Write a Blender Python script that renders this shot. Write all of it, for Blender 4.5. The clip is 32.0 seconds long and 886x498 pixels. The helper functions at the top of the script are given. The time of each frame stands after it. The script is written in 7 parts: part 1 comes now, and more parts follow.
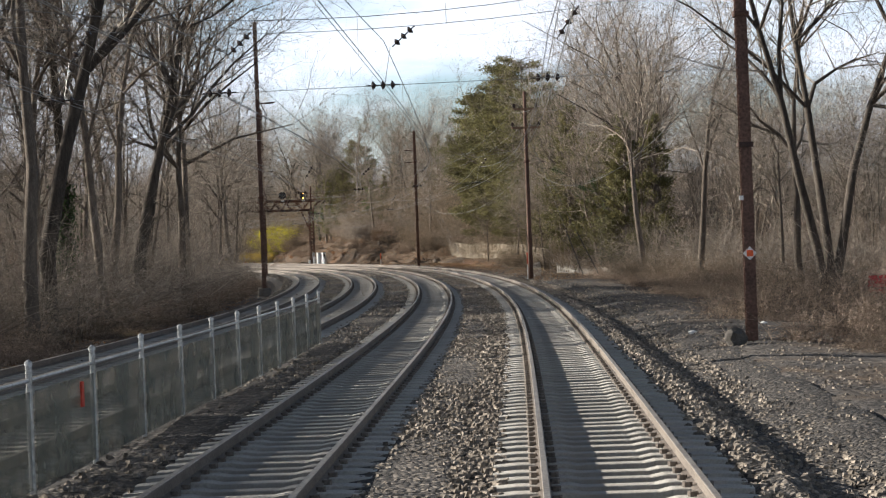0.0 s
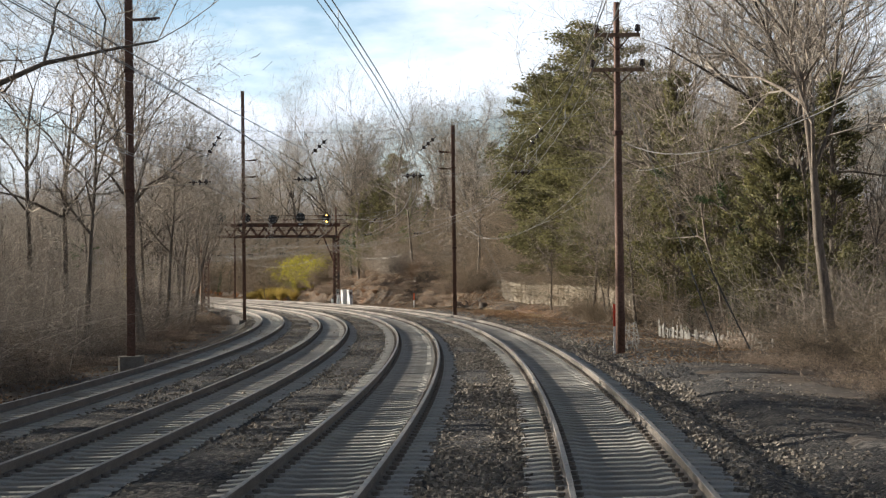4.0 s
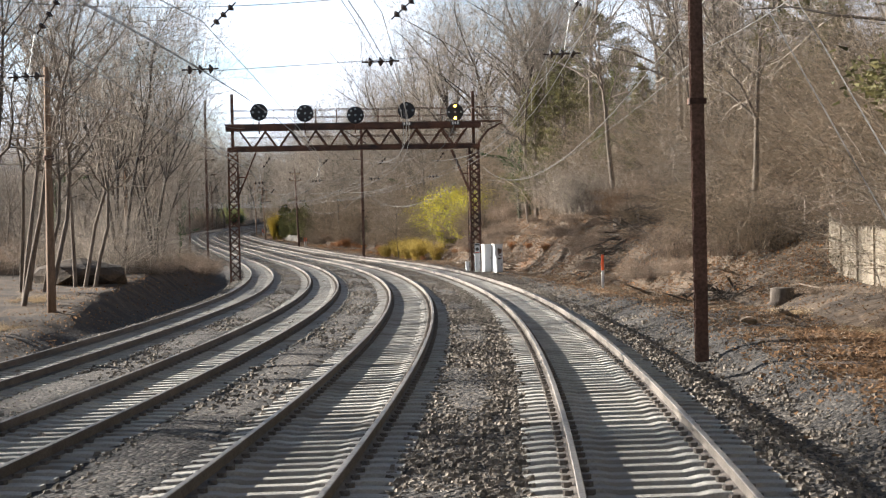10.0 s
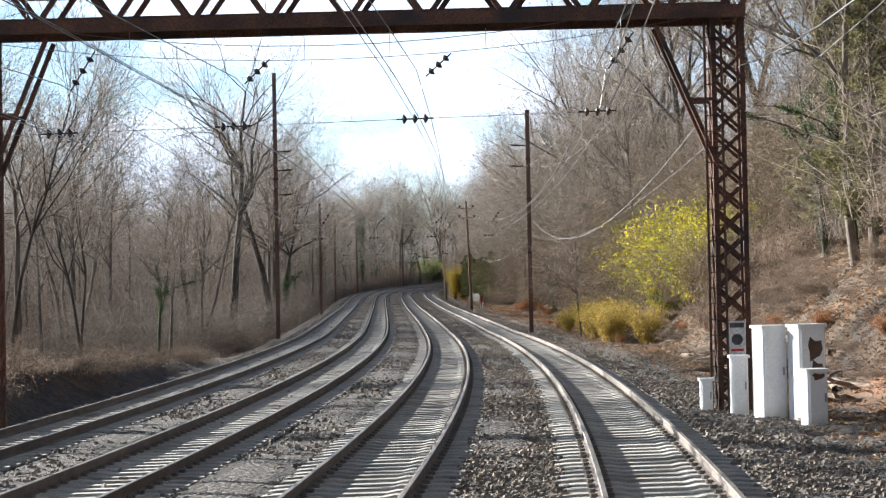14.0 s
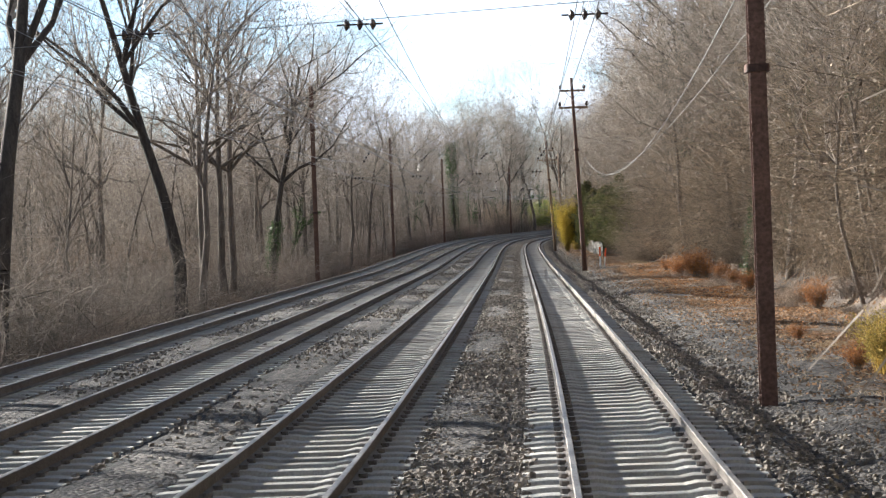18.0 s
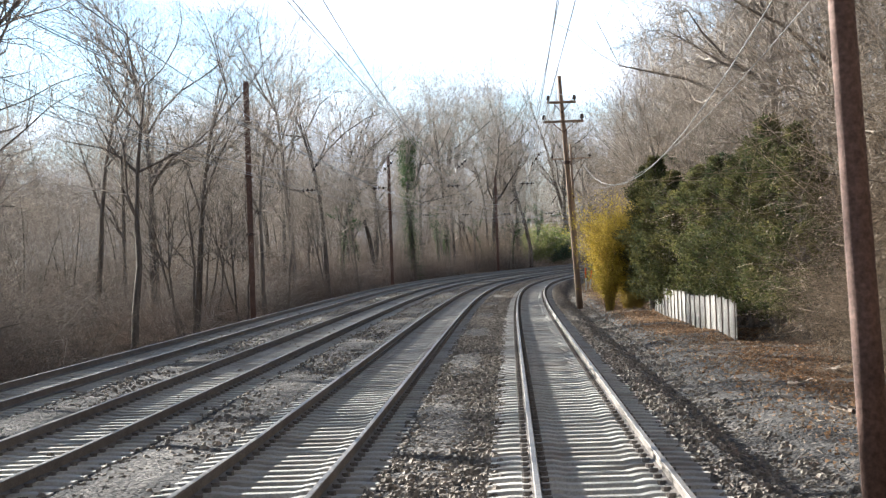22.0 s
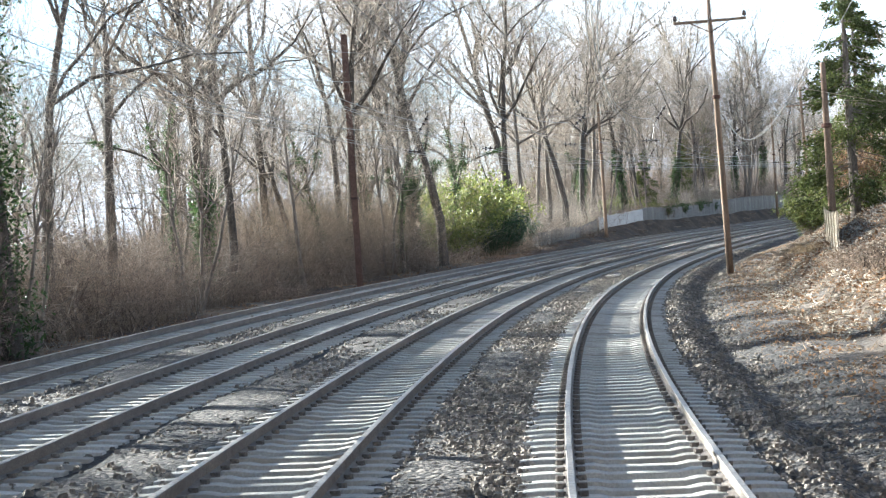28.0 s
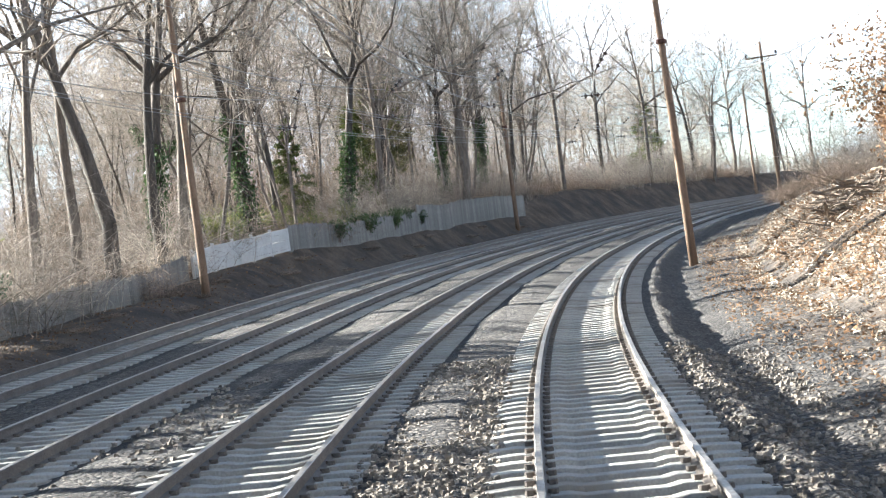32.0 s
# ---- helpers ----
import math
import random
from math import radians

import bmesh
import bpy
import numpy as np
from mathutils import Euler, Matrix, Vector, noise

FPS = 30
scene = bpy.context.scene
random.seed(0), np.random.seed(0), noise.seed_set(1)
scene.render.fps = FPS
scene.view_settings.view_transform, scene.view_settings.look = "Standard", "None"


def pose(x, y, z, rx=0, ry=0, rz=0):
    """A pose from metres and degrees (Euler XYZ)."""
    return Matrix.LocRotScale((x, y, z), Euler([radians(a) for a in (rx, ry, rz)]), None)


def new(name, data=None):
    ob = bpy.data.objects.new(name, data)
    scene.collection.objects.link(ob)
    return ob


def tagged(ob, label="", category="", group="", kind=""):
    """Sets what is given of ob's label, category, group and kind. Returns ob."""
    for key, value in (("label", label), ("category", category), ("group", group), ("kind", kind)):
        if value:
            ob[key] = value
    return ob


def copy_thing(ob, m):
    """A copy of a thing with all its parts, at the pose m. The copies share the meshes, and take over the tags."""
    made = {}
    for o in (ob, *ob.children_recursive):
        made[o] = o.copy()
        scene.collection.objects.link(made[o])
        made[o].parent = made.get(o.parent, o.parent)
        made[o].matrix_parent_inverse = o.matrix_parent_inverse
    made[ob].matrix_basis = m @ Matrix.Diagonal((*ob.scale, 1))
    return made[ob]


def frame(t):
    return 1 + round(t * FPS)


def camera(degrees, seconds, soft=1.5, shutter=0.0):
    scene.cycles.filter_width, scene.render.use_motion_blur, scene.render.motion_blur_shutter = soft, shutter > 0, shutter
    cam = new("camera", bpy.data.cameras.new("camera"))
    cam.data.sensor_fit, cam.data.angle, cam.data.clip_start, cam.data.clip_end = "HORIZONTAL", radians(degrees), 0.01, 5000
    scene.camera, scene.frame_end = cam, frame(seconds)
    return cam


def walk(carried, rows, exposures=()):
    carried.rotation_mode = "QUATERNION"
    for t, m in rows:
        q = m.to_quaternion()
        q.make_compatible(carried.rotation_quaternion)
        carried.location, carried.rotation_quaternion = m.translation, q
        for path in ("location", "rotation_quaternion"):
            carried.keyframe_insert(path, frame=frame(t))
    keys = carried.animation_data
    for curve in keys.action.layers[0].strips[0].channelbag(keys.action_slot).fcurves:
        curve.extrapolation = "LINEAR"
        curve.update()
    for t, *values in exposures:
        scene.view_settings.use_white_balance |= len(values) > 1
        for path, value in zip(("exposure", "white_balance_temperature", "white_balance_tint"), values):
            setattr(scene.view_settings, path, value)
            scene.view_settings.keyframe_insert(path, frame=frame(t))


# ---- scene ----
# ---- camera ----
EXPOSURES = [(0.0, 1.48, 6070, 10), (1.0, 1.95, 6000, 10), (4.5, 1.48, 6200, 8), (6.0, 1.40, 6250, 8), (7.0, 1.80, 6100, 9), (9.0, 1.98, 6000, 10), (14.0, 2.08, 5650, 9), (17.0, 2.20, 5700, 9), (20.0, 2.50, 5700, 8), (22.0, 2.52, 5650, 8), (25.0, 3.06, 5450, 5), (28.0, 3.32, 5450, 4), (31.0, 3.56, 5450, 4), (32.0, 3.3, 5600, 6)]
cam = camera(26.11, 32.0, soft=1.25, shutter=0.06)
PATH = [
    (0.0, pose(-2.727, -44.854, 2.338, 89.805, 2.144, -1.361)),
    (0.5, pose(-2.319, -38.088, 2.335, 89.570, 2.204, -1.336)),
    (1.0, pose(-1.896, -31.261, 2.332, 90.869, 1.001, -1.321)),
    (1.5, pose(-1.460, -24.314, 2.329, 90.838, 0.480, -1.072)),
    (2.0, pose(-1.013, -17.184, 2.325, 91.404, 1.829, -0.777)),
    (2.5, pose(-0.561, -9.824, 2.322, 91.969, 1.225, -0.515)),
    (3.0, pose(-0.111, -2.244, 2.319, 91.785, 0.617, -0.145)),
    (3.5, pose(0.325, 5.536, 2.321, 91.247, 0.535, 0.333)),
    (4.0, pose(0.734, 13.491, 2.326, 90.986, 0.631, 0.833)),
    (4.5, pose(1.104, 21.603, 2.331, 91.637, 0.556, 1.276)),
    (5.0, pose(1.420, 29.866, 2.336, 93.006, 0.309, 1.650)),
    (5.5, pose(1.672, 38.278, 2.342, 92.728, 0.379, 2.137)),
    (6.0, pose(1.848, 46.835, 2.350, 91.845, -0.488, 2.540)),
    (6.5, pose(1.940, 55.542, 2.358, 91.232, 0.007, 2.938)),
    (7.0, pose(1.943, 64.416, 2.367, 90.814, 0.023, 3.254)),
    (7.5, pose(1.851, 73.484, 2.375, 90.714, -0.782, 3.888)),
    (8.0, pose(1.656, 82.770, 2.384, 90.593, -1.007, 4.684)),
    (8.5, pose(1.351, 92.292, 2.393, 90.645, -1.279, 6.032)),
    (9.0, pose(0.925, 102.040, 2.402, 90.152, -0.581, 6.519)),
    (9.5, pose(0.373, 111.999, 2.403, 89.279, 0.098, 7.079)),
    (10.0, pose(-0.313, 122.152, 2.386, 89.478, 1.196, 7.947)),
    (10.5, pose(-1.138, 132.483, 2.368, 90.299, 0.950, 8.749)),
    (11.0, pose(-2.107, 142.966, 2.349, 90.683, 2.055, 9.612)),
    (11.5, pose(-3.221, 153.577, 2.330, 90.692, 1.911, 10.151)),
    (12.0, pose(-4.484, 164.289, 2.311, 90.706, 1.433, 10.660)),
    (12.5, pose(-5.900, 175.085, 2.292, 91.067, 0.611, 11.902)),
    (13.0, pose(-7.478, 185.981, 2.272, 91.074, 0.226, 13.597)),
    (13.5, pose(-9.228, 197.000, 2.252, 90.880, 0.539, 14.429)),
    (14.0, pose(-11.164, 208.168, 2.232, 91.361, 1.130, 15.101)),
    (14.5, pose(-13.299, 219.500, 2.217, 90.770, 1.613, 15.671)),
    (15.0, pose(-15.636, 230.987, 2.224, 90.329, 1.824, 16.280)),
    (15.5, pose(-18.175, 242.614, 2.231, 90.327, 1.771, 16.934)),
    (16.0, pose(-20.910, 254.366, 2.238, 90.537, 1.499, 17.551)),
    (16.5, pose(-23.832, 266.233, 2.245, 90.735, 1.052, 18.046)),
    (17.0, pose(-26.928, 278.207, 2.253, 90.657, 0.835, 18.438)),
    (17.5, pose(-30.183, 290.285, 2.261, 90.212, 1.775, 18.911)),
    (18.0, pose(-33.580, 302.465, 2.269, 89.944, 2.036, 19.141)),
    (18.5, pose(-37.101, 314.742, 2.278, 89.553, 1.592, 19.331)),
    (19.0, pose(-40.723, 327.108, 2.319, 91.016, 2.300, 19.511)),
    (19.5, pose(-44.425, 339.553, 2.429, 90.809, 3.065, 19.464)),
    (20.0, pose(-48.186, 352.066, 2.539, 90.351, 2.527, 19.469)),
    (20.5, pose(-51.988, 364.636, 2.649, 90.297, 3.380, 19.545)),
    (21.0, pose(-55.813, 377.242, 2.758, 90.965, 3.001, 19.642)),
    (21.5, pose(-59.647, 389.863, 2.868, 91.462, 1.526, 19.731)),
    (22.0, pose(-63.479, 402.475, 2.978, 91.036, 1.977, 18.936)),
    (22.5, pose(-67.301, 415.059, 3.087, 90.325, 1.630, 18.358)),
    (23.0, pose(-71.116, 427.609, 3.196, 90.928, 1.118, 18.345)),
    (23.5, pose(-74.922, 440.127, 3.383, 91.038, 1.371, 18.492)),
    (24.0, pose(-78.718, 452.613, 3.570, 90.989, -0.847, 18.614)),
    (24.5, pose(-82.497, 465.068, 3.756, 90.698, 0.043, 18.369)),
    (25.0, pose(-86.251, 477.496, 3.943, 90.188, 2.117, 18.065)),
    (25.5, pose(-89.966, 489.897, 4.129, 90.222, 2.424, 17.866)),
    (26.0, pose(-93.628, 502.275, 4.315, 90.361, 2.729, 17.715)),
    (26.5, pose(-97.215, 514.635, 4.502, 90.457, 3.367, 17.531)),
    (27.0, pose(-100.732, 526.973, 4.688, 90.522, 3.888, 17.204)),
    (27.5, pose(-104.123, 539.303, 4.865, 90.601, 4.030, 16.703)),
    (28.0, pose(-107.356, 551.629, 5.042, 90.459, 3.761, 16.161)),
    (28.5, pose(-110.351, 563.968, 5.226, 89.801, 4.171, 16.079)),
    (29.0, pose(-113.129, 576.307, 5.407, 90.354, 5.059, 15.384)),
    (29.5, pose(-115.673, 588.643, 5.597, 90.531, 5.640, 14.425)),
    (30.0, pose(-117.958, 600.974, 5.801, 90.623, 6.516, 13.718)),
    (30.5, pose(-119.964, 613.301, 6.003, 90.357, 5.858, 11.020)),
    (31.0, pose(-121.702, 625.624, 6.208, 90.397, 6.122, 9.743)),
    (31.5, pose(-123.225, 637.948, 6.447, 90.391, 7.304, 7.182)),
    (32.0, pose(-124.491, 650.288, 6.660, 90.382, 7.481, 5.899)),
]
walk(cam, PATH, EXPOSURES)

# ---- alignment of the four tracks ----
STEP, START = 36.40, -109.20
BEND = [-1.577, -0.895, -0.213, 0.477, 1.156, 1.175, 1.203, 1.172, 1.229, 1.290, 1.079, 0.725, 0.350, 0.077, -0.018, 0.029, -0.064, -0.313, -0.814, -1.380, -1.734, -1.672, -1.759, -2.030, -2.118, -2.169, -2.279, -2.405, -2.538, -2.676, -2.816, -2.957, -3.099, -3.240, -3.382, -3.523, -3.664]  # 1/km
RISE_AT = [-109, 0, 109, 218, 328, 437, 546, 600, 640, 680, 710, 740, 770, 800, 840, 900, 983, 1092, 1201]
RISE = [0.02, 0.00, 0.10, -0.09, -0.04, 0.87, 2.43, 3.18, 3.83, 4.54, 5.19, 6.00, 6.76, 7.58, 8.46, 9.41, 9.76, 10.02, 10.17]
TILT, HEAD0 = 17.04, -3.2967
TRACKS = (0.00, -3.90, -7.80, -11.57)

# ---- sky, sun ----
SUN_TURN, SUN_UP = 70.0, 18.0   # degrees left of +y, degrees above the horizon
world = bpy.data.worlds.new("sky")
scene.world = world
world.use_nodes = True


def sky_nodes():
    nt = world.node_tree
    n, l = nt.nodes, nt.links
    n.clear()
    out, back = n.new("ShaderNodeOutputWorld"), n.new("ShaderNodeBackground")
    sky = n.new("ShaderNodeTexSky")
    sky.sky_type, sky.sun_disc = "NISHITA", False
    sky.sun_elevation, sky.sun_rotation = radians(SUN_UP), radians(-SUN_TURN)
    sky.air_density, sky.dust_density, sky.ozone_density = 1.0, 0.2, 2.5
    co, mp = n.new("ShaderNodeTexCoord"), n.new("ShaderNodeMapping")
    mp.inputs["Scale"].default_value = (1.6, 1.6, 5.0)
    cloud = n.new("ShaderNodeTexNoise")
    cloud.inputs["Scale"].default_value, cloud.inputs["Detail"].default_value, cloud.inputs["Roughness"].default_value = 2.6, 9.0, 0.55
    ramp = n.new("ShaderNodeValToRGB")
    ramp.color_ramp.elements[0].position, ramp.color_ramp.elements[1].position = 0.41, 0.53
    ramp.color_ramp.elements[0].color = (0.14, 0.14, 0.14, 1)
    grey = n.new("ShaderNodeTexNoise")
    grey.inputs["Scale"].default_value, grey.inputs["Detail"].default_value = 5.0, 6.0
    tone = n.new("ShaderNodeMixRGB")
    tone.inputs[1].default_value, tone.inputs[2].default_value = (0.76, 0.84, 0.97, 1), (0.97, 0.985, 1.0, 1)
    # cloud grows brighter towards the sun
    dot, near, shine, lit = n.new("ShaderNodeVectorMath"), n.new("ShaderNodeMapRange"), n.new("ShaderNodeMath"), n.new("ShaderNodeVectorMath")
    dot.operation, shine.operation, lit.operation = "DOT_PRODUCT", "POWER", "SCALE"
    a, e = radians(SUN_TURN), radians(SUN_UP)
    dot.inputs[1].default_value = (-math.sin(a) * math.cos(e), math.cos(a) * math.cos(e), math.sin(e))
    near.inputs[1].default_value, near.inputs[2].default_value = -1.0, 1.0
    near.inputs[3].default_value, near.inputs[4].default_value = 0.0, 1.0
    shine.inputs[1].default_value = 2.0
    gain = n.new("ShaderNodeMapRange")
    gain.inputs[3].default_value, gain.inputs[4].default_value = 10.0, 9.5
    # banks of cloud low down, thinning out upwards
    tall, thin, deck = n.new("ShaderNodeSeparateXYZ"), n.new("ShaderNodeMapRange"), n.new("ShaderNodeMath")
    thin.interpolation_type, deck.operation = "SMOOTHSTEP", "MULTIPLY"
    thin.inputs[1].default_value, thin.inputs[2].default_value, thin.inputs[3].default_value, thin.inputs[4].default_value = 0.06, 0.45, 1.0, 0.08
    norm = n.new("ShaderNodeVectorMath")
    norm.operation = "NORMALIZE"
    l.new(co.outputs["Generated"], norm.inputs[0])
    l.new(norm.outputs[0], dot.inputs[0])
    l.new(dot.outputs["Value"], near.inputs[0])
    l.new(near.outputs[0], shine.inputs[0])
    l.new(shine.outputs[0], gain.inputs[0])
    l.new(tone.outputs[0], lit.inputs[0])
    l.new(norm.outputs[0], tall.inputs[0])
    l.new(tall.outputs[2], thin.inputs[0])
    l.new(gain.outputs[0], deck.inputs[0])
    l.new(thin.outputs[0], deck.inputs[1])
    l.new(deck.outputs[0], lit.inputs["Scale"])
    mix = n.new("ShaderNodeMixRGB")
    l.new(co.outputs["Generated"], mp.inputs["Vector"])
    l.new(mp.outputs[0], cloud.inputs["Vector"])
    l.new(mp.outputs[0], grey.inputs["Vector"])
    l.new(grey.outputs["Fac"], tone.inputs[0])
    l.new(cloud.outputs["Fac"], ramp.inputs[0])
    l.new(ramp.outputs[0], mix.inputs[0])
    l.new(sky.outputs[0], mix.inputs[1])
    l.new(lit.outputs[0], mix.inputs[2])
    l.new(mix.outputs[0], back.inputs["Color"])
    back.inputs["Strength"].default_value = 0.05
    l.new(back.outputs[0], out.inputs["Surface"])


sky_nodes()
sun = new("sun", bpy.data.lights.new("sun", "SUN"))
sun.data.energy, sun.data.angle, sun.data.color = 5.0, radians(0.6), (1.0, 0.89, 0.74)
sun.matrix_world = pose(0, 0, 60, 90 - SUN_UP, 0, SUN_TURN + 180)


# ---- materials ----
def material(name, a, b, size=1.0, rough=0.85, metal=0.0, fine=None, bump=0.3, detail=8.0, stain=None, per=0.0, stretch=(1, 1, 1), spec=0.3, leaf=False, grain=(0.6, 1.3), spread=(0.6, 1.45), thin=0.35):
    """Two tones mixed by a coarse noise, a finer grain over it, and relief. size: of the coarse marks, in metres. per: brightness spread from object to object."""
    m = bpy.data.materials.new(name)
    m.use_nodes = True
    nt = m.node_tree
    n, l = nt.nodes, nt.links
    p = n["Principled BSDF"]
    co, mp = n.new("ShaderNodeTexCoord"), n.new("ShaderNodeMapping")
    mp.inputs["Scale"].default_value = stretch
    l.new(co.outputs["Object"], mp.inputs["Vector"])
    n1, n2 = n.new("ShaderNodeTexNoise"), n.new("ShaderNodeTexNoise")
    n1.inputs["Scale"].default_value, n1.inputs["Detail"].default_value = 1.0 / size, detail
    n2.inputs["Scale"].default_value, n2.inputs["Detail"].default_value = 1.0 / (fine or size / 8), 5.0
    r1 = n.new("ShaderNodeMapRange")
    r1.inputs[1].default_value, r1.inputs[2].default_value = 0.32, 0.68
    c = n.new("ShaderNodeMixRGB")
    c.inputs[1].default_value, c.inputs[2].default_value = (*a, 1), (*b, 1)
    g = n.new("ShaderNodeMixRGB")
    g.blend_type = "MULTIPLY"
    g.inputs[0].default_value = 1.0
    r2 = n.new("ShaderNodeMapRange")
    r2.inputs[1].default_value, r2.inputs[2].default_value, r2.inputs[3].default_value, r2.inputs[4].default_value = 0.3, 0.7, *grain
    for k in (n1, n2):
        l.new(mp.outputs[0], k.inputs["Vector"])
    l.new(n1.outputs["Fac"], r1.inputs[0])
    l.new(r1.outputs[0], c.inputs[0])
    l.new(n2.outputs["Fac"], r2.inputs[0])
    l.new(c.outputs[0], g.inputs[1])
    l.new(r2.outputs[0], g.inputs[2])
    last = g.outputs[0]
    if stain:
        n3, r3, s = n.new("ShaderNodeTexNoise"), n.new("ShaderNodeMapRange"), n.new("ShaderNodeMixRGB")
        n3.inputs["Scale"].default_value, n3.inputs["Detail"].default_value = 0.6 / size, 6.0
        r3.inputs[1].default_value, r3.inputs[2].default_value = 0.5, 0.66
        s.inputs[2].default_value = (*stain, 1)
        l.new(mp.outputs[0], n3.inputs["Vector"])
        l.new(n3.outputs["Fac"], r3.inputs[0])
        l.new(r3.outputs[0], s.inputs[0])
        l.new(last, s.inputs[1])
        last = s.outputs[0]
    if per:
        oi, mr, h = n.new("ShaderNodeObjectInfo"), n.new("ShaderNodeMapRange"), n.new("ShaderNodeMixRGB")
        mr.inputs[3].default_value, mr.inputs[4].default_value = 1 - per, 1 + per
        h.blend_type = "MULTIPLY"
        h.inputs[0].default_value = 1.0
        l.new(oi.outputs["Random"], mr.inputs[0])
        l.new(last, h.inputs[1])
        l.new(mr.outputs[0], h.inputs[2])
        last = h.outputs[0]
    l.new(last, p.inputs["Base Color"])
    p.inputs["Roughness"].default_value, p.inputs["Metallic"].default_value = rough, metal
    p.inputs["Specular IOR Level"].default_value = spec
    if bump:
        b1 = n.new("ShaderNodeBump")
        b1.inputs["Strength"].default_value, b1.inputs["Distance"].default_value = bump, (fine or size / 8) * 0.6
        l.new(n2.outputs["Fac"], b1.inputs["Height"])
        l.new(b1.outputs[0], p.inputs["Normal"])
    if leaf:
        island, mr, h = n.new("ShaderNodeNewGeometry"), n.new("ShaderNodeMapRange"), n.new("ShaderNodeMixRGB")
        mr.inputs[3].default_value, mr.inputs[4].default_value = spread
        h.blend_type = "MULTIPLY"
        h.inputs[0].default_value = 1.0
        l.new(island.outputs["Random Per Island"], mr.inputs[0])
        l.new(last, h.inputs[1])
        l.new(mr.outputs[0], h.inputs[2])
        l.new(h.outputs[0], p.inputs["Base Color"])
        through_light, add = n.new("ShaderNodeBsdfTranslucent"), n.new("ShaderNodeMixShader")
        add.inputs[0].default_value = thin
        l.new(h.outputs[0], through_light.inputs["Color"])
        l.new(p.outputs[0], add.inputs[1])
        l.new(through_light.outputs[0], add.inputs[2])
        l.new(add.outputs[0], n["Material Output"].inputs["Surface"])
    return m


def ballast_material(name, shade=1.0):
    """Crushed stone: cells of a few centimetres, each with its own tone and height, over broad patches of dust and dirt."""
    m = bpy.data.materials.new(name)
    m.use_nodes = True
    n, l = m.node_tree.nodes, m.node_tree.links
    p = n["Principled BSDF"]
    co = n.new("ShaderNodeTexCoord")
    v, big = n.new("ShaderNodeTexVoronoi"), n.new("ShaderNodeTexNoise")
    v.inputs["Scale"].default_value = 15.0
    big.inputs["Scale"].default_value, big.inputs["Detail"].default_value = 0.55, 8.0
    sep, ramp = n.new("ShaderNodeSeparateColor"), n.new("ShaderNodeValToRGB")
    e = ramp.color_ramp.elements
    e[0].color, e[1].color = (0.016 * shade, 0.015 * shade, 0.014 * shade, 1), (0.215 * shade, 0.19 * shade, 0.163 * shade, 1)
    e.new(0.6).color = (0.066 * shade, 0.055 * shade, 0.046 * shade, 1)
    dirt, mr = n.new("ShaderNodeMixRGB"), n.new("ShaderNodeMapRange")
    dirt.inputs[2].default_value = (0.06 * shade, 0.05 * shade, 0.042 * shade, 1)
    mr.inputs[1].default_value, mr.inputs[2].default_value, mr.inputs[4].default_value = 0.48, 0.72, 0.45
    bump, dist = n.new("ShaderNodeBump"), n.new("ShaderNodeMath")
    dist.operation = "MULTIPLY_ADD"
    dist.inputs[1].default_value = -1.0
    bump.inputs["Strength"].default_value, bump.inputs["Distance"].default_value = 1.0, 0.05
    l.new(co.outputs["Object"], v.inputs["Vector"])
    l.new(co.outputs["Object"], big.inputs["Vector"])
    l.new(v.outputs["Color"], sep.inputs[0])
    l.new(sep.outputs[0], ramp.inputs[0])
    l.new(big.outputs["Fac"], mr.inputs[0])
    l.new(mr.outputs[0], dirt.inputs[0])
    l.new(ramp.outputs[0], dirt.inputs[1])
    l.new(dirt.outputs[0], p.inputs["Base Color"])
    l.new(v.outputs["Distance"], dist.inputs[0])
    l.new(sep.outputs[1], dist.inputs[2])
    l.new(dist.outputs[0], bump.inputs["Height"])
    l.new(bump.outputs[0], p.inputs["Normal"])
    p.inputs["Roughness"].default_value = 0.9
    return m


def glow(name, colour, strength):
    m = bpy.data.materials.new(name)
    m.use_nodes = True
    p = m.node_tree.nodes["Principled BSDF"]
    p.inputs["Base Color"].default_value = (*colour, 1)
    p.inputs["Emission Color"].default_value = (*colour, 1)
    p.inputs["Emission Strength"].default_value = strength
    return m


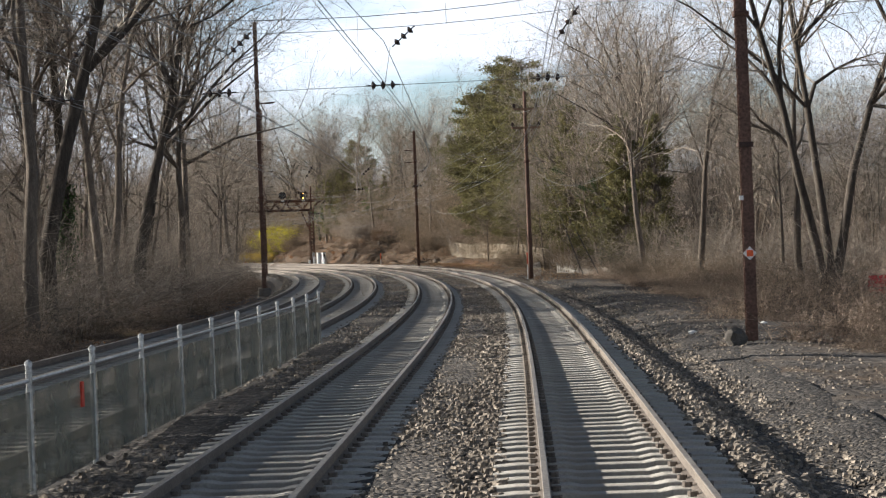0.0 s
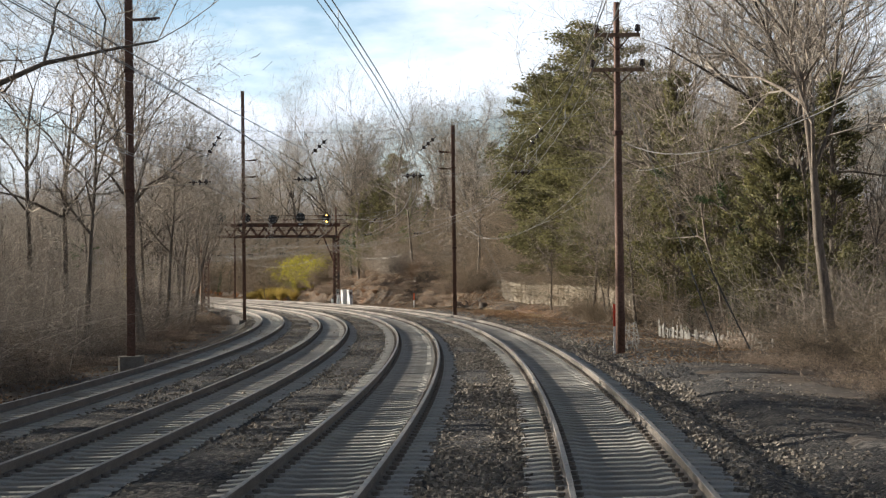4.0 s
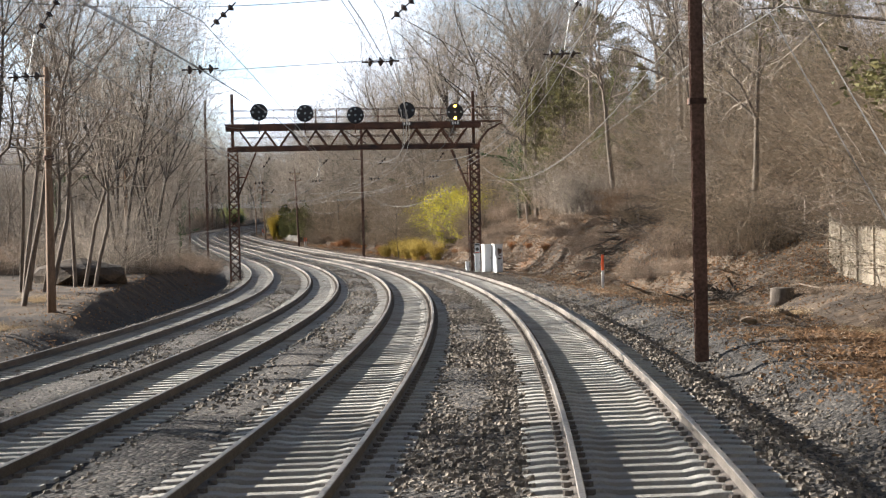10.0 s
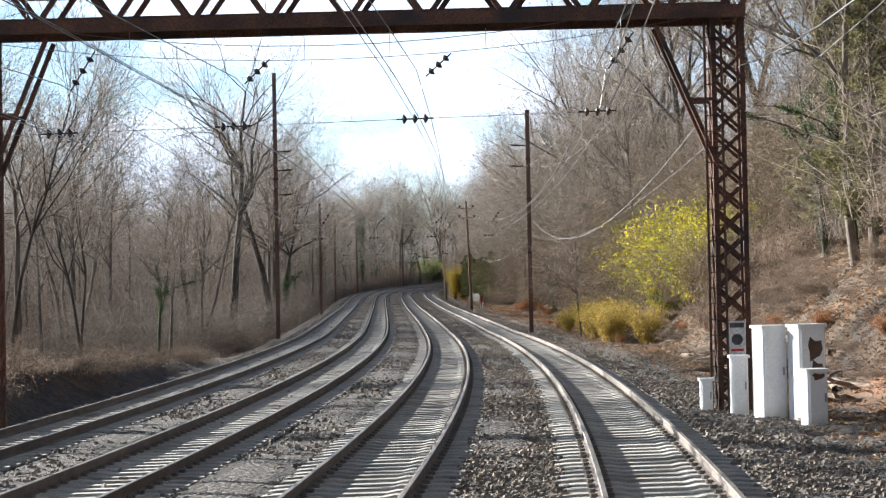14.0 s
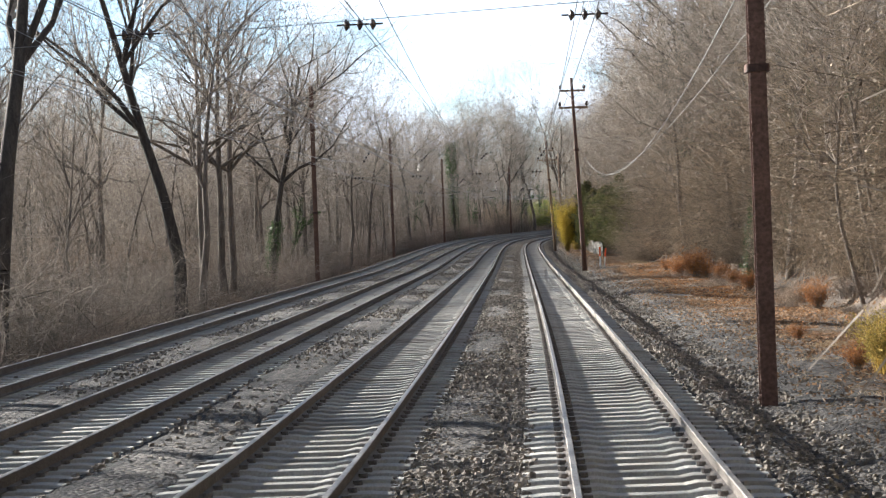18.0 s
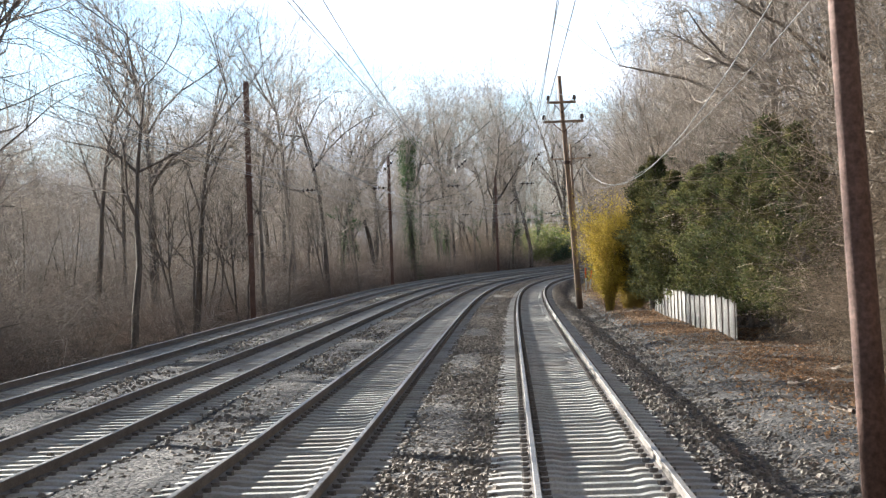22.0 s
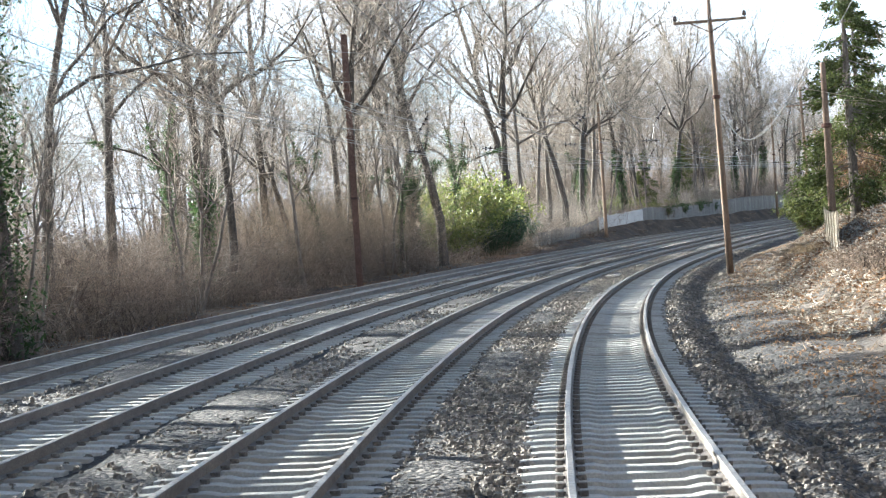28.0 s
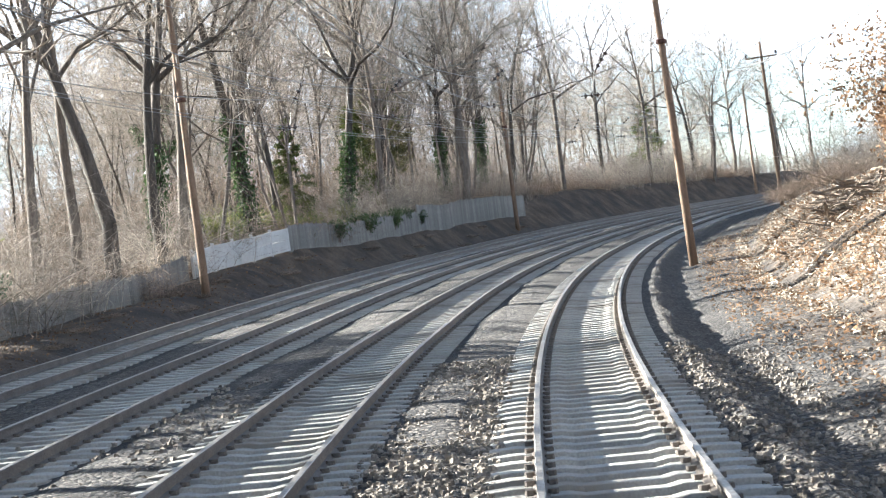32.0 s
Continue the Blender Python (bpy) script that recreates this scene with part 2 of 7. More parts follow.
def mesh_screen():
    """Chain-link: thin grey wires with holes between."""
    m = material("chain_link", (0.16, 0.17, 0.17), (0.24, 0.25, 0.25), 0.5, 0.5, 0.6)
    n, l = m.node_tree.nodes, m.node_tree.links
    co, w1, w2 = n.new("ShaderNodeTexCoord"), n.new("ShaderNodeTexWave"), n.new("ShaderNodeTexWave")
    mx, gt, tr, mix = n.new("ShaderNodeMath"), n.new("ShaderNodeMath"), n.new("ShaderNodeBsdfTransparent"), n.new("ShaderNodeMixShader")
    for w, turn in ((w1, 45), (w2, -45)):
        mp = n.new("ShaderNodeMapping")
        mp.inputs["Rotation"].default_value = (0, radians(turn), 0)
        w.inputs["Scale"].default_value = 6.5
        w.bands_direction = "X"
        l.new(co.outputs["Object"], mp.inputs["Vector"])
        l.new(mp.outputs[0], w.inputs["Vector"])
    mx.operation, gt.operation = "MAXIMUM", "GREATER_THAN"
    gt.inputs[1].default_value = 0.93
    l.new(w1.outputs["Fac"], mx.inputs[0])
    l.new(w2.outputs["Fac"], mx.inputs[1])
    l.new(mx.outputs[0], gt.inputs[0])
    l.new(gt.outputs[0], mix.inputs[0])
    l.new(tr.outputs[0], mix.inputs[1])
    l.new(n["Principled BSDF"].outputs[0], mix.inputs[2])
    l.new(mix.outputs[0], n["Material Output"].inputs["Surface"])
    return m


M_BALLAST = ballast_material("ballast", 0.85)
# darker tone of the same stone, within 1.25 m of each track's middle
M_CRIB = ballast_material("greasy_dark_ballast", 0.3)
M_VERGE = ballast_material("verge_gravel", 0.5)
M_TIE = material("concrete_tie", (0.37, 0.352, 0.318), (0.47, 0.45, 0.408), 0.9, 0.9, fine=0.03, bump=0.4, stain=(0.28, 0.255, 0.222), per=0.1, grain=(0.8, 1.15))
M_RAIL = material("rusty_rail", (0.125, 0.107, 0.092), (0.19, 0.165, 0.142), 0.5, 0.7, 0.2, fine=0.03, bump=0.2)
M_HEAD = material("worn_rail_head", (0.26, 0.23, 0.20), (0.36, 0.325, 0.285), 0.6, 0.5, 0.8, fine=0.05, bump=0.05)
M_GROUND = material("leaf_litter_ground", (0.05, 0.038, 0.028), (0.14, 0.10, 0.066), 1.3, 0.95, fine=0.14, bump=1.0, detail=12, stain=(0.045, 0.036, 0.03))


def add_cinders(m):
    """Dark cinders and gravel where the ground's own 'verge' value is high."""
    n, l = m.node_tree.nodes, m.node_tree.links
    p = n["Principled BSDF"]
    old = p.inputs["Base Color"].links[0].from_socket
    at, mix, v, mul, ramp = n.new("ShaderNodeAttribute"), n.new("ShaderNodeMixRGB"), n.new("ShaderNodeTexVoronoi"), n.new("ShaderNodeMath"), n.new("ShaderNodeValToRGB")
    at.attribute_name = "verge"
    v.inputs["Scale"].default_value = 9.0
    ramp.color_ramp.elements[0].color, ramp.color_ramp.elements[1].color = (0.016, 0.015, 0.014, 1), (0.12, 0.107, 0.096, 1)
    co, no, mr, sep = n.new("ShaderNodeTexCoord"), n.new("ShaderNodeTexNoise"), n.new("ShaderNodeMapRange"), n.new("ShaderNodeSeparateColor")
    no.inputs["Scale"].default_value, no.inputs["Detail"].default_value = 0.5, 9.0
    mr.inputs[1].default_value, mr.inputs[2].default_value = 0.30, 0.55
    mul.operation = "MULTIPLY"
    l.new(co.outputs["Object"], v.inputs["Vector"])
    l.new(co.outputs["Object"], no.inputs["Vector"])
    l.new(no.outputs["Fac"], mr.inputs[0])
    l.new(mr.outputs[0], mul.inputs[0])
    l.new(at.outputs["Fac"], mul.inputs[1])
    l.new(v.outputs["Color"], sep.inputs[0])
    l.new(sep.outputs[0], ramp.inputs[0])
    l.new(mul.outputs[0], mix.inputs[0])
    l.new(old, mix.inputs[1])
    l.new(ramp.outputs[0], mix.inputs[2])
    clay, shade, earth, fac = n.new("ShaderNodeAttribute"), n.new("ShaderNodeMixRGB"), n.new("ShaderNodeMixRGB"), n.new("ShaderNodeMath")
    clay.attribute_name = "clay"
    fac.operation = "MULTIPLY"
    earth.inputs[1].default_value, earth.inputs[2].default_value = (0.15, 0.075, 0.04, 1), (0.27, 0.145, 0.078, 1)
    l.new(no.outputs["Fac"], earth.inputs[0])
    l.new(clay.outputs["Fac"], fac.inputs[0])
    fac.inputs[1].default_value = 0.8
    l.new(fac.outputs[0], shade.inputs[0])
    l.new(mix.outputs[0], shade.inputs[1])
    l.new(earth.outputs[0], shade.inputs[2])
    l.new(shade.outputs[0], p.inputs["Base Color"])


add_cinders(M_GROUND)
M_STEEL = material("rusted_steel", (0.08, 0.047, 0.036), (0.16, 0.082, 0.054), 0.8, 0.8, 0.25, fine=0.05, bump=0.3, stain=(0.05, 0.04, 0.038))
M_MAST = material("weathered_mast_steel", (0.11, 0.065, 0.05), (0.17, 0.10, 0.075), 1.0, 0.75, 0.2, fine=0.06, bump=0.25)
M_WOODPOLE = material("creosoted_wood_pole", (0.155, 0.102, 0.066), (0.255, 0.17, 0.114), 0.4, 0.85, fine=0.03, bump=0.4, stretch=(3, 3, 0.3))
M_WIRE = material("oxidised_wire", (0.16, 0.16, 0.16), (0.24, 0.24, 0.23), 0.5, 0.5, 0.4, bump=0)
M_CABLE = material("pale_cable_sheath", (0.13, 0.127, 0.12), (0.19, 0.184, 0.172), 0.5, 0.6, bump=0)
M_INSUL = material("dark_glazed_insulator", (0.035, 0.025, 0.022), (0.06, 0.045, 0.04), 0.2, 0.25, bump=0, spec=0.6)
M_CONCRETE = material("rough_concrete", (0.15, 0.138, 0.12), (0.24, 0.22, 0.195), 0.4, 0.95, fine=0.03, bump=0.6)
M_DISC = material("black_signal_disc", (0.018, 0.018, 0.02), (0.03, 0.03, 0.033), 0.3, 0.55, bump=0.05)
M_LENS = material("dull_signal_lens", (0.16, 0.18, 0.19), (0.24, 0.26, 0.27), 0.1, 0.15, bump=0, spec=0.8)
M_AMBER = glow("lit_amber_lens", (1.0, 0.45, 0.06), 6.0)
M_CABINET = material("chipped_white_paint", (0.80, 0.80, 0.79), (0.86, 0.86, 0.85), 0.5, 0.55, fine=0.04, bump=0.1, stain=(0.7, 0.68, 0.64), grain=(0.92, 1.06))
M_CHIP = material("rust_under_paint", (0.06, 0.05, 0.045), (0.16, 0.09, 0.06), 0.2, 0.9, bump=0.3)
M_SIGN = material("sign_plate", (0.62, 0.62, 0.6), (0.75, 0.75, 0.72), 0.3, 0.5, bump=0)
M_INK = material("sign_ink", (0.05, 0.05, 0.05), (0.09, 0.09, 0.09), 0.3, 0.6, bump=0)
M_RED = material("red_paint", (0.5, 0.035, 0.02), (0.62, 0.06, 0.03), 0.2, 0.5, bump=0)
M_ORANGE = material("orange_paint", (0.8, 0.12, 0.03), (0.9, 0.17, 0.05), 0.2, 0.5, bump=0)
M_WHITE = material("white_paint", (0.72, 0.72, 0.7), (0.8, 0.8, 0.78), 0.2, 0.5, bump=0)
M_GALV = material("galvanised_post", (0.32, 0.33, 0.33), (0.45, 0.46, 0.46), 0.4, 0.4, 0.6, bump=0)
M_LINK = mesh_screen()
M_FENCE = material("weathered_fence_board", (0.21, 0.175, 0.13), (0.34, 0.29, 0.22), 0.5, 0.9, fine=0.03, bump=0.5, per=0.22, stretch=(4, 4, 0.5))
# grey boards with the shade of the vines put into their colour
M_FENCE_DARK = material("aged_fence_board", (0.065, 0.058, 0.049), (0.125, 0.113, 0.096), 0.5, 0.9, fine=0.03, bump=0.5, per=0.2, stretch=(4, 4, 0.5))
M_FENCE_GREY = material("grey_fence_board", (0.16, 0.15, 0.133), (0.27, 0.252, 0.225), 0.5, 0.9, fine=0.03, bump=0.5, per=0.2, stretch=(4, 4, 0.5))
M_PANEL = material("pale_concrete_panel", (0.48, 0.465, 0.44), (0.58, 0.565, 0.54), 0.9, 0.85, fine=0.05, bump=0.3, grain=(0.85, 1.1))
M_BARK = material("grey_brown_bark", (0.105, 0.085, 0.068), (0.20, 0.165, 0.135), 0.35, 0.95, fine=0.05, bump=0.9, stretch=(2.5, 2.5, 0.5), per=0.25)
M_BARK_DARK = material("dark_bark", (0.05, 0.042, 0.035), (0.10, 0.083, 0.068), 0.35, 0.95, fine=0.05, bump=0.9, stretch=(2.5, 2.5, 0.5), per=0.2)
M_TWIG = material("bare_twigs", (0.175, 0.15, 0.125), (0.33, 0.285, 0.235), 1.5, 0.95, bump=0, per=0.25, leaf=True, spread=(0.45, 1.7), thin=0.22)
M_BRUSH = material("brown_brush_stems", (0.15, 0.115, 0.088), (0.295, 0.23, 0.175), 1.2, 0.95, bump=0, per=0.3, leaf=True, spread=(0.3, 1.8), thin=0.2)
M_STRAW = material("dry_grass", (0.33, 0.25, 0.155), (0.48, 0.375, 0.24), 0.8, 0.95, bump=0, per=0.2, leaf=True, thin=0.2)
M_VINE = material("tangled_vines", (0.14, 0.11, 0.08), (0.285, 0.225, 0.16), 0.8, 0.95, bump=0, per=0.1, leaf=True, spread=(0.3, 1.8), thin=0.1)
M_DEADLEAF = material("fallen_leaves", (0.14, 0.085, 0.05), (0.28, 0.175, 0.10), 0.6, 0.9, bump=0, leaf=True)
M_NEEDLE = material("pine_needles", (0.075, 0.095, 0.028), (0.135, 0.15, 0.045), 0.8, 0.8, bump=0, per=0.2, leaf=True)
M_CEDAR = material("cedar_foliage", (0.036, 0.052, 0.022), (0.14, 0.125, 0.042), 0.9, 0.85, bump=0, per=0.15, leaf=True)
M_IVY = material("ivy_leaves", (0.035, 0.065, 0.022), (0.07, 0.11, 0.035), 0.6, 0.5, bump=0, per=0.15, leaf=True)
M_OLIVE = material("olive_evergreen", (0.095, 0.095, 0.045), (0.20, 0.18, 0.078), 0.9, 0.85, bump=0, per=0.15, leaf=True)
M_RHODO = material("glossy_evergreen_leaves", (0.085, 0.12, 0.035), (0.27, 0.27, 0.07), 0.9, 0.5, bump=0, per=0.15, leaf=True)
M_YELLOW = material("yellow_green_foliage", (0.16, 0.2, 0.02), (0.66, 0.55, 0.03), 1.1, 0.8, bump=0, per=0.12, leaf=True)
M_GOLD = material("golden_shoots", (0.32, 0.22, 0.05), (0.46, 0.33, 0.09), 0.7, 0.85, bump=0, per=0.12, leaf=True)
M_STONE = material("ballast_stone", (0.13, 0.112, 0.092), (0.285, 0.248, 0.205), 0.25, 0.95, fine=0.03, bump=0.3, leaf=True, thin=0.0)
M_SAPLING = material("tan_sapling_stems", (0.15, 0.115, 0.09), (0.28, 0.218, 0.17), 1.2, 0.95, bump=0, per=0.2, leaf=True, spread=(0.35, 1.6), thin=0.15)
# dark green put in for the shaded side of the yellow-green evergreen
M_BUSH_SHADE = material("dark_holly_leaves", (0.028, 0.055, 0.03), (0.06, 0.10, 0.048), 0.7, 0.4, bump=0, per=0.15, leaf=True, thin=0.2)
M_CHIPS = material("pale_wood_chips", (0.32, 0.28, 0.225), (0.49, 0.44, 0.36), 0.6, 0.95, bump=0, leaf=True, thin=0.1)
M_STALK = material("grey_broken_stalks", (0.16, 0.125, 0.09), (0.30, 0.24, 0.175), 0.6, 0.95, bump=0, leaf=True, thin=0.1)
M_RUSSET = material("russet_dead_leaves", (0.24, 0.105, 0.038), (0.40, 0.185, 0.065), 0.5, 0.9, bump=0, leaf=True, thin=0.25)
M_LOG = material("cut_log", (0.15, 0.115, 0.085), (0.27, 0.215, 0.165), 0.3, 0.95, bump=0.6)


# ---- the line: places along the right-hand track ----
KNOTS = START + STEP * np.arange(len(BEND))
CS = np.arange(START, START + STEP * (len(BEND) - 1), 1.0)
CK = np.interp(CS, KNOTS, BEND) / 1000.0
CH = np.concatenate([[0], np.cumsum((CK[1:] + CK[:-1]) / 2)])
CH += radians(HEAD0) - np.interp(0, CS, CH)
CX = np.concatenate([[0], np.cumsum(-(np.sin(CH[1:]) + np.sin(CH[:-1])) / 2)])
CY = np.concatenate([[0], np.cumsum((np.cos(CH[1:]) + np.cos(CH[:-1])) / 2)])
CX += 1.0 - np.interp(0, CS, CX)
CY -= np.interp(0, CS, CY)
CZ = np.interp(CS, RISE_AT, RISE)
S_MIN, S_MAX = -70.0, 960.0


def place(s, u, z=0.0):
    """The point u metres right of the right-hand track, s metres along, z over the plane of its rail heads."""
    x, y, h = np.interp(s, CS, CX), np.interp(s, CS, CY), np.interp(s, CS, CH)
    return np.array([x + u * math.cos(h), y + u * math.sin(h), bed(s, u) + z])


def bed(s, u):
    """Height of the rail plane, which leans into the bends as far as the tracks reach."""
    return np.interp(s, CS, CZ) + np.clip(u, -14.5, 3.0) * TILT * np.interp(s, CS, CK)


def heading(s):
    return float(np.interp(s, CS, CH))


def step_up(x, a, b):
    t = np.clip((x - a) / (b - a), 0, 1)
    return t * t * (3 - 2 * t)


BANK_AT = (-109, 0, 60, 105, 140, 165, 182, 205, 235, 270, 320, 380, 430, 470, 520, 560, 600, 640, 700, 740, 765, 820, 900, 1200)
BANK_RIGHT = (-0.7, -0.7, -0.7, -0.5, 0.5, 0.6, 0.8, 6.2, 9.0, 8.0, 5.0, 2.2, 1.2, 0.8, 1.2, 2.6, 4.0, 4.3, 3.2, 2.4, 2.0, 1.2, 1.0, 1.0)
FOOT_RIGHT = (10, 10, 9, 7.5, 7.5, 7.5, 6.9, 6.2, 5.0, 5.2, 6.5, 9, 9, 8, 7, 6, 5.2, 5, 5, 5, 5, 6, 8, 8)
BANK_LEFT = (0.0, 0.0, 0.0, 0.0, 0.0, 0.0, 0.4, 1.2, 1.8, 1.2, -0.4, -1.2, -1.4, -1.2, -1.0, -0.8, -0.4, 0.1, 0.3, 0.9, 2.3, 3.2, 3.0, 2.0)


def bank_rise(t):
    t = np.clip(t, 0, 1)
    return t * (2 - t) * step_up(t, -0.04, 0.14)


def shoulder(s, u):
    """Height over the rail plane of the stone shoulder and the shallow ditch beside the right-hand track."""
    deep = 1 - step_up(s, 215, 232) * step_up(-s, -275, -258)
    floor_z = -0.30 - 0.18 * deep
    near, far = np.clip((u - 1.65) / 0.65, 0, 1), np.clip((u - 2.5) / 1.2, 0, 1)
    z = -0.2 + (floor_z + 0.2) * near
    z = z + (-0.30 + 0.22 * step_up(s, 130, 155) * step_up(-s, -202, -186) - floor_z) * far * far * (3 - 2 * far)
    return z - 0.5 * np.clip((u - 3.9) / 0.8, 0, 1)


def surface_height(s, u, x, y):
    z = ground_height(s, u, x, y)
    bed_z = np.interp(s, CS, CZ) + np.clip(u, -14.5, 3.0) * TILT * np.interp(s, CS, CK)
    return np.where((u > 1.6) & (u < 4.6), np.maximum(z, bed_z + shoulder(s, u)), z)


def ground_height(s, u, x, y):
    """Height of the ground beside and under the tracks; arrays in, arrays out."""
    base = np.interp(s, CS, CZ) + np.clip(u, -14.5, 3.0) * TILT * np.interp(s, CS, CK)
    right = np.interp(s, BANK_AT, BANK_RIGHT)
    foot = np.interp(s, BANK_AT, FOOT_RIGHT)
    left = np.interp(s, BANK_AT, BANK_LEFT)
    rough = np.sin(x * 0.31 + 1.3 * np.sin(y * 0.17)) * np.cos(y * 0.27 + np.sin(x * 0.13))
    apron = 0.22 * step_up(s, 130, 155) * step_up(-s, -202, -186)
    z = base - 0.95 + (0.65 + apron) * step_up(u, 2.4, 3.8) - 0.12 * step_up(u, 4.2, 7)
    z = z + right * bank_rise((u - foot) / (1.0 + 2.1 * np.maximum(right, 0.6))) + np.maximum(right, 0.5) * 0.25 * step_up(u, foot + 10, foot + 40)
    z = z + 0.32 * step_up(-u, 13.2, 14.0) + left * step_up(-u, 14.6, 15.2 + 1.1 * np.abs(left) + 0.5)
    z = z + rough * 0.12 * (step_up(u, 3.0, 6.0) + step_up(-u, 14.5, 17.0)) * (1 + step_up(np.abs(u), 15, 40) * 2)
    return z


def nearest(x, y):
    """Along and across for places given as flat arrays."""
    s, u = np.empty(len(x)), np.empty(len(x))
    cx, cy = CX[::6], CY[::6]
    for a in range(0, len(x), 4000):
        d = (x[a:a + 4000, None] - cx) ** 2 + (y[a:a + 4000, None] - cy) ** 2
        k = d.argmin(1) * 6
        ax, ay, h = x[a:a + 4000] - CX[k], y[a:a + 4000] - CY[k], CH[k]
        s[a:a + 4000] = CS[k] - ax * np.sin(h) + ay * np.cos(h)
        u[a:a + 4000] = ax * np.cos(h) + ay * np.sin(h)
    return s, u


def ground_at(s, u):
    p = place(s, u)
    return np.array([p[0], p[1], float(surface_height(np.array([s]), np.array([u]), np.array([p[0]]), np.array([p[1]]))[0])])


# ---- builders ----
def mesh_of(name, verts, faces, mats, smooth=False, index=None):
    me = bpy.data.meshes.new(name)
    me.from_pydata([tuple(v) for v in verts], [], faces)
    for m in mats if isinstance(mats, (list, tuple)) else [mats]:
        me.materials.append(m)
    if index is not None:
        me.polygons.foreach_set("material_index", index)
    if smooth:
        me.polygons.foreach_set("use_smooth", [True] * len(me.polygons))
    me.update()
    return me


class Geo:
    """Collects solids into one mesh."""

    def __init__(self):
        self.v, self.f, self.i = [], [], []

    def add(self, verts, faces, mat=0):
        o = len(self.v)
        self.v += [tuple(p) for p in verts]
        self.f += [tuple(o + k for k in q) for q in faces]
        self.i += [mat] * len(faces)
        return self

    def box(self, c, size, rz=0.0, mat=0, chamfer=0.0):
        hx, hy, hz = size[0] / 2, size[1] / 2, size[2] / 2
        ca, sa = math.cos(rz), math.sin(rz)
        k = min(chamfer, hx * 0.9, hy * 0.9)
        if k:
            ring = [(-hx + k, -hy), (hx - k, -hy), (hx, -hy + k), (hx, hy - k), (hx - k, hy), (-hx + k, hy), (-hx, hy - k), (-hx, -hy + k)]
        else:
            ring = [(-hx, -hy), (hx, -hy), (hx, hy), (-hx, hy)]
        n = len(ring)
        vs = [(c[0] + ca * x - sa * y, c[1] + sa * x + ca * y, c[2] + z) for z in (-hz, hz) for x, y in ring]
        fs = [tuple(range(n - 1, -1, -1)), tuple(range(n, 2 * n))] + [(i, (i + 1) % n, n + (i + 1) % n, n + i) for i in range(n)]
        return self.add(vs, fs, mat)

    def rod(self, a, b, r0, r1=None, sides=6, mat=0, caps=True):
        a, b = np.asarray(a, float), np.asarray(b, float)
        r1 = r0 if r1 is None else r1
        d = b - a
        d = d / (np.linalg.norm(d) + 1e-9)
        e = np.cross(d, (0, 0, 1) if abs(d[2]) < 0.9 else (1, 0, 0))
        e /= np.linalg.norm(e)
        g = np.cross(d, e)
        ring = [(math.cos(2 * math.pi * k / sides), math.sin(2 * math.pi * k / sides)) for k in range(sides)]
        vs = [a + r0 * (c * e + s * g) for c, s in ring] + [b + r1 * (c * e + s * g) for c, s in ring]
        fs = [(i, (i + 1) % sides, sides + (i + 1) % sides, sides + i) for i in range(sides)]
        if caps:
            fs += [tuple(range(sides - 1, -1, -1)), tuple(range(sides, 2 * sides))]
        return self.add(vs, fs, mat)

    def bar(self, a, b, w, h, mat=0):
        """A bar with a rectangular section, w across and h in the upright plane."""
        a, b = np.asarray(a, float), np.asarray(b, float)
        d = (b - a) / (np.linalg.norm(b - a) + 1e-9)
        e = np.cross(d, (0, 0, 1) if abs(d[2]) < 0.95 else (0, 1, 0))
        e /= np.linalg.norm(e)
        g = np.cross(e, d)
        ring = [(-w / 2, -h / 2), (w / 2, -h / 2), (w / 2, h / 2), (-w / 2, h / 2)]
        vs = [p + x * e + y * g for p in (a, b) for x, y in ring]
        return self.add(vs, [(3, 2, 1, 0), (4, 5, 6, 7)] + [(i, (i + 1) % 4, 4 + (i + 1) % 4, 4 + i) for i in range(4)], mat)

    def lathe(self, c, profile, axis=(0, 0, 1), sides=12, mat=0):
        """A turned solid: (distance along the axis, radius) from end to end."""
        c, d = np.asarray(c, float), np.asarray(axis, float)
        d = d / np.linalg.norm(d)
        e = np.cross(d, (0, 0, 1) if abs(d[2]) < 0.9 else (1, 0, 0))
        e /= np.linalg.norm(e)
        g = np.cross(d, e)
        vs, n = [], sides
        for h, r in profile:
            vs += [c + h * d + r * (math.cos(2 * math.pi * k / n) * e + math.sin(2 * math.pi * k / n) * g) for k in range(n)]
        fs = [(j * n + i, j * n + (i + 1) % n, (j + 1) * n + (i + 1) % n, (j + 1) * n + i) for j in range(len(profile) - 1) for i in range(n)]
        fs += [tuple(range(n - 1, -1, -1)), tuple(range((len(profile) - 1) * n, len(profile) * n))]
        return self.add(vs, fs, mat)

    def tube(self, pts, r, sides=4, mat=0):
        """A thin tube along points."""
        pts = [np.asarray(p, float) for p in pts]
        vs, n = [], sides
        for k, p in enumerate(pts):
            d = pts[min(k + 1, len(pts) - 1)] - pts[max(k - 1, 0)]
            d = d / (np.linalg.norm(d) + 1e-9)
            e = np.cross(d, (0, 0, 1) if abs(d[2]) < 0.9 else (1, 0, 0))
            e /= np.linalg.norm(e)
            g = np.cross(d, e)
            q = r[k] if isinstance(r, list) else r
            vs += [p + q * (math.cos(2 * math.pi * j / n) * e + math.sin(2 * math.pi * j / n) * g) for j in range(n)]
        fs = [(k * n + i, k * n + (i + 1) % n, (k + 1) * n + (i + 1) % n, (k + 1) * n + i) for k in range(len(pts) - 1) for i in range(n)]
        return self.add(vs, fs, mat)

    def mesh(self, name, mats, smooth=False):
        return mesh_of(name, self.v, self.f, mats, smooth, self.i)


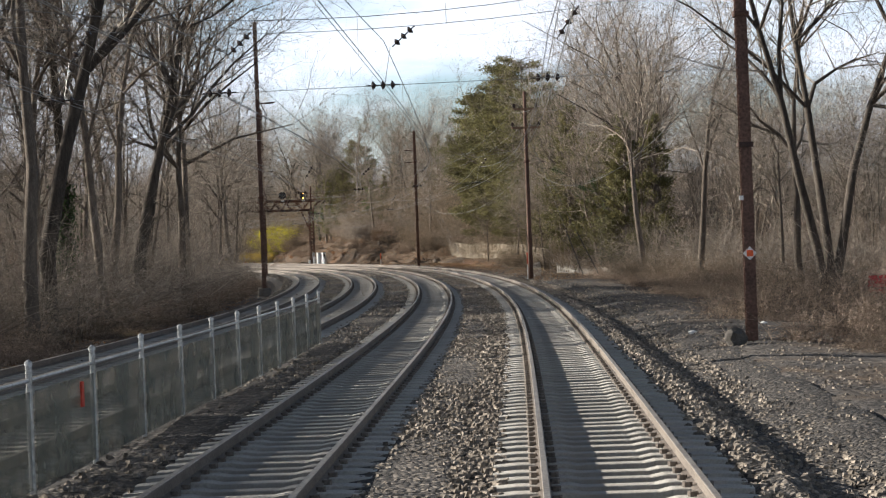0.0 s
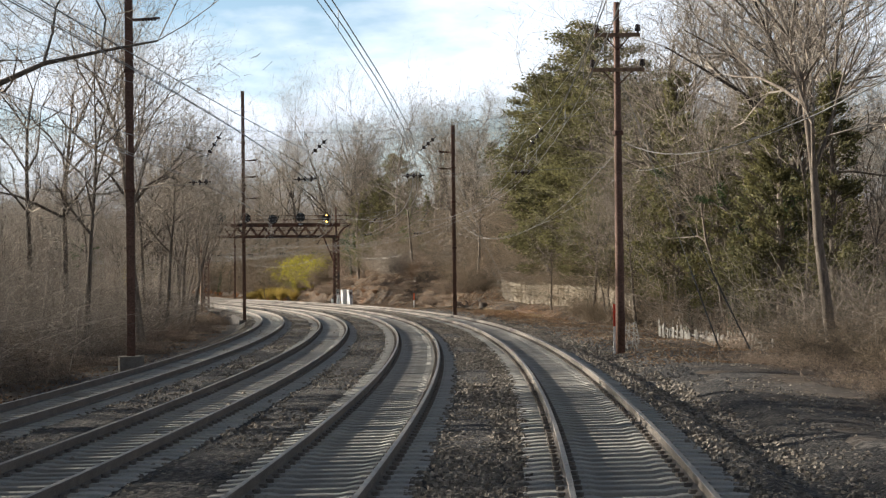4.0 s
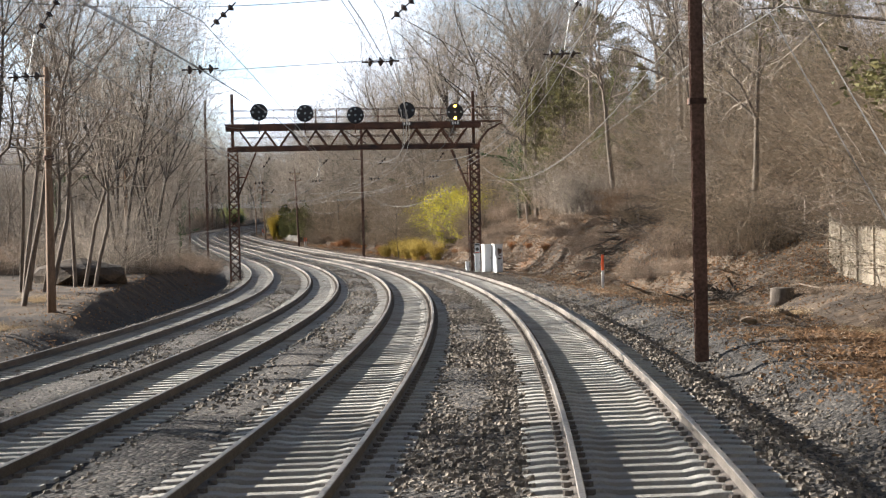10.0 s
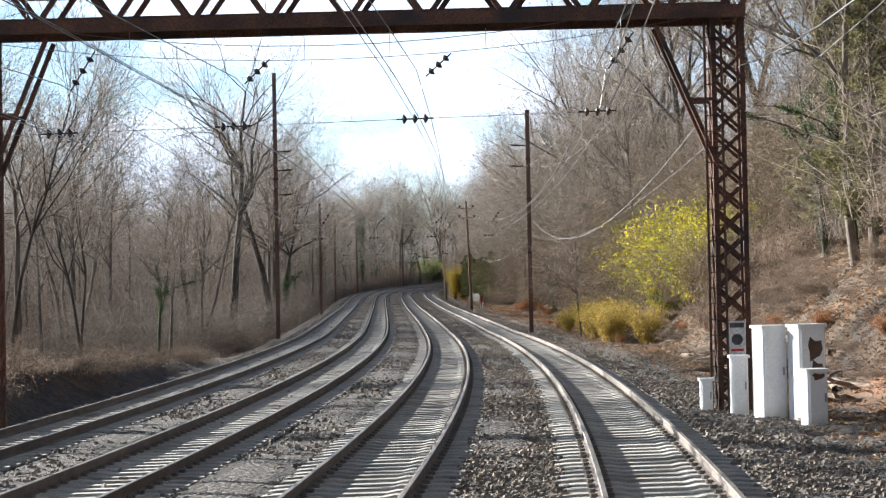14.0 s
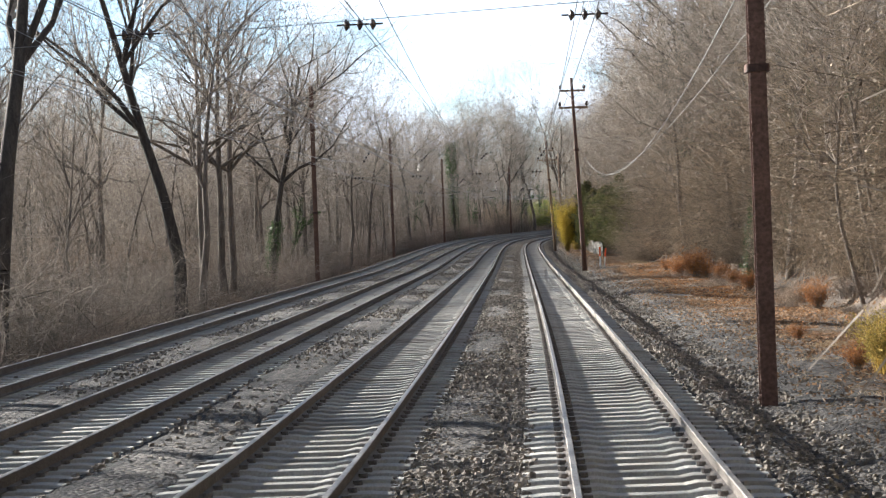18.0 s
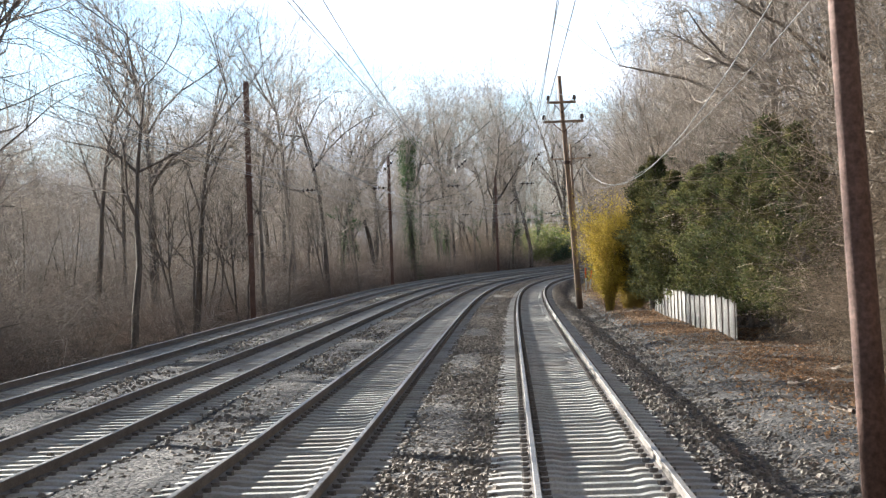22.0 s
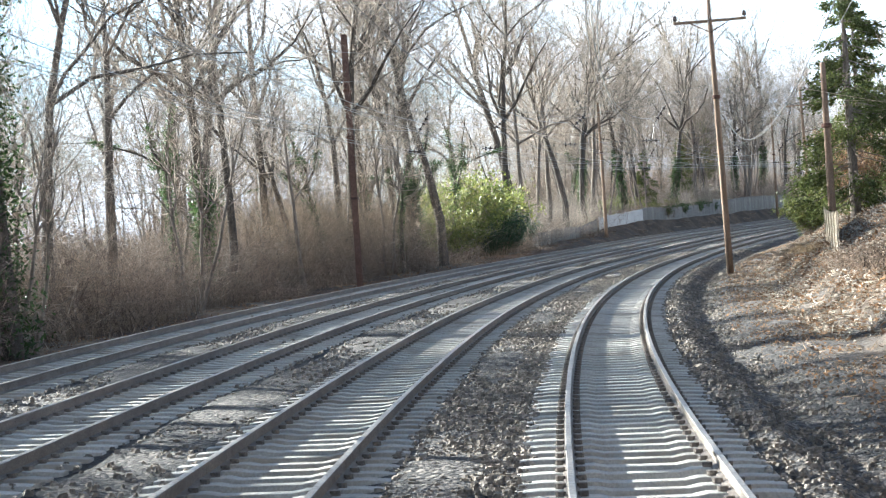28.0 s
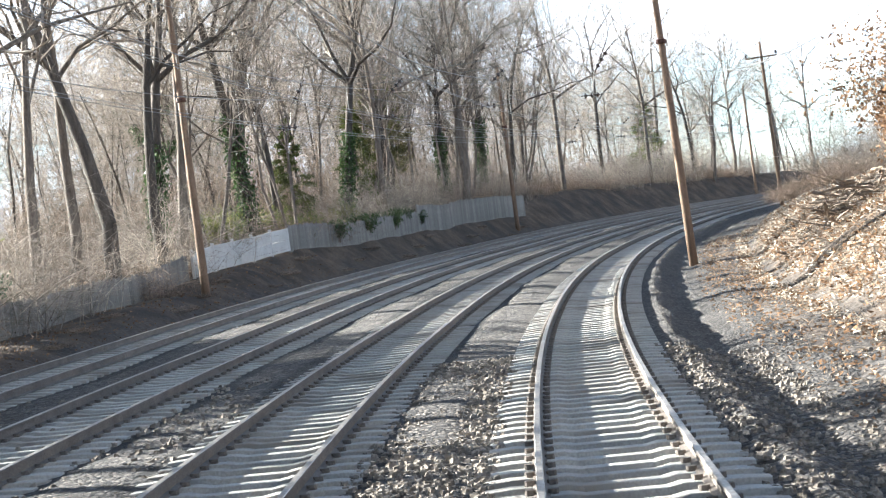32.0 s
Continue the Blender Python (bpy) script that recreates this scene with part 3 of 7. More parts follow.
def part(name, geo, mats, parent, label="", smooth=False):
    ob = new(name, geo.mesh(name, mats, smooth) if isinstance(geo, Geo) else geo)
    ob.parent = parent
    if label:
        ob["label"] = label
    return ob


def thing(name, p, label, category, rz=0.0, group="", kind=""):
    ob = new(name)
    ob.matrix_world = Matrix.Translation(Vector([float(v) for v in p])) @ Matrix.Rotation(rz, 4, "Z")
    return tagged(ob, label, category, group, kind)


def solo(name, geo, mats, label, category, p=(0, 0, 0), rz=0.0, group="", kind="", smooth=False):
    ob = new(name, geo.mesh(name, mats, smooth) if isinstance(geo, Geo) else geo)
    ob.matrix_world = Matrix.Translation(Vector([float(v) for v in p])) @ Matrix.Rotation(rz, 4, "Z")
    return tagged(ob, label, category, group, kind)


# ---- ground ----
def build_ground():
    xs = np.concatenate([[-2600, -1200, -700, -480], np.arange(-330, 131, 2.2), [220, 400, 700, 1200, 2600]])
    ys = np.concatenate([[-1800, -800, -350, -200], np.arange(-110, 960, 2.4), [1080, 1250, 1500, 2000, 3200]])
    gx, gy = np.meshgrid(xs, ys)
    x, y = gx.ravel(), gy.ravel()
    s, u = nearest(x, y)
    far = np.maximum(np.abs(u) - 80, 0)
    z = ground_height(s, np.clip(u, -90, 90), x, y)
    z = z * np.exp(-far / 900)
    # the banks beside the line are finer sheets of their own, laid over this one
    inside = step_up(s, -62, -52) * step_up(-s, -880, -870)
    z = z - 0.9 * inside * (step_up(u, 3.0, 5.0) * step_up(-u, -24, -21.5) + step_up(-u, 13.0, 15.5) * step_up(u, -25, -22.5))
    nx, ny = len(xs), len(ys)
    k = np.arange(nx * ny).reshape(ny, nx)
    f = np.stack([k[:-1, :-1], k[:-1, 1:], k[1:, 1:], k[1:, :-1]], -1).reshape(-1, 4)
    me = mesh_of("ground", np.stack([x, y, z], -1).tolist(), [tuple(q) for q in f.tolist()], M_GROUND, True)
    verge = step_up(u, -16.5, -14.5) * (1 - step_up(u, 5.0, 8.5)) + step_up(-s, -120, -20) * step_up(u, 2, 4) * (1 - step_up(u, 9, 13)) * 0.9
    me.attributes.new("verge", "FLOAT", "POINT").data.foreach_set("value", np.clip(verge, 0, 1).astype(np.float32))
    tagged(new("ground", me), "brown leaf-covered earth with bare dirt banks beside the tracks", "ground", kind="structure")


build_ground()


def build_bank(name, edges, label):
    ss = np.arange(-66.0, 890.0, 1.3)
    us = np.arange(edges[0], edges[1], 0.55)
    gs, gu = np.meshgrid(ss, us, indexing="ij")
    s, u = gs.ravel(), gu.ravel()
    h = np.interp(s, CS, CH)
    x, y = np.interp(s, CS, CX) + u * np.cos(h), np.interp(s, CS, CY) + u * np.sin(h)
    rng = np.random.default_rng(41)
    rough = np.convolve(rng.normal(0, 1, len(s) + 2), (0.25, 0.5, 0.25), "valid")
    z = ground_height(s, u, x, y) + 0.045 * rough
    n, m = len(us), len(ss)
    k = np.arange(n * m).reshape(m, n)
    f = np.stack([k[:-1, :-1], k[:-1, 1:], k[1:, 1:], k[1:, :-1]], -1).reshape(-1, 4)
    me = mesh_of(name, np.stack([x, y, z], -1).tolist(), [tuple(q) for q in f.tolist()], M_GROUND, True)
    verge = step_up(u, -16.5, -14.5) * (1 - step_up(u, 4.4, 6.4)) + step_up(-s, -80, -20) * step_up(u, 2, 4) * (1 - step_up(u, 7, 10)) * 0.9
    me.attributes.new("verge", "FLOAT", "POINT").data.foreach_set("value", np.clip(verge, 0, 1).astype(np.float32))
    wander = 0.55 + 0.45 * np.sin(1.1 * s + 2.0 * np.sin(0.7 * u)) * np.sin(1.7 * u + np.sin(0.5 * s))
    clay = sum(np.exp(-((s - a) / b) ** 2 - ((u - c) / d) ** 2) for a, b, c, d in CLAY) * wander * 1.5
    me.attributes.new("clay", "FLOAT", "POINT").data.foreach_set("value", np.clip(clay, 0, 1).astype(np.float32))
    tagged(new(name, me), label, "ground", kind="structure")


CLAY = ((149, 7, 6.0, 1.7), (160, 6, 7.0, 1.5), (252, 2.5, 5.8, 1.0), (412, 8, 7.0, 1.6), (706, 8, -16.5, 1.5))  # bare reddish earth: along, reach, across, reach
build_bank("bank_right", (3.3, 26.0), "bare earth bank strewn with dead leaves")
build_bank("bank_left", (-26.0, -13.6), "brown earth bank below the woods")


# ---- trackbed ----
def build_ballast():
    us = [-14.6, -13.9, -13.3, -13.0, -12.3, -10.9, -10.0, -9.2, -8.5, -7.0, -6.2, -5.4, -4.6, -3.2, -2.4, -1.9, -1.3, -0.7, 0.7, 1.3, 1.65, 2.0, 2.3, 2.65, 2.9, 3.1, 3.35, 3.9, 4.6]
    rng = np.random.default_rng(4)
    ss = np.arange(S_MIN, S_MAX, 1.2)
    v = []
    for s in ss:
        for u in us:
            if u > 1.6:
                z = float(shoulder(s, u)) + rng.normal(0, 0.018)
            elif u < -13.2:
                z = -0.21 + 0.42 * (u + 13.2)
            else:
                gap = min(abs(u - t) for t in TRACKS)
                z = -0.315 if gap < 0.6 else -0.28 if gap < 1.35 else -0.195 + 0.03 * math.sin(s * 0.35 + u)
            v.append(place(s, u, z + rng.normal(0, 0.012)))
    n, m = len(us), len(ss)
    f = [(j * n + i, j * n + i + 1, (j + 1) * n + i + 1, (j + 1) * n + i) for j in range(m - 1) for i in range(n - 1)]
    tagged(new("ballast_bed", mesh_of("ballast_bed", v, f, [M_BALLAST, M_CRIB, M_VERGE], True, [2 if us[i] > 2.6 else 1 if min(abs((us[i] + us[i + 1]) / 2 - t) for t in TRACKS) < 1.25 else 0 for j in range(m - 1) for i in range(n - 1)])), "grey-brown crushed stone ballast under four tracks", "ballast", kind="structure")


build_ballast()


# ---- tracks ----
RAIL_HALF = 0.7525
PROFILE = [(-0.075, -0.172), (0.075, -0.172), (0.075, -0.160), (0.012, -0.140), (0.010, -0.045), (0.036, -0.036), (0.036, -0.008), (0.028, 0.0), (-0.028, 0.0), (-0.036, -0.008), (-0.036, -0.036), (-0.010, -0.045), (-0.012, -0.140), (-0.075, -0.160)]


def rail_mesh(u):
    ss = np.arange(S_MIN, S_MAX, 2.0)
    n, v, f, idx = len(PROFILE), [], [], []
    for s in ss:
        v += [place(s, u + a, b) for a, b in PROFILE]
    for j in range(len(ss) - 1):
        for i in range(n):
            f.append((j * n + i, j * n + (i + 1) % n, (j + 1) * n + (i + 1) % n, (j + 1) * n + i))
            idx.append(1 if i in (6, 7, 8) else 0)
    return mesh_of("rail", v, f, [M_RAIL, M_HEAD], False, idx)


# one concrete tie: high under the rails, lower in the middle; (across, half width, top)
TIE_SECTIONS = [(-1.30, 0.115, -0.19), (-1.05, 0.128, -0.172), (-0.50, 0.128, -0.172), (-0.36, 0.105, -0.198), (0.36, 0.105, -0.198), (0.50, 0.128, -0.172), (1.05, 0.128, -0.172), (1.30, 0.115, -0.19)]


def tie_shape():
    v, f = [], []
    for u, w, top in TIE_SECTIONS:
        v += [(u, -w, -0.36), (u, -w, top - 0.007), (u, -w + 0.009, top), (u, w - 0.009, top), (u, w, top - 0.007), (u, w, -0.36)]
    for j in range(len(TIE_SECTIONS) - 1):
        f += [(j * 6 + i, j * 6 + i + 1, j * 6 + i + 7, j * 6 + i + 6) for i in range(5)]
    f += [(0, 1, 2, 3, 4, 5), tuple(range((len(TIE_SECTIONS) - 1) * 6 + 5, (len(TIE_SECTIONS) - 1) * 6 - 1, -1))]
    return v, [tuple(reversed(q)) for q in f]


TIE_V, TIE_F = tie_shape()
TIE_MESH = mesh_of("tie", TIE_V, TIE_F, M_TIE)


def clip_geo(geo, s, u0, jitter):
    for side in (-1, 1):
        for rail in (-RAIL_HALF, RAIL_HALF):
            geo.box((rail + side * 0.105, 0, -0.145), (0.10, 0.085, 0.05), 0.0, 0, 0.02)


CLIPS = Geo()
clip_geo(CLIPS, 0, 0, 0)
CLIP_V, CLIP_F = np.array(CLIPS.v), CLIPS.f


def build_track(k, u0, near):
    names = ("right-hand outer", "right-hand inner", "left-hand inner", "left-hand outer")
    track = thing("track", (0, 0, 0), names[k] + " railway track with rusty rails on pale concrete ties", "track", group="tracks", kind="structure")
    for side in (-RAIL_HALF, RAIL_HALF):
        part("rail", rail_mesh(u0 + side), None, track, "rusty steel rail with a worn bright head")
    rng = random.Random(30 + k)
    v, f, cv, cf = [], [], [], []
    s = S_MIN
    tv, n = np.array(TIE_V), len(TIE_V)
    while s < S_MAX:
        h = heading(s) + rng.uniform(-0.012, 0.012)
        o = place(s + rng.uniform(-0.02, 0.02), u0, rng.uniform(-0.008, 0.004))
        lean = TILT * float(np.interp(s, CS, CK))
        c, d = math.cos(h), math.sin(h)
        if near[0] <= s < near[1]:
            t = new("tie", TIE_MESH)
            t.matrix_world = Matrix.Translation(Vector(o.tolist())) @ Matrix.Rotation(h, 4, "Z") @ Matrix.Rotation(-math.atan(lean), 4, "Y")
            t.parent = track
        else:
            w = np.stack([o[0] + c * tv[:, 0] - d * tv[:, 1], o[1] + d * tv[:, 0] + c * tv[:, 1], o[2] + tv[:, 2] + lean * tv[:, 0]], -1)
            b = len(v)
            v += w.tolist()
            f += [tuple(b + i for i in q) for q in TIE_F]
        if k < 3:
            w = np.stack([o[0] + c * CLIP_V[:, 0] - d * CLIP_V[:, 1], o[1] + d * CLIP_V[:, 0] + c * CLIP_V[:, 1], o[2] + CLIP_V[:, 2] + lean * CLIP_V[:, 0]], -1)
            b = len(cv)
            cv += w.tolist()
            cf += [tuple(b + i for i in q) for q in CLIP_F]
        s += 0.61
    rest = part("ties", mesh_of("ties", v, f, M_TIE), None, track, "row of pale concrete ties")
    rest["kind"] = "stuff"
    if cv:
        clips = part("rail_clips", mesh_of("rail_clips", cv, cf, M_RAIL), None, track, "rusty spring clips holding the rails")
        clips["kind"] = "stuff"


NEAR_TIES = ((-36.0, 146.0), (-36.0, 146.0), (-20.0, 100.0), (-20.0, 60.0))
for number, across in enumerate(TRACKS):
    build_track(number, across, NEAR_TIES[number])


# ---- masts and poles ----
def insulator(geo, a, b, bells=3, r=0.11, mat=1):
    """A string of bells on a rod from a to b."""
    a, b = np.asarray(a, float), np.asarray(b, float)
    geo.rod(a, b, 0.018, None, 5, mat)
    d = (b - a) / np.linalg.norm(b - a)
    for k in range(bells):
        c = a + (b - a) * (k + 0.75) / (bells + 0.5)
        geo.lathe(c, [(-0.05, 0.03), (-0.02, r), (0.0, r * 0.92), (0.05, 0.04)], d, 10, mat)


def steel_mast(s, u, top, label, arms=(), foot=True, lean=0.0, sleeve=False):
    g = ground_at(s, u)
    h = heading(s)
    ob = thing("catenary_mast", g, label, "mast", h, "catenary masts")
    top = top + bed(s, u) - g[2]
    d, w = 0.28, 0.26
    sec = [(-w / 2, -d / 2), (w / 2, -d / 2), (w / 2, -d / 2 + 0.025), (0.012, -d / 2 + 0.025), (0.012, d / 2 - 0.025), (w / 2, d / 2 - 0.025), (w / 2, d / 2), (-w / 2, d / 2), (-w / 2, d / 2 - 0.025), (-0.012, d / 2 - 0.025), (-0.012, -d / 2 + 0.025), (-w / 2, -d / 2 + 0.025)]
    col = Geo()
    n = len(sec)
    col.add([(x + lean * z, y, z) for z in (-0.3, top) for x, y in sec], [(i, (i + 1) % n, n + (i + 1) % n, n + i) for i in range(n)] + [tuple(range(n - 1, -1, -1)), tuple(range(n, 2 * n))])
    part("post", col, M_MAST, ob)
    if foot:
        part("footing", Geo().box((0, 0, 0.12), (0.85, 0.85, 0.9), 0, 0, 0.06), M_CONCRETE, ob, "square concrete footing")
    for z in arms:
        z = z + bed(s, u) - g[2]
        a = Geo().bar((0, 0, z), (1.15 if u < 0 else -1.15, 0, z + 0.08), 0.07, 0.09)
        arm = part("bracket_arm", a, M_MAST, ob)
        i = Geo()
        insulator(i, (1.05 if u < 0 else -1.05, 0, z + 0.04), (0.45 if u < 0 else -0.45, 0, z + 0.02), 5, 0.07, 0)
        part("insulator", i, M_INSUL, arm)
    for z in (top * 0.36, top * 0.6, top * 0.78):
        part("clamp_band", Geo().box((lean * z, 0, z), (w + 0.1, d + 0.08, 0.12), 0, 0, 0.02), M_STEEL, ob)
    return ob


def wood_pole(s, u, top, label, arms=(), lean=0.0, mat=None):
    g = ground_at(s, u)
    ob = thing("utility_pole", g, label, "pole", heading(s), "line-side wooden poles")
    top = top + bed(s, u) - g[2]
    ends = [(-0.4 + (top + 0.4) * k / 6, 0.175 - 0.012 * k) for k in range(7)]
    part("shaft", Geo().lathe((0, 0, 0), [(q, r) for q, r in ends], (lean, 0, 1), 10), mat or M_WOODPOLE, ob, "", True)
    for z, half in arms:
        z = z + bed(s, u) - g[2]
        x = lean * z
        arm = part("crossarm", Geo().box((x, -0.17, z), (2 * half, 0.1, 0.13), 0, 0, 0.02), M_WOODPOLE, ob)
        for side in (-1, 1):
            c = (x + side * (half - 0.08), -0.17, z + 0.06)
            part("insulator", Geo().lathe(c, [(0, 0.03), (0.05, 0.035), (0.07, 0.10), (0.16, 0.11), (0.19, 0.08), (0.27, 0.09), (0.31, 0.03)], (0, 0, 1), 10), M_INSUL, arm)
            part("arm_brace", Geo().bar((x, -0.2, z - 0.55), (x + side * half * 0.55, -0.2, z - 0.04), 0.02, 0.04), M_STEEL, ob)
    part("marker_collar", Geo().lathe((lean * top * 0.62, 0, top * 0.62), [(0, 0.16), (0.02, 0.2), (0.16, 0.2), (0.18, 0.16)], (0, 0, 1), 10), M_STEEL, ob)
    return ob


MASTS_RIGHT = [(0.0, 4.5), (80.2, 3.2), (161.6, 2.6), (250.0, 2.75), (336.7, 2.55), (431.3, 2.9), (509.1, 2.6), (582.4, 2.7), (657.2, 3.3), (735.8, 2.9), (812.0, 3.0), (890.0, 3.0)]
MASTS_LEFT = [(0.5, -14.4), (84.0, -14.4), (165.5, -13.6), (250.0, -13.35), (342.0, -14.6), (430.2, -14.5), (513.0, -15.0), (596.0, -16.0), (659.1, -15.0), (739.3, -16.2), (806.0, -15.9), (885.0, -15.5)]

r0 = steel_mast(0.0, 4.5, 12.5, "dark red-brown steel mast beside a concrete block with a diamond marker", (), False)
part("diamond_plate", Geo().add([(-0.16, -0.17, 2.05), (0, -0.17, 1.89), (0.16, -0.17, 2.05), (0, -0.17, 2.21), (-0.16, -0.15, 2.05), (0, -0.15, 1.89), (0.16, -0.15, 2.05), (0, -0.15, 2.21)], [(0, 1, 2, 3), (7, 6, 5, 4), (0, 4, 5, 1), (1, 5, 6, 2), (2, 6, 7, 3), (3, 7, 4, 0)]), M_WHITE, r0, "white diamond plate")
part("diamond_centre", Geo().box((0, -0.18, 2.05), (0.15, 0.01, 0.15), 0, 0, 0.03), M_ORANGE, r0, "orange square on the plate")
part("small_tag", Geo().box((-0.15, -0.15, 3.35), (0.1, 0.02, 0.1)), M_WHITE, r0)
wood_pole(80.2, 3.2, 11.9, "dark brown pole with two crossarms and dark insulators", ((10.74, 0.8), (9.52, 0.95)), 0.0, M_MAST)
steel_mast(161.6, 2.6, 14.4, "tall rust-brown steel mast beside dead brush", (12.3, 11.0), False)
steel_mast(336.7, 2.55, 14.4, "tall rust-brown steel mast below a wooded bank", (12.0, 10.6), False)
wood_pole(431.3, 2.9, 12.2, "leaning wooden pole with two crossarms", ((11.35, 0.85), (10.25, 0.95)), -0.036, M_MAST)
wood_pole(509.1, 2.45, 11.6, "wooden pole with two crossarms beside yellow bushes", ((10.2, 0.75), (9.2, 1.05)), -0.055)
wood_pole(582.4, 2.7, 12.2, "wooden pole with one wide crossarm", ((10.9, 1.75),), -0.02)
wood_pole(657.2, 3.3, 13.0, "wooden pole with one wide crossarm on a bank", ((11.6, 1.7),), -0.015)
wood_pole(735.8, 2.9, 12.6, "wooden pole with one crossarm at the foot of a bank", ((11.0, 1.3),), -0.015)
wood_pole(812.0, 3.0, 12.2, "wooden pole far along the curve", ((11.0, 1.2),), -0.01)
wood_pole(890.0, 3.0, 12.2, "wooden pole far along the curve", ((11.0, 1.2),), 0.0)
for k, (s, u) in enumerate(MASTS_LEFT):
    if k == 3:
        continue
    if s < 400:
        steel_mast(s, u, 17.8, "slim dark steel mast with short bracket arms", (12.3, 11.0, 9.3) if k in (2, 4) else (12.3,), k in (1, 2))
    elif s < 700:
        steel_mast(s, u, 12.2, "slim dark steel mast at the edge of bare woods", (), False)
    else:
        wood_pole(s, u, 12.4, "leaning wooden pole in front of a fence", (), 0.0)
wood_pole(192.0, -16.9, 9.0, "plain wooden pole beside a clearing")
wood_pole(640.0, 7.5, 8.0, "plain wooden pole on the bank")


# ---- overhead wires ----
def sag_line(a, b, dip, n=14):
    a, b = np.asarray(a, float), np.asarray(b, float)
    return [a + (b - a) * t + np.array([0, 0, -4 * dip * t * (1 - t)]) for t in np.linspace(0, 1, n)]


SPANS = [-80.0] + [(r[0] + l[0]) / 2 for r, l in zip(MASTS_RIGHT, MASTS_LEFT)]
for k, u in enumerate(TRACKS):
    wire = thing("catenary", (0, 0, 0), "thin overhead contact wire hung from a sagging messenger", "wire", group="overhead wires")
    for a, b in zip(SPANS[:-1], SPANS[1:]):
        n = 11
        ss, drops = np.linspace(a, b, n), Geo()
        z2 = [6.35 + 0.85 * (2 * t - 1) ** 2 for t in np.linspace(0, 1, n)]
        part("contact_wire", Geo().tube([place(s, u + 0.1, 6.05) for s in ss], 0.010), M_WIRE, wire)
        part("auxiliary_wire", Geo().tube([place(s, u - 0.1, 6.2) for s in ss], 0.008), M_WIRE, wire)
        part("messenger_wire", Geo().tube([place(s, u, z) for s, z in zip(ss, z2)], 0.011), M_WIRE, wire)
        for s, z in list(zip(ss, z2))[1:-1]:
            drops.rod(place(s, u, 6.05), place(s, u, z), 0.005, None, 4)
        part("dropper", drops, M_WIRE, wire)["kind"] = "stuff"

for k, (r, l) in enumerate(zip(MASTS_RIGHT, MASTS_LEFT)):
    s = (r[0] + l[0]) / 2
    span = thing("cross_span", (0, 0, 0), "cross-span cables with black insulators between two masts", "wire", group="cross spans")
    for z, dip, rr in ((8.7, 0.9, 0.009), (8.2, 0.7, 0.008), (6.15, 0.0, 0.007)):
        part("span_cable", Geo().tube(sag_line(place(l[0], l[1], z), place(r[0], r[1], z), dip), rr), M_WIRE, span)
    for u in TRACKS:
        top = 8.2 - 0.7 * 4 * ((u + 13.5) / 16.2) * (1 - (u + 13.5) / 16.2)
        for a, b, size in (((u + 0.75, top), (u + 0.2, 7.05), 0.1), ((u - 0.45, 6.15), (u + 0.35, 6.15), 0.11)):
            g = Geo()
            insulator(g, place(s, *a), place(s, *b), 3, size, 0)
            part("insulator", g, M_INSUL, span)
        part("hanger", Geo().rod(place(s, u + 0.15, 7.05), place(s, u, 6.2), 0.008, None, 4), M_WIRE, span)
        part("hanger", Geo().rod(place(s, u + 1.5, top + 0.5), place(s, u + 1.5, top), 0.008, None, 4), M_WIRE, span)

for z, off, dip, rr, mat, what in ((7.0, 0.25, 2.3, 0.012, M_CABLE, "pale thick communication cable sagging between poles"), (6.0, 0.3, 1.2, 0.007, M_CABLE, "pale cable sagging between poles"), (10.6, -0.8, 1.6, 0.008, M_WIRE, "thin bare line wire between crossarms"), (10.6, 0.8, 1.6, 0.008, M_WIRE, "thin bare line wire between crossarms")):
    for a, b in zip(MASTS_RIGHT[:-1], MASTS_RIGHT[1:]):
        solo("line_cable", Geo().tube(sag_line(place(a[0], a[1] + off, z), place(b[0], b[1] + off, z), dip, 18), rr, 5), mat, what, "cable", group="line-side cables")
for z in (11.2, 9.8):
    for a, b in zip(MASTS_LEFT[:-1], MASTS_LEFT[1:]):
        solo("line_cable", Geo().tube(sag_line(place(a[0], a[1] + 0.9, z), place(b[0], b[1] + 0.9, z), 1.3, 14), 0.009), M_WIRE, "thin bare feeder wire between masts", "cable", group="feeder wires")
for k in (0, 1):
    solo("guy_wire", Geo().rod(place(161.6, 2.7, 10.5 - 1.2 * k), ground_at(150.0 + 3 * k, 6.0), 0.012, None, 4), M_WIRE, "guy wire bracing a mast", "wire", group="guy wires")
for s, u, z in ((79.6, 6.6, 9.6), (78.6, 7.5, 9.2)):
    foot, head = ground_at(s, u), place(80.2, 3.2, z)
    guy = thing("guy_wire", foot, "guy wire from a pole with a dark guard round its foot", "wire", 0, "guy wires")
    part("strand", Geo().rod((0, 0, 0), head - foot, 0.01, None, 4), M_WIRE, guy)
    part("guard", Geo().rod((head - foot) * 0.01, (head - foot) * 0.3, 0.03, None, 6), M_INK, guy, "dark plastic guard")


# ---- signal gantry ----
def lattice_leg(x, top, foot):
    """Four angles, laced on all sides."""
    geo, w = Geo(), 0.30
    for a in (-w, w):
        for b in (-w, w):
            geo.bar((x + a, b, foot), (x + a, b, top), 0.11, 0.11)
    z, k = foot + 0.25, 0
    while z < top - 0.5:
        for b in (-w - 0.05, w + 0.05):
            geo.bar((x - w, b, z), (x + w, b, z + 0.55), 0.02, 0.07)
            geo.bar((x + w, b, z), (x - w, b, z + 0.55), 0.02, 0.07)
        for a in (-w - 0.05, w + 0.05):
            geo.bar((x + a, -w, z), (x + a, w, z + 0.55), 0.02, 0.07)
        z += 0.55
    return geo


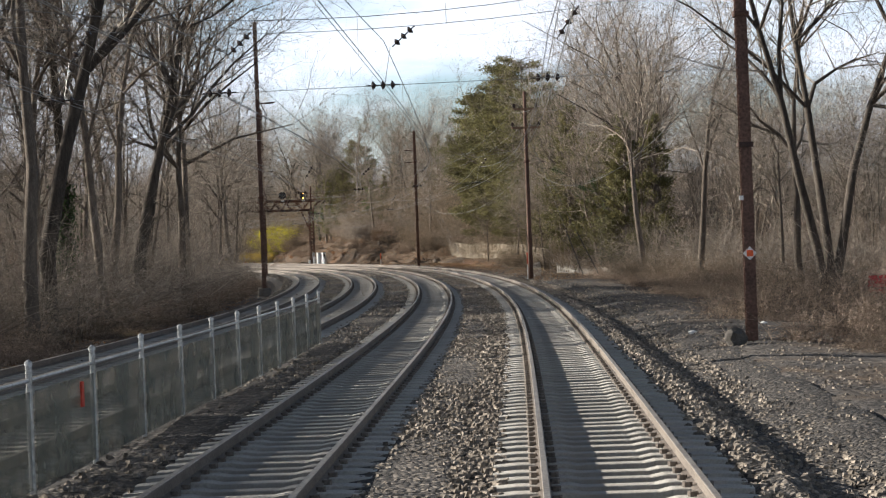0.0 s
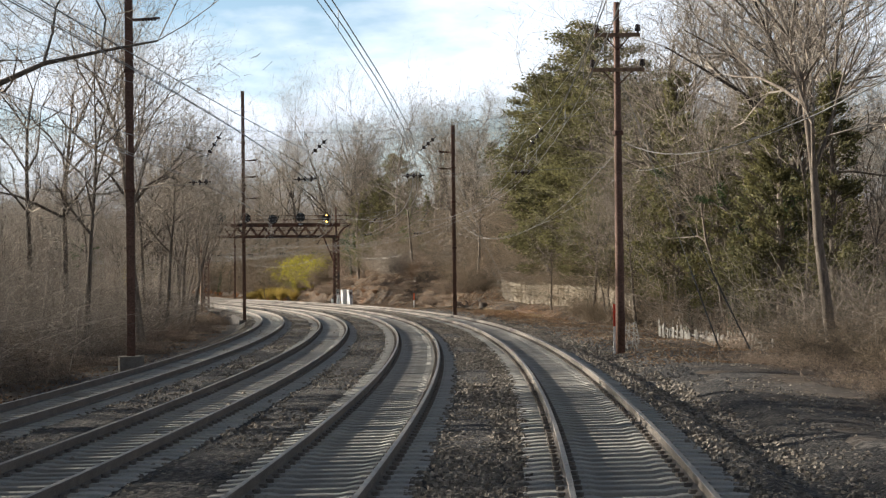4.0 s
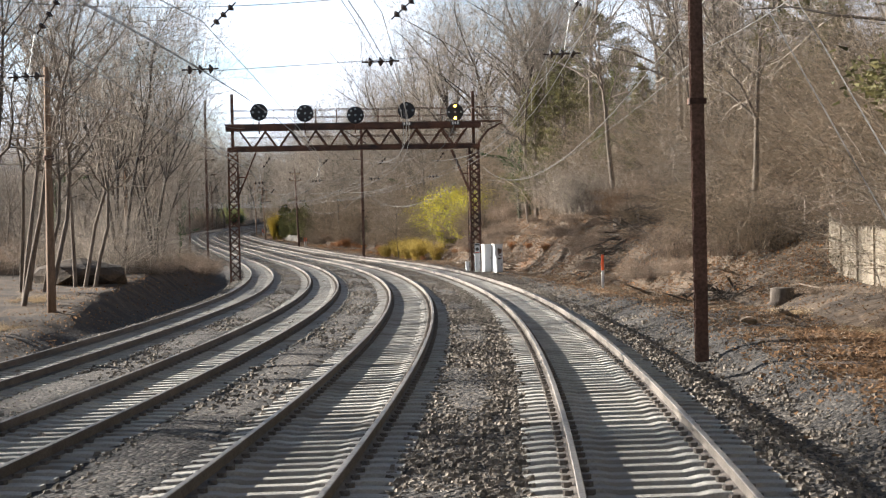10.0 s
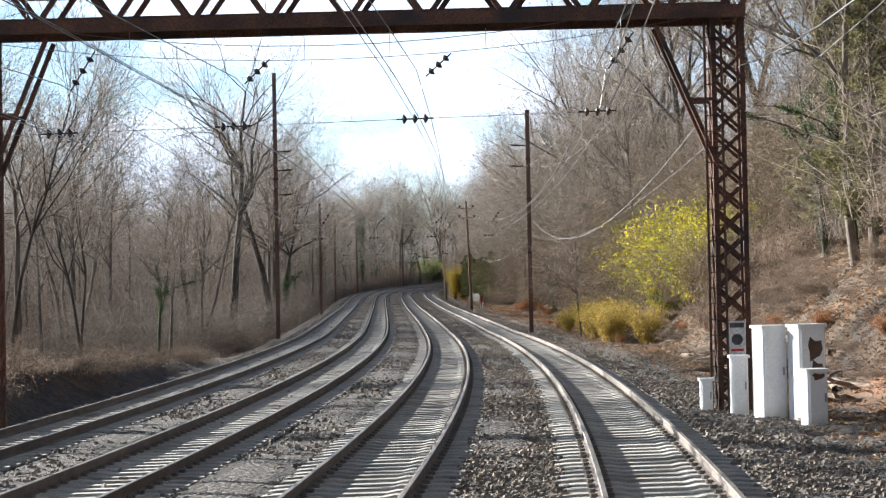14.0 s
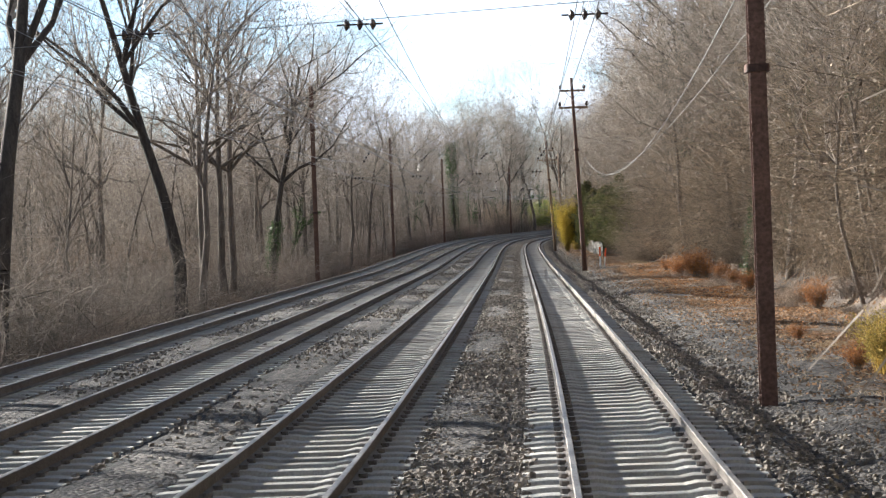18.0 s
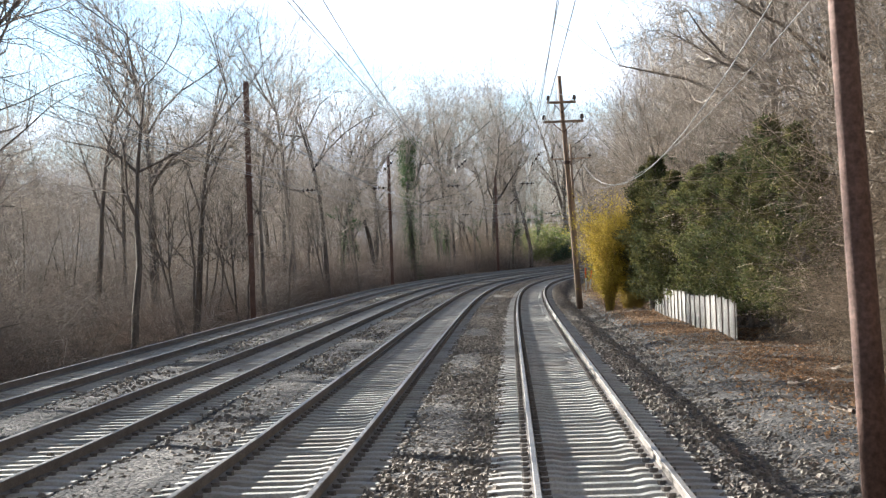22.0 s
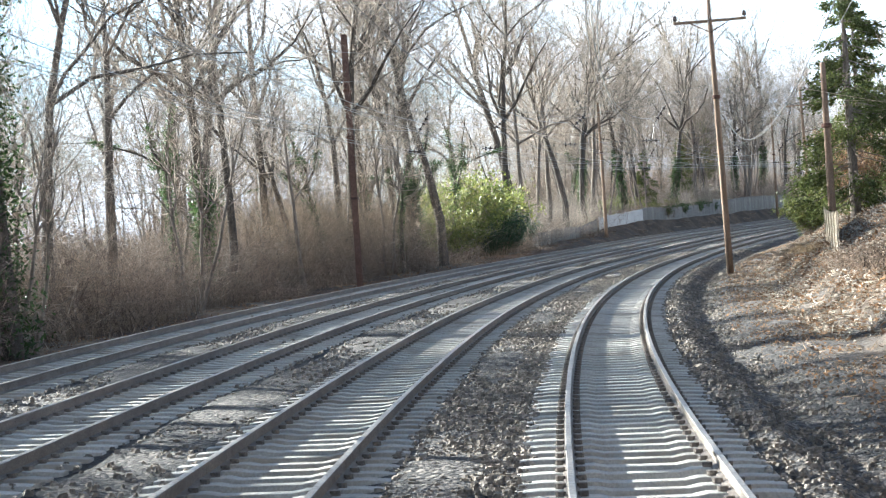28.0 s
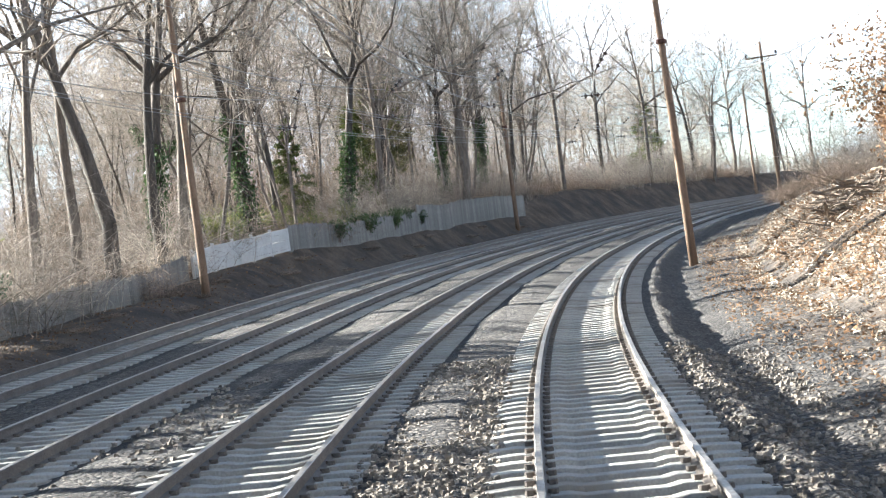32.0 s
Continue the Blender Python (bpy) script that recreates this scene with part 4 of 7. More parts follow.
def build_gantry():
    s = 250.0
    o, h = place(s, 0.0, -0.28), heading(s)
    lean = TILT * float(np.interp(s, CS, CK))
    ob = thing("signal_gantry", o, "rusted steel truss signal bridge over four tracks with round signal heads", "signal gantry", h)
    xl, xr = -13.3, 2.7
    for x, foot in ((xl, -0.6), (xr, -0.45)):
        zz = lean * x
        leg = part("leg", lattice_leg(x, 8.35 + zz * 0.4, foot + zz), M_STEEL, ob, "laced rusty steel column")
        part("base_plate", Geo().box((x, 0, foot + zz + 0.12), (1.0, 1.0, 0.3), 0, 0, 0.05), M_CONCRETE, leg)
        part("leg_extension", Geo().bar((x, 0, 8.3), (x, 0, 12.1), 0.2, 0.2), M_STEEL, ob)
        side = 1 if x < -5 else -1
        brace = Geo()
        for y in (-0.35, 0.35):
            brace.bar((x + side * 0.25, y, 5.2), (x + side * 1.5, y, 8.2), 0.09, 0.09)
            brace.bar((x + side * 0.25, y, 6.6), (x + side * 0.85, y, 6.6), 0.07, 0.07)
        part("knee_brace", brace, M_STEEL, ob)
    for y in (-0.62, 0.62):
        part("top_chord", Geo().box(((xl + xr) / 2, y, 9.83), (xr - xl + 0.9, 0.16, 0.34), 0, 0, 0.02), M_STEEL, ob)
        part("bottom_chord", Geo().box(((xl + xr) / 2, y, 8.42), (xr - xl + 0.7, 0.16, 0.26), 0, 0, 0.02), M_STEEL, ob)
        n = 9
        for k in range(n):
            a = xl + 0.5 + (xr - xl - 1.0) * k / n
            b = xl + 0.5 + (xr - xl - 1.0) * (k + 1) / n
            m = (a + b) / 2
            for p, q in (((a, 9.6), (m - 0.1, 8.55)), ((m + 0.1, 8.55), (b, 9.6))):
                part("diagonal", Geo().bar((p[0], y, p[1]), (q[0], y, q[1]), 0.07, 0.11), M_STEEL, ob)
    part("walkway", Geo().box(((xl + xr) / 2, 0, 8.6), (xr - xl, 1.1, 0.05)), M_STEEL, ob, "narrow grating walkway")
    part("upper_walkway", Geo().box(((xl + xr) / 2 + 0.7, 0, 10.06), (xr - xl + 2.4, 1.15, 0.05)), M_STEEL, ob, "narrow grating walkway")
    for y in (-0.6, 0.6):
        for z in (10.5, 11.0):
            part("handrail", Geo().rod((xl, y, z), (xr + 1.9, y, z), 0.022), M_STEEL, ob)
        part("handrail", Geo().rod((xl + 0.6, y, 9.2), (xr - 0.6, y, 9.2), 0.018), M_STEEL, ob)
        for k in range(14):
            x = xl + (xr + 1.9 - xl) * k / 13
            part("rail_post", Geo().rod((x, y, 10.05), (x, y, 11.02), 0.02), M_STEEL, ob)
    br = Geo()
    for y in (-0.5, 0.5):
        br.tube([(xr + 0.1, y, 8.2), (xr + 0.5, y, 8.9), (xr + 1.0, y, 9.5), (xr + 1.9, y, 9.95)], 0.06, 6)
    part("side_bracket", br, M_STEEL, ob, "curved bracket under the walkway end")
    lit = {4: (0.0, 90.0), 3: ()}
    for k, x in enumerate((-11.53, -8.51, -5.2, -1.8, 1.42)):
        z = (10.84, 10.72, 10.55, 10.8, 10.66)[k]
        r = 0.57
        disc = part("signal_head", Geo().lathe((x, -0.82, z), [(0, 0.3), (0.02, r), (0.07, r), (0.16, 0.25)], (0, 1, 0), 28), M_DISC, ob, "round black position-light signal head")
        part("hood_mount", Geo().rod((x, -0.7, z - 0.6), (x, -0.7, 9.4), 0.06), M_STEEL, disc)
        spots = [(0, 0)] + [(0.40 * math.cos(radians(a)), 0.40 * math.sin(radians(a))) for a in (0, 45, 90, 135, 180, 225, 270, 315)]
        for j, (a, b) in enumerate(spots):
            on = k == 4 and j in (3, 7)
            if k < 3 and j in (2, 6) or k >= 3 and j in (2, 4, 6, 8):
                continue
            if on or k < 3 and j in (0, 1, 3, 4, 5, 7, 8) or k >= 3:
                lens = part("signal_lamp", Geo().lathe((x + a, -0.90, z + b), [(0, 0.055), (0.03, 0.075), (0.09, 0.08)], (0, 1, 0), 12), M_AMBER if on else M_LENS, disc, "lit amber lamp" if on else "")
    for x in (-1.8, 1.42):
        plate = part("number_plate", Geo().box((x, -0.85, 9.93), (0.62, 0.03, 0.26)), M_INK, ob, "dark plate with pale marks")
        for j in range(3):
            part("mark", Geo().box((x - 0.17 + 0.17 * j, -0.875, 9.93), (0.09, 0.012, 0.17)), M_SIGN, plate)
    part("conduit", Geo().tube([(1.55, -0.7, 10.4), (1.2, -0.75, 9.4), (0.6, -0.75, 8.4), (0.35, -0.7, 8.2)], 0.035, 6), M_CABLE, ob, "pale loose conduit")
    part("ladder_rail", Geo().rod((xr - 0.5, -0.45, 0.1), (xr - 0.5, -0.45, 8.2), 0.03), M_STEEL, ob)
    part("ladder_rail", Geo().rod((xr - 0.15, -0.45, 0.1), (xr - 0.15, -0.45, 8.2), 0.03), M_STEEL, ob)
    for k in range(24):
        z = 0.3 + 0.33 * k
        part("rung", Geo().rod((xr - 0.5, -0.45, z), (xr - 0.15, -0.45, z), 0.014), M_STEEL, ob)
    warn = part("warning_sign", Geo().box((xr + 0.05, -0.42, 1.55), (0.36, 0.02, 0.72), 0, 0, 0.03), M_SIGN, ob, "pale warning notice")
    part("sign_band", Geo().box((xr + 0.05, -0.435, 1.82), (0.30, 0.01, 0.1)), M_INK, warn)
    part("sign_picture", Geo().lathe((xr + 0.05, -0.432, 1.52), [(0, 0.12), (0.008, 0.12)], (0, -1, 0), 16), M_INK, warn)
    part("sign_text", Geo().box((xr + 0.05, -0.435, 1.3), (0.26, 0.01, 0.05)), M_RED, warn)


build_gantry()


# ---- cabinets, posts ----
def cabinet(s, u, w, d, hgt, label, doors=1, chips=(), turn=0.0):
    g = ground_at(s, u)
    ob = thing("signal_cabinet", g, label, "cabinet", heading(s) + turn)
    part("body", Geo().box((0, 0, hgt / 2 - 0.05), (w, d, hgt + 0.1), 0, 0, 0.03), M_CABINET, ob)
    part("lid", Geo().box((0, 0, hgt + 0.03), (w + 0.07, d + 0.07, 0.06), 0, 0, 0.03), M_CABINET, ob)
    for k in range(doors):
        x = -w / 2 + w * (k + 0.5) / doors
        door = part("door", Geo().box((x, -d / 2 - 0.012, hgt / 2), (w / doors - 0.06, 0.025, hgt - 0.14), 0, 0, 0.01), M_CABINET, ob)
        part("handle", Geo().box((x + w / doors * 0.32, -d / 2 - 0.04, hgt * 0.52), (0.03, 0.04, 0.16), 0, 0, 0.01), M_GALV, door)
    for x, z, a, b in chips:
        n, ring = 9, []
        for j in range(n):
            r = 0.9 + 0.3 * math.sin(j * 2.3 + x * 9)
            ring.append((x + a * r * math.cos(2 * math.pi * j / n), z + b * r * math.sin(2 * math.pi * j / n)))
        y = -d / 2 - 0.03
        part("bare_patch", Geo().add([(p, y, q) for p, q in ring] + [(p, y + 0.004, q) for p, q in ring], [tuple(range(n)), tuple(range(2 * n - 1, n - 1, -1))] + [((i + 1) % n, i, n + i, n + (i + 1) % n) for i in range(n)]), M_CHIP, ob, "bare rusted patch")
    return ob


cabinet(247.2, 3.1, 0.5, 0.55, 1.76, "tall white painted steel signal cabinet", 1, (), 0.3)
cabinet(246.6, 3.74, 0.55, 0.55, 1.78, "tall white signal cabinet with paint flaking off", 1, ((0.03, 1.36, 0.17, 0.24), (0.07, 0.95, 0.14, 0.2), (-0.1, 0.62, 0.09, 0.2)), 0.3)
cabinet(245.0, 3.62, 0.4, 0.36, 0.98, "small white box beside taller cabinets", 1, ((0.0, 0.9, 0.14, 0.07),), 0.3)
cabinet(249.3, 2.05, 0.25, 0.3, 0.62, "small white junction box on a post foot", 1)
cabinet(248.3, 2.62, 0.34, 0.4, 1.15, "narrow pale blue-white box", 1)


def stake(s, u, hgt, label, lean=0.0, paint=None):
    g = ground_at(s, u)
    ob = thing("marker_stake", g, label, "stake", heading(s), "orange and white marker stakes")
    part("white_lower_part", Geo().bar((0, 0, -0.2), (lean * hgt * 0.55, 0, hgt * 0.55), 0.11, 0.05), M_WHITE, ob)
    part("orange_upper_part", Geo().bar((lean * hgt * 0.55, 0, hgt * 0.55), (lean * hgt, 0, hgt), 0.11, 0.05), paint or M_ORANGE, ob)


stake(80.7, 3.06, 1.75, "white marker post with a red top", 0.0, M_RED)
stake(206.5, 4.75, 1.55, "orange and white wooden stake on the verge")
stake(434.3, 4.05, 1.35, "orange and white wooden stake beside a pole")
stake(435.5, 4.35, 1.25, "slanting orange wooden stake beside a pole", 0.12)
stake(551.5, 3.7, 1.6, "orange and white wooden stake on the verge")
stake(552.5, 3.95, 1.4, "slanting orange wooden stake on the verge", 0.15)


# ---- platform fence between the inner tracks ----
def track_fence():
    s0, s1, u = -40.0, 5.8, -6.22
    ob = thing("chain_link_fence", (0, 0, 0), "low grey chain-link fence with a mesh panel between tracks", "fence")
    n = 15
    for k in range(n + 1):
        s = s0 + (s1 - s0) * k / n
        post = part("post", Geo().rod(place(s, u, -0.3), place(s, u, 1.18), 0.035, None, 8), M_GALV, ob)
        part("cap", Geo().lathe(place(s, u, 1.18), [(0, 0.045), (0.04, 0.04), (0.07, 0.0)], (0, 0, 1), 8), M_GALV, post)
        if k < n:
            e = s0 + (s1 - s0) * (k + 1) / n
            part("top_rail", Geo().rod(place(s, u, 1.02), place(e, u, 1.02), 0.022, None, 6), M_GALV, ob)
            a, b = place(s, u, 0), place(e, u, 0)
            length = float(np.linalg.norm(b - a))
            me = mesh_of("mesh_panel", [(0, 0, -0.2), (length, 0, -0.2), (length, 0, 1.0), (0, 0, 1.0)], [(0, 1, 2, 3)], M_LINK)
            q = new("mesh_panel", me)
            q.matrix_world = Matrix.Translation(Vector(a.tolist())) @ Matrix.Rotation(math.atan2(b[1] - a[1], b[0] - a[0]), 4, "Z")
            q.parent = ob
            slat = part("privacy_slats", Geo().bar((place(s, u + 0.03, 0.38) + place(e, u + 0.03, 0.38)) / 2 - (b - a) * 0.46, (place(s, u + 0.03, 0.38) + place(e, u + 0.03, 0.38)) / 2 + (b - a) * 0.46, 0.012, 1.05), M_SLAT, ob, "dull green-grey privacy screen") if k % 1 == 0 else None
    part("tag", Geo().box(place(-22.5, u + 0.05, 0.7), (0.12, 0.02, 0.3), heading(-22.5) + math.pi / 2), M_RED, ob, "small red tag")


def screen_material():
    """A thin weathered screen that lets part of the light through."""
    m = material("green_grey_screen", (0.10, 0.115, 0.10), (0.19, 0.185, 0.15), 0.8, 0.6, fine=0.1, bump=0)
    n, l = m.node_tree.nodes, m.node_tree.links
    tr, mix, no, mr, co = n.new("ShaderNodeBsdfTransparent"), n.new("ShaderNodeMixShader"), n.new("ShaderNodeTexNoise"), n.new("ShaderNodeMapRange"), n.new("ShaderNodeTexCoord")
    no.inputs["Scale"].default_value = 1.2
    mr.inputs[1].default_value, mr.inputs[2].default_value, mr.inputs[3].default_value, mr.inputs[4].default_value = 0.35, 0.65, 0.3, 0.7
    l.new(co.outputs["Object"], no.inputs["Vector"])
    l.new(no.outputs["Fac"], mr.inputs[0])
    l.new(mr.outputs[0], mix.inputs[0])
    l.new(tr.outputs[0], mix.inputs[1])
    l.new(n["Principled BSDF"].outputs[0], mix.inputs[2])
    l.new(mix.outputs[0], n["Material Output"].inputs["Surface"])
    return m


M_SLAT = screen_material()
track_fence()


# ---- board fences ----
def board_fence(name, line, height, label, mat, width=0.15, posts=2.4, rails=True, panels=False, face=-1, cap=False, ragged=0.0):
    """line: (s, u) corners; boards stand on the ground along them, posts on the track side."""
    ob = thing(name, (0, 0, 0), label, "fence")
    pts = []
    for (s, u), (s2, u2) in zip(line[:-1], line[1:]):
        n = max(1, int(abs(s2 - s) / 0.4))
        pts += [(s + (s2 - s) * k / n, u + (u2 - u) * k / n) for k in range(n)]
    pts.append(line[-1])
    ground = np.array([ground_at(s, u) for s, u in pts])
    d = np.concatenate([[0], np.cumsum(np.linalg.norm(np.diff(ground[:, :2], axis=0), axis=1))])
    if not pts:
        return
    rng = random.Random(int(line[0][0]))
    board = Geo().box((0, 0, height / 2 - 0.05), (width - 0.012, 0.022, height + 0.1), 0, 0, 0.004).mesh("board", mat)

    def at(q):
        return np.array([np.interp(q, d, ground[:, i]) for i in range(3)])

    q = width / 2
    while q < d[-1]:
        if rng.random() < ragged:
            q += width
            continue
        a, t = at(q), at(min(q + 0.1, d[-1])) - at(q - 0.1)
        b = new("board", board)
        b.matrix_world = Matrix.Translation(Vector((a[0], a[1], a[2] + rng.uniform(-0.06 - 0.7 * ragged, 0.06)))) @ Matrix.Rotation(math.atan2(t[1], t[0]) + rng.uniform(-0.02, 0.02), 4, "Z") @ Matrix.Rotation(rng.uniform(-0.012, 0.012), 4, "Y")
        b.parent = ob
        q += width
    q = 0.0
    while q < d[-1]:
        a, b = at(q), at(min(q + posts, d[-1]))
        t = at(min(q + 0.2, d[-1])) - at(max(q - 0.2, 0))
        off = np.array([-t[1], t[0], 0]) / (np.linalg.norm(t[:2]) + 1e-6) * 0.09 * -face
        part("post", Geo().box(a + off * 0.55 + np.array([0, 0, height / 2]), (0.06, 0.04, height + 0.12), math.atan2(t[1], t[0])), M_BARK if panels else mat, ob)
        if cap:
            part("cap_rail", Geo().bar(a + np.array([0, 0, height + 0.07]), b + np.array([0, 0, height + 0.07]), 0.13, 0.05), mat, ob)
        if rails:
            for z in (0.3, height - 0.3):
                part("rail", Geo().bar(a + off * 0.6 + np.array([0, 0, z]), b + off * 0.6 + np.array([0, 0, z]), 0.04, 0.09), mat, ob)
        q += posts
    return ob


M_PALEBOARD = material("pale_grey_board", (0.28, 0.275, 0.26), (0.44, 0.43, 0.41), 0.5, 0.9, fine=0.03, bump=0.5, per=0.15, stretch=(4, 4, 0.5))
board_fence("board_fence", [(123, 9.6), (128, 9.9), (160, 9.6), (184, 9.7)], 1.6, "pale weathered wooden board fence behind dead brush", M_FENCE, 0.18, 2.3, False)
board_fence("stockade_fence", [(468, 5.75), (482, 5.5), (496, 5.4)], 1.15, "low whitened wooden fence with dark posts under cedars", M_FENCE_GREY, 0.2, 1.5, False, True, -1, False)
board_fence("picket_fence", [(512, 5.45), (530, 5.5), (546, 5.95)], 1.15, "low grey wooden fence with dark posts beside a pole", M_FENCE_DARK, 0.145, 1.35, False, True, -1, True)
board_fence("board_fence", [(722, -18.4), (745, -18.5)], 1.1, "grey weathered board fence on the bank", M_FENCE_GREY, 0.24, 2.4, True)
board_fence("board_fence", [(784, -17.0), (798, -17.0), (813, -17.0)], 1.65, "tall grey wooden board fence with uneven tops on the bank", M_FENCE_GREY, 0.3, 2.4, True)
board_fence("board_fence", [(757, -17.2), (770, -17.0), (784, -17.0)], 1.25, "dark weathered board fence overgrown with ivy", M_FENCE_GREY, 0.24, 2.4, True)
board_fence("ruined_fence", [(106, 8.1), (98, 9.2), (91, 10.6)], 0.85, "low broken grey board fence behind brambles", M_FENCE_GREY, 0.2, 2.2, True, False, -1, False, 0.3)
board_fence("board_fence", [(628, 6.9), (640, 7.2)], 1.3, "pale wooden fence on the bank", M_FENCE, 0.2, 2.0, False)


def panel_wall():
    ob = thing("panel_wall", (0, 0, 0), "low pale wall of horizontal panels on the bank", "wall")
    for k in range(5):
        s, e = 745.0 + 2.4 * k, 745.0 + 2.4 * (k + 1)
        a, b = ground_at(s, -18.3 + 0.22 * k), ground_at(e, -18.3 + 0.22 * (k + 1))
        for j in range(2):
            z = 0.32 + 0.56 * j
            part("panel", Geo().bar(a + (0, 0, z), b + (0, 0, z), 0.08, 0.545), M_PANEL, ob)
        part("post", Geo().box(a + (0, 0, 0.6), (0.12, 0.12, 1.35), heading(s)), M_PANEL, ob)


panel_wall()


# ---- plants: mesh makers ----
def perpendicular(d, rng):
    e = np.cross(d, rng.normal(size=d.shape))
    return e / (np.linalg.norm(e, axis=1, keepdims=True) + 1e-9)


def ribbons(a, b, wa, wb, rng):
    """Thin flat strips from a to b."""
    e = perpendicular(b - a, rng)
    v = np.stack([a - e * wa[:, None], a + e * wa[:, None], b + e * wb[:, None], b - e * wb[:, None]], 1).reshape(-1, 3)
    f = np.arange(len(v)).reshape(-1, 4)
    return v, f


def prisms(a, b, ra, rb, sides):
    """Tapered round bars without ends."""
    d = b - a
    d = d / (np.linalg.norm(d, axis=1, keepdims=True) + 1e-9)
    ref = np.where(np.abs(d[:, 2:3]) < 0.9, np.array([[0, 0, 1.0]]), np.array([[1.0, 0, 0]]))
    e = np.cross(d, ref)
    e /= np.linalg.norm(e, axis=1, keepdims=True) + 1e-9
    g = np.cross(d, e)
    t = np.arange(sides) * 2 * math.pi / sides
    ring = np.cos(t)[None, :, None] * e[:, None, :] + np.sin(t)[None, :, None] * g[:, None, :]
    v = np.concatenate([a[:, None] + ra[:, None, None] * ring, b[:, None] + rb[:, None, None] * ring], 1)
    n, k = len(a), np.arange(sides)
    f = np.stack([k, (k + 1) % sides, sides + (k + 1) % sides, sides + k], -1)
    f = (f[None] + (np.arange(n) * 2 * sides)[:, None, None]).reshape(-1, 4)
    return v.reshape(-1, 3), f


def blades(c, d, w, rng):
    """Small triangles at c, pointing along d."""
    e = perpendicular(d, rng) * w[:, None]
    v = np.stack([c - e, c + e, c + d], 1).reshape(-1, 3)
    return v, np.arange(len(v)).reshape(-1, 3)


def join(parts):
    v, f, o = [], [], 0
    for pv, pf in parts:
        v.append(pv)
        f += (pf + o).tolist()
        o += len(pv)
    return np.concatenate(v), f


def fast_mesh(name, parts, mat, smooth=False):
    v, f = join(parts)
    me = bpy.data.meshes.new(name)
    me.from_pydata(v.tolist(), [], f)
    me.materials.append(mat)
    if smooth:
        me.polygons.foreach_set("use_smooth", [True] * len(me.polygons))
    me.update()
    return me


def grow(rng, start, direction, length, radius, level, segs, spread, up, levels, first=1):
    """A limb that bends, tapers and forks; segs collects (a, b, ra, rb, level)."""
    n = 6 if level == 0 else 4 if level < levels - 1 else 3
    p, d = np.array(start, float), np.array(direction, float)
    r = radius
    for k in range(n):
        d = d + rng.normal(0, 0.07 if level == 0 else 0.17 + 0.05 * level, 3) + np.array([0, 0, up * (0.6 if level else 0.1)])
        d /= np.linalg.norm(d)
        q = p + d * length / n
        r2 = radius * (1 - 0.78 * (k + 1) / n) + 0.004
        segs.append((p, q, r, r2, level))
        if level < levels and k >= (first if level == 0 else 0):
            kids = rng.integers(2, 4) if level != 1 else rng.integers(1, 4)
            for _ in range(kids):
                turn = rng.uniform(0, 2 * math.pi)
                side = np.cross(d, (math.cos(turn), math.sin(turn), 0.3))
                side /= np.linalg.norm(side) + 1e-9
                ang = rng.uniform(0.45, 0.95) * spread
                nd = d * math.cos(ang) + side * math.sin(ang)
                reach = rng.uniform(0.30, 0.52) if level == 0 else rng.uniform(0.42, 0.68)
                grow(rng, q, nd, length * reach, r2 * rng.uniform(0.5, 0.75), level + 1, segs, spread, up, levels)
        p, r = q, r2
    return segs


def bare_tree(seed, height, radius, spread, up, label, stems=1, ivy=0.0, bark=None, levels=4, cap=7000, group="bare trees", first=2, leaves=5000, ivy_reach=0.24):
    rng = np.random.default_rng(seed)
    segs = []
    for k in range(stems):
        lean = rng.normal(0, 0.05 if stems == 1 else 0.2, 2)
        grow(rng, (rng.normal(0, 0.3) * (stems > 1), rng.normal(0, 0.3) * (stems > 1), -0.3), (lean[0], lean[1], 1), height * rng.uniform(0.85, 0.98), radius * (1 if stems == 1 else 0.75), 0, segs, spread, up, levels, first)
    lv = np.array([s[4] for s in segs])
    a, b = np.array([s[0] for s in segs]), np.array([s[1] for s in segs])
    ra, rb = np.array([s[2] for s in segs]), np.array([s[3] for s in segs])
    ob = thing("ivy_clad_tree" if ivy > 0.5 else "multi_stemmed_tree" if stems > 1 else "bare_tree", (0, 0, 0), label, "tree", 0, group)
    big = lv <= 1
    part("trunk", fast_mesh("trunk", [prisms(a[big], b[big], ra[big], rb[big], 7)], bark or M_BARK, True), None, ob)
    mid = np.where(lv == 2)[0]
    fine = np.where(lv >= 3)[0]
    if len(fine) > cap:
        third, last = fine[lv[fine] == 3], fine[lv[fine] > 3]
        fine = np.concatenate([third, rng.choice(last, max(cap - len(third), 0), replace=False)]) if len(third) < cap else rng.choice(third, cap, replace=False)
    crown = [prisms(a[mid], b[mid], np.maximum(ra[mid], 0.012), np.maximum(rb[mid], 0.008), 3), ribbons(a[fine], b[fine], np.clip(ra[fine], 0.006, 0.016), np.full(len(fine), 0.0035), rng)]
    part("crown", fast_mesh("crown", crown, M_TWIG), None, ob, "bare grey-brown twigs")
    if ivy:
        pick = rng.choice(np.where((lv == 0) & (a[:, 2] < height * ivy) | (lv == 1) & (a[:, 2] < height * ivy) & (rng.random(len(lv)) < 0.35))[0], leaves)
        f = rng.uniform(0, 1, (leaves, 1))
        c = a[pick] * (1 - f) + b[pick] * f + rng.normal(0, 1, (leaves, 3)) * ivy_reach * np.array([1, 1, 0.5])
        part("ivy", fast_mesh("ivy", [blades(c, rng.normal(0, 0.10, (leaves, 3)), np.full(leaves, 0.05), rng)], M_IVY), None, ob, "dark green ivy round the trunk")
    return ob


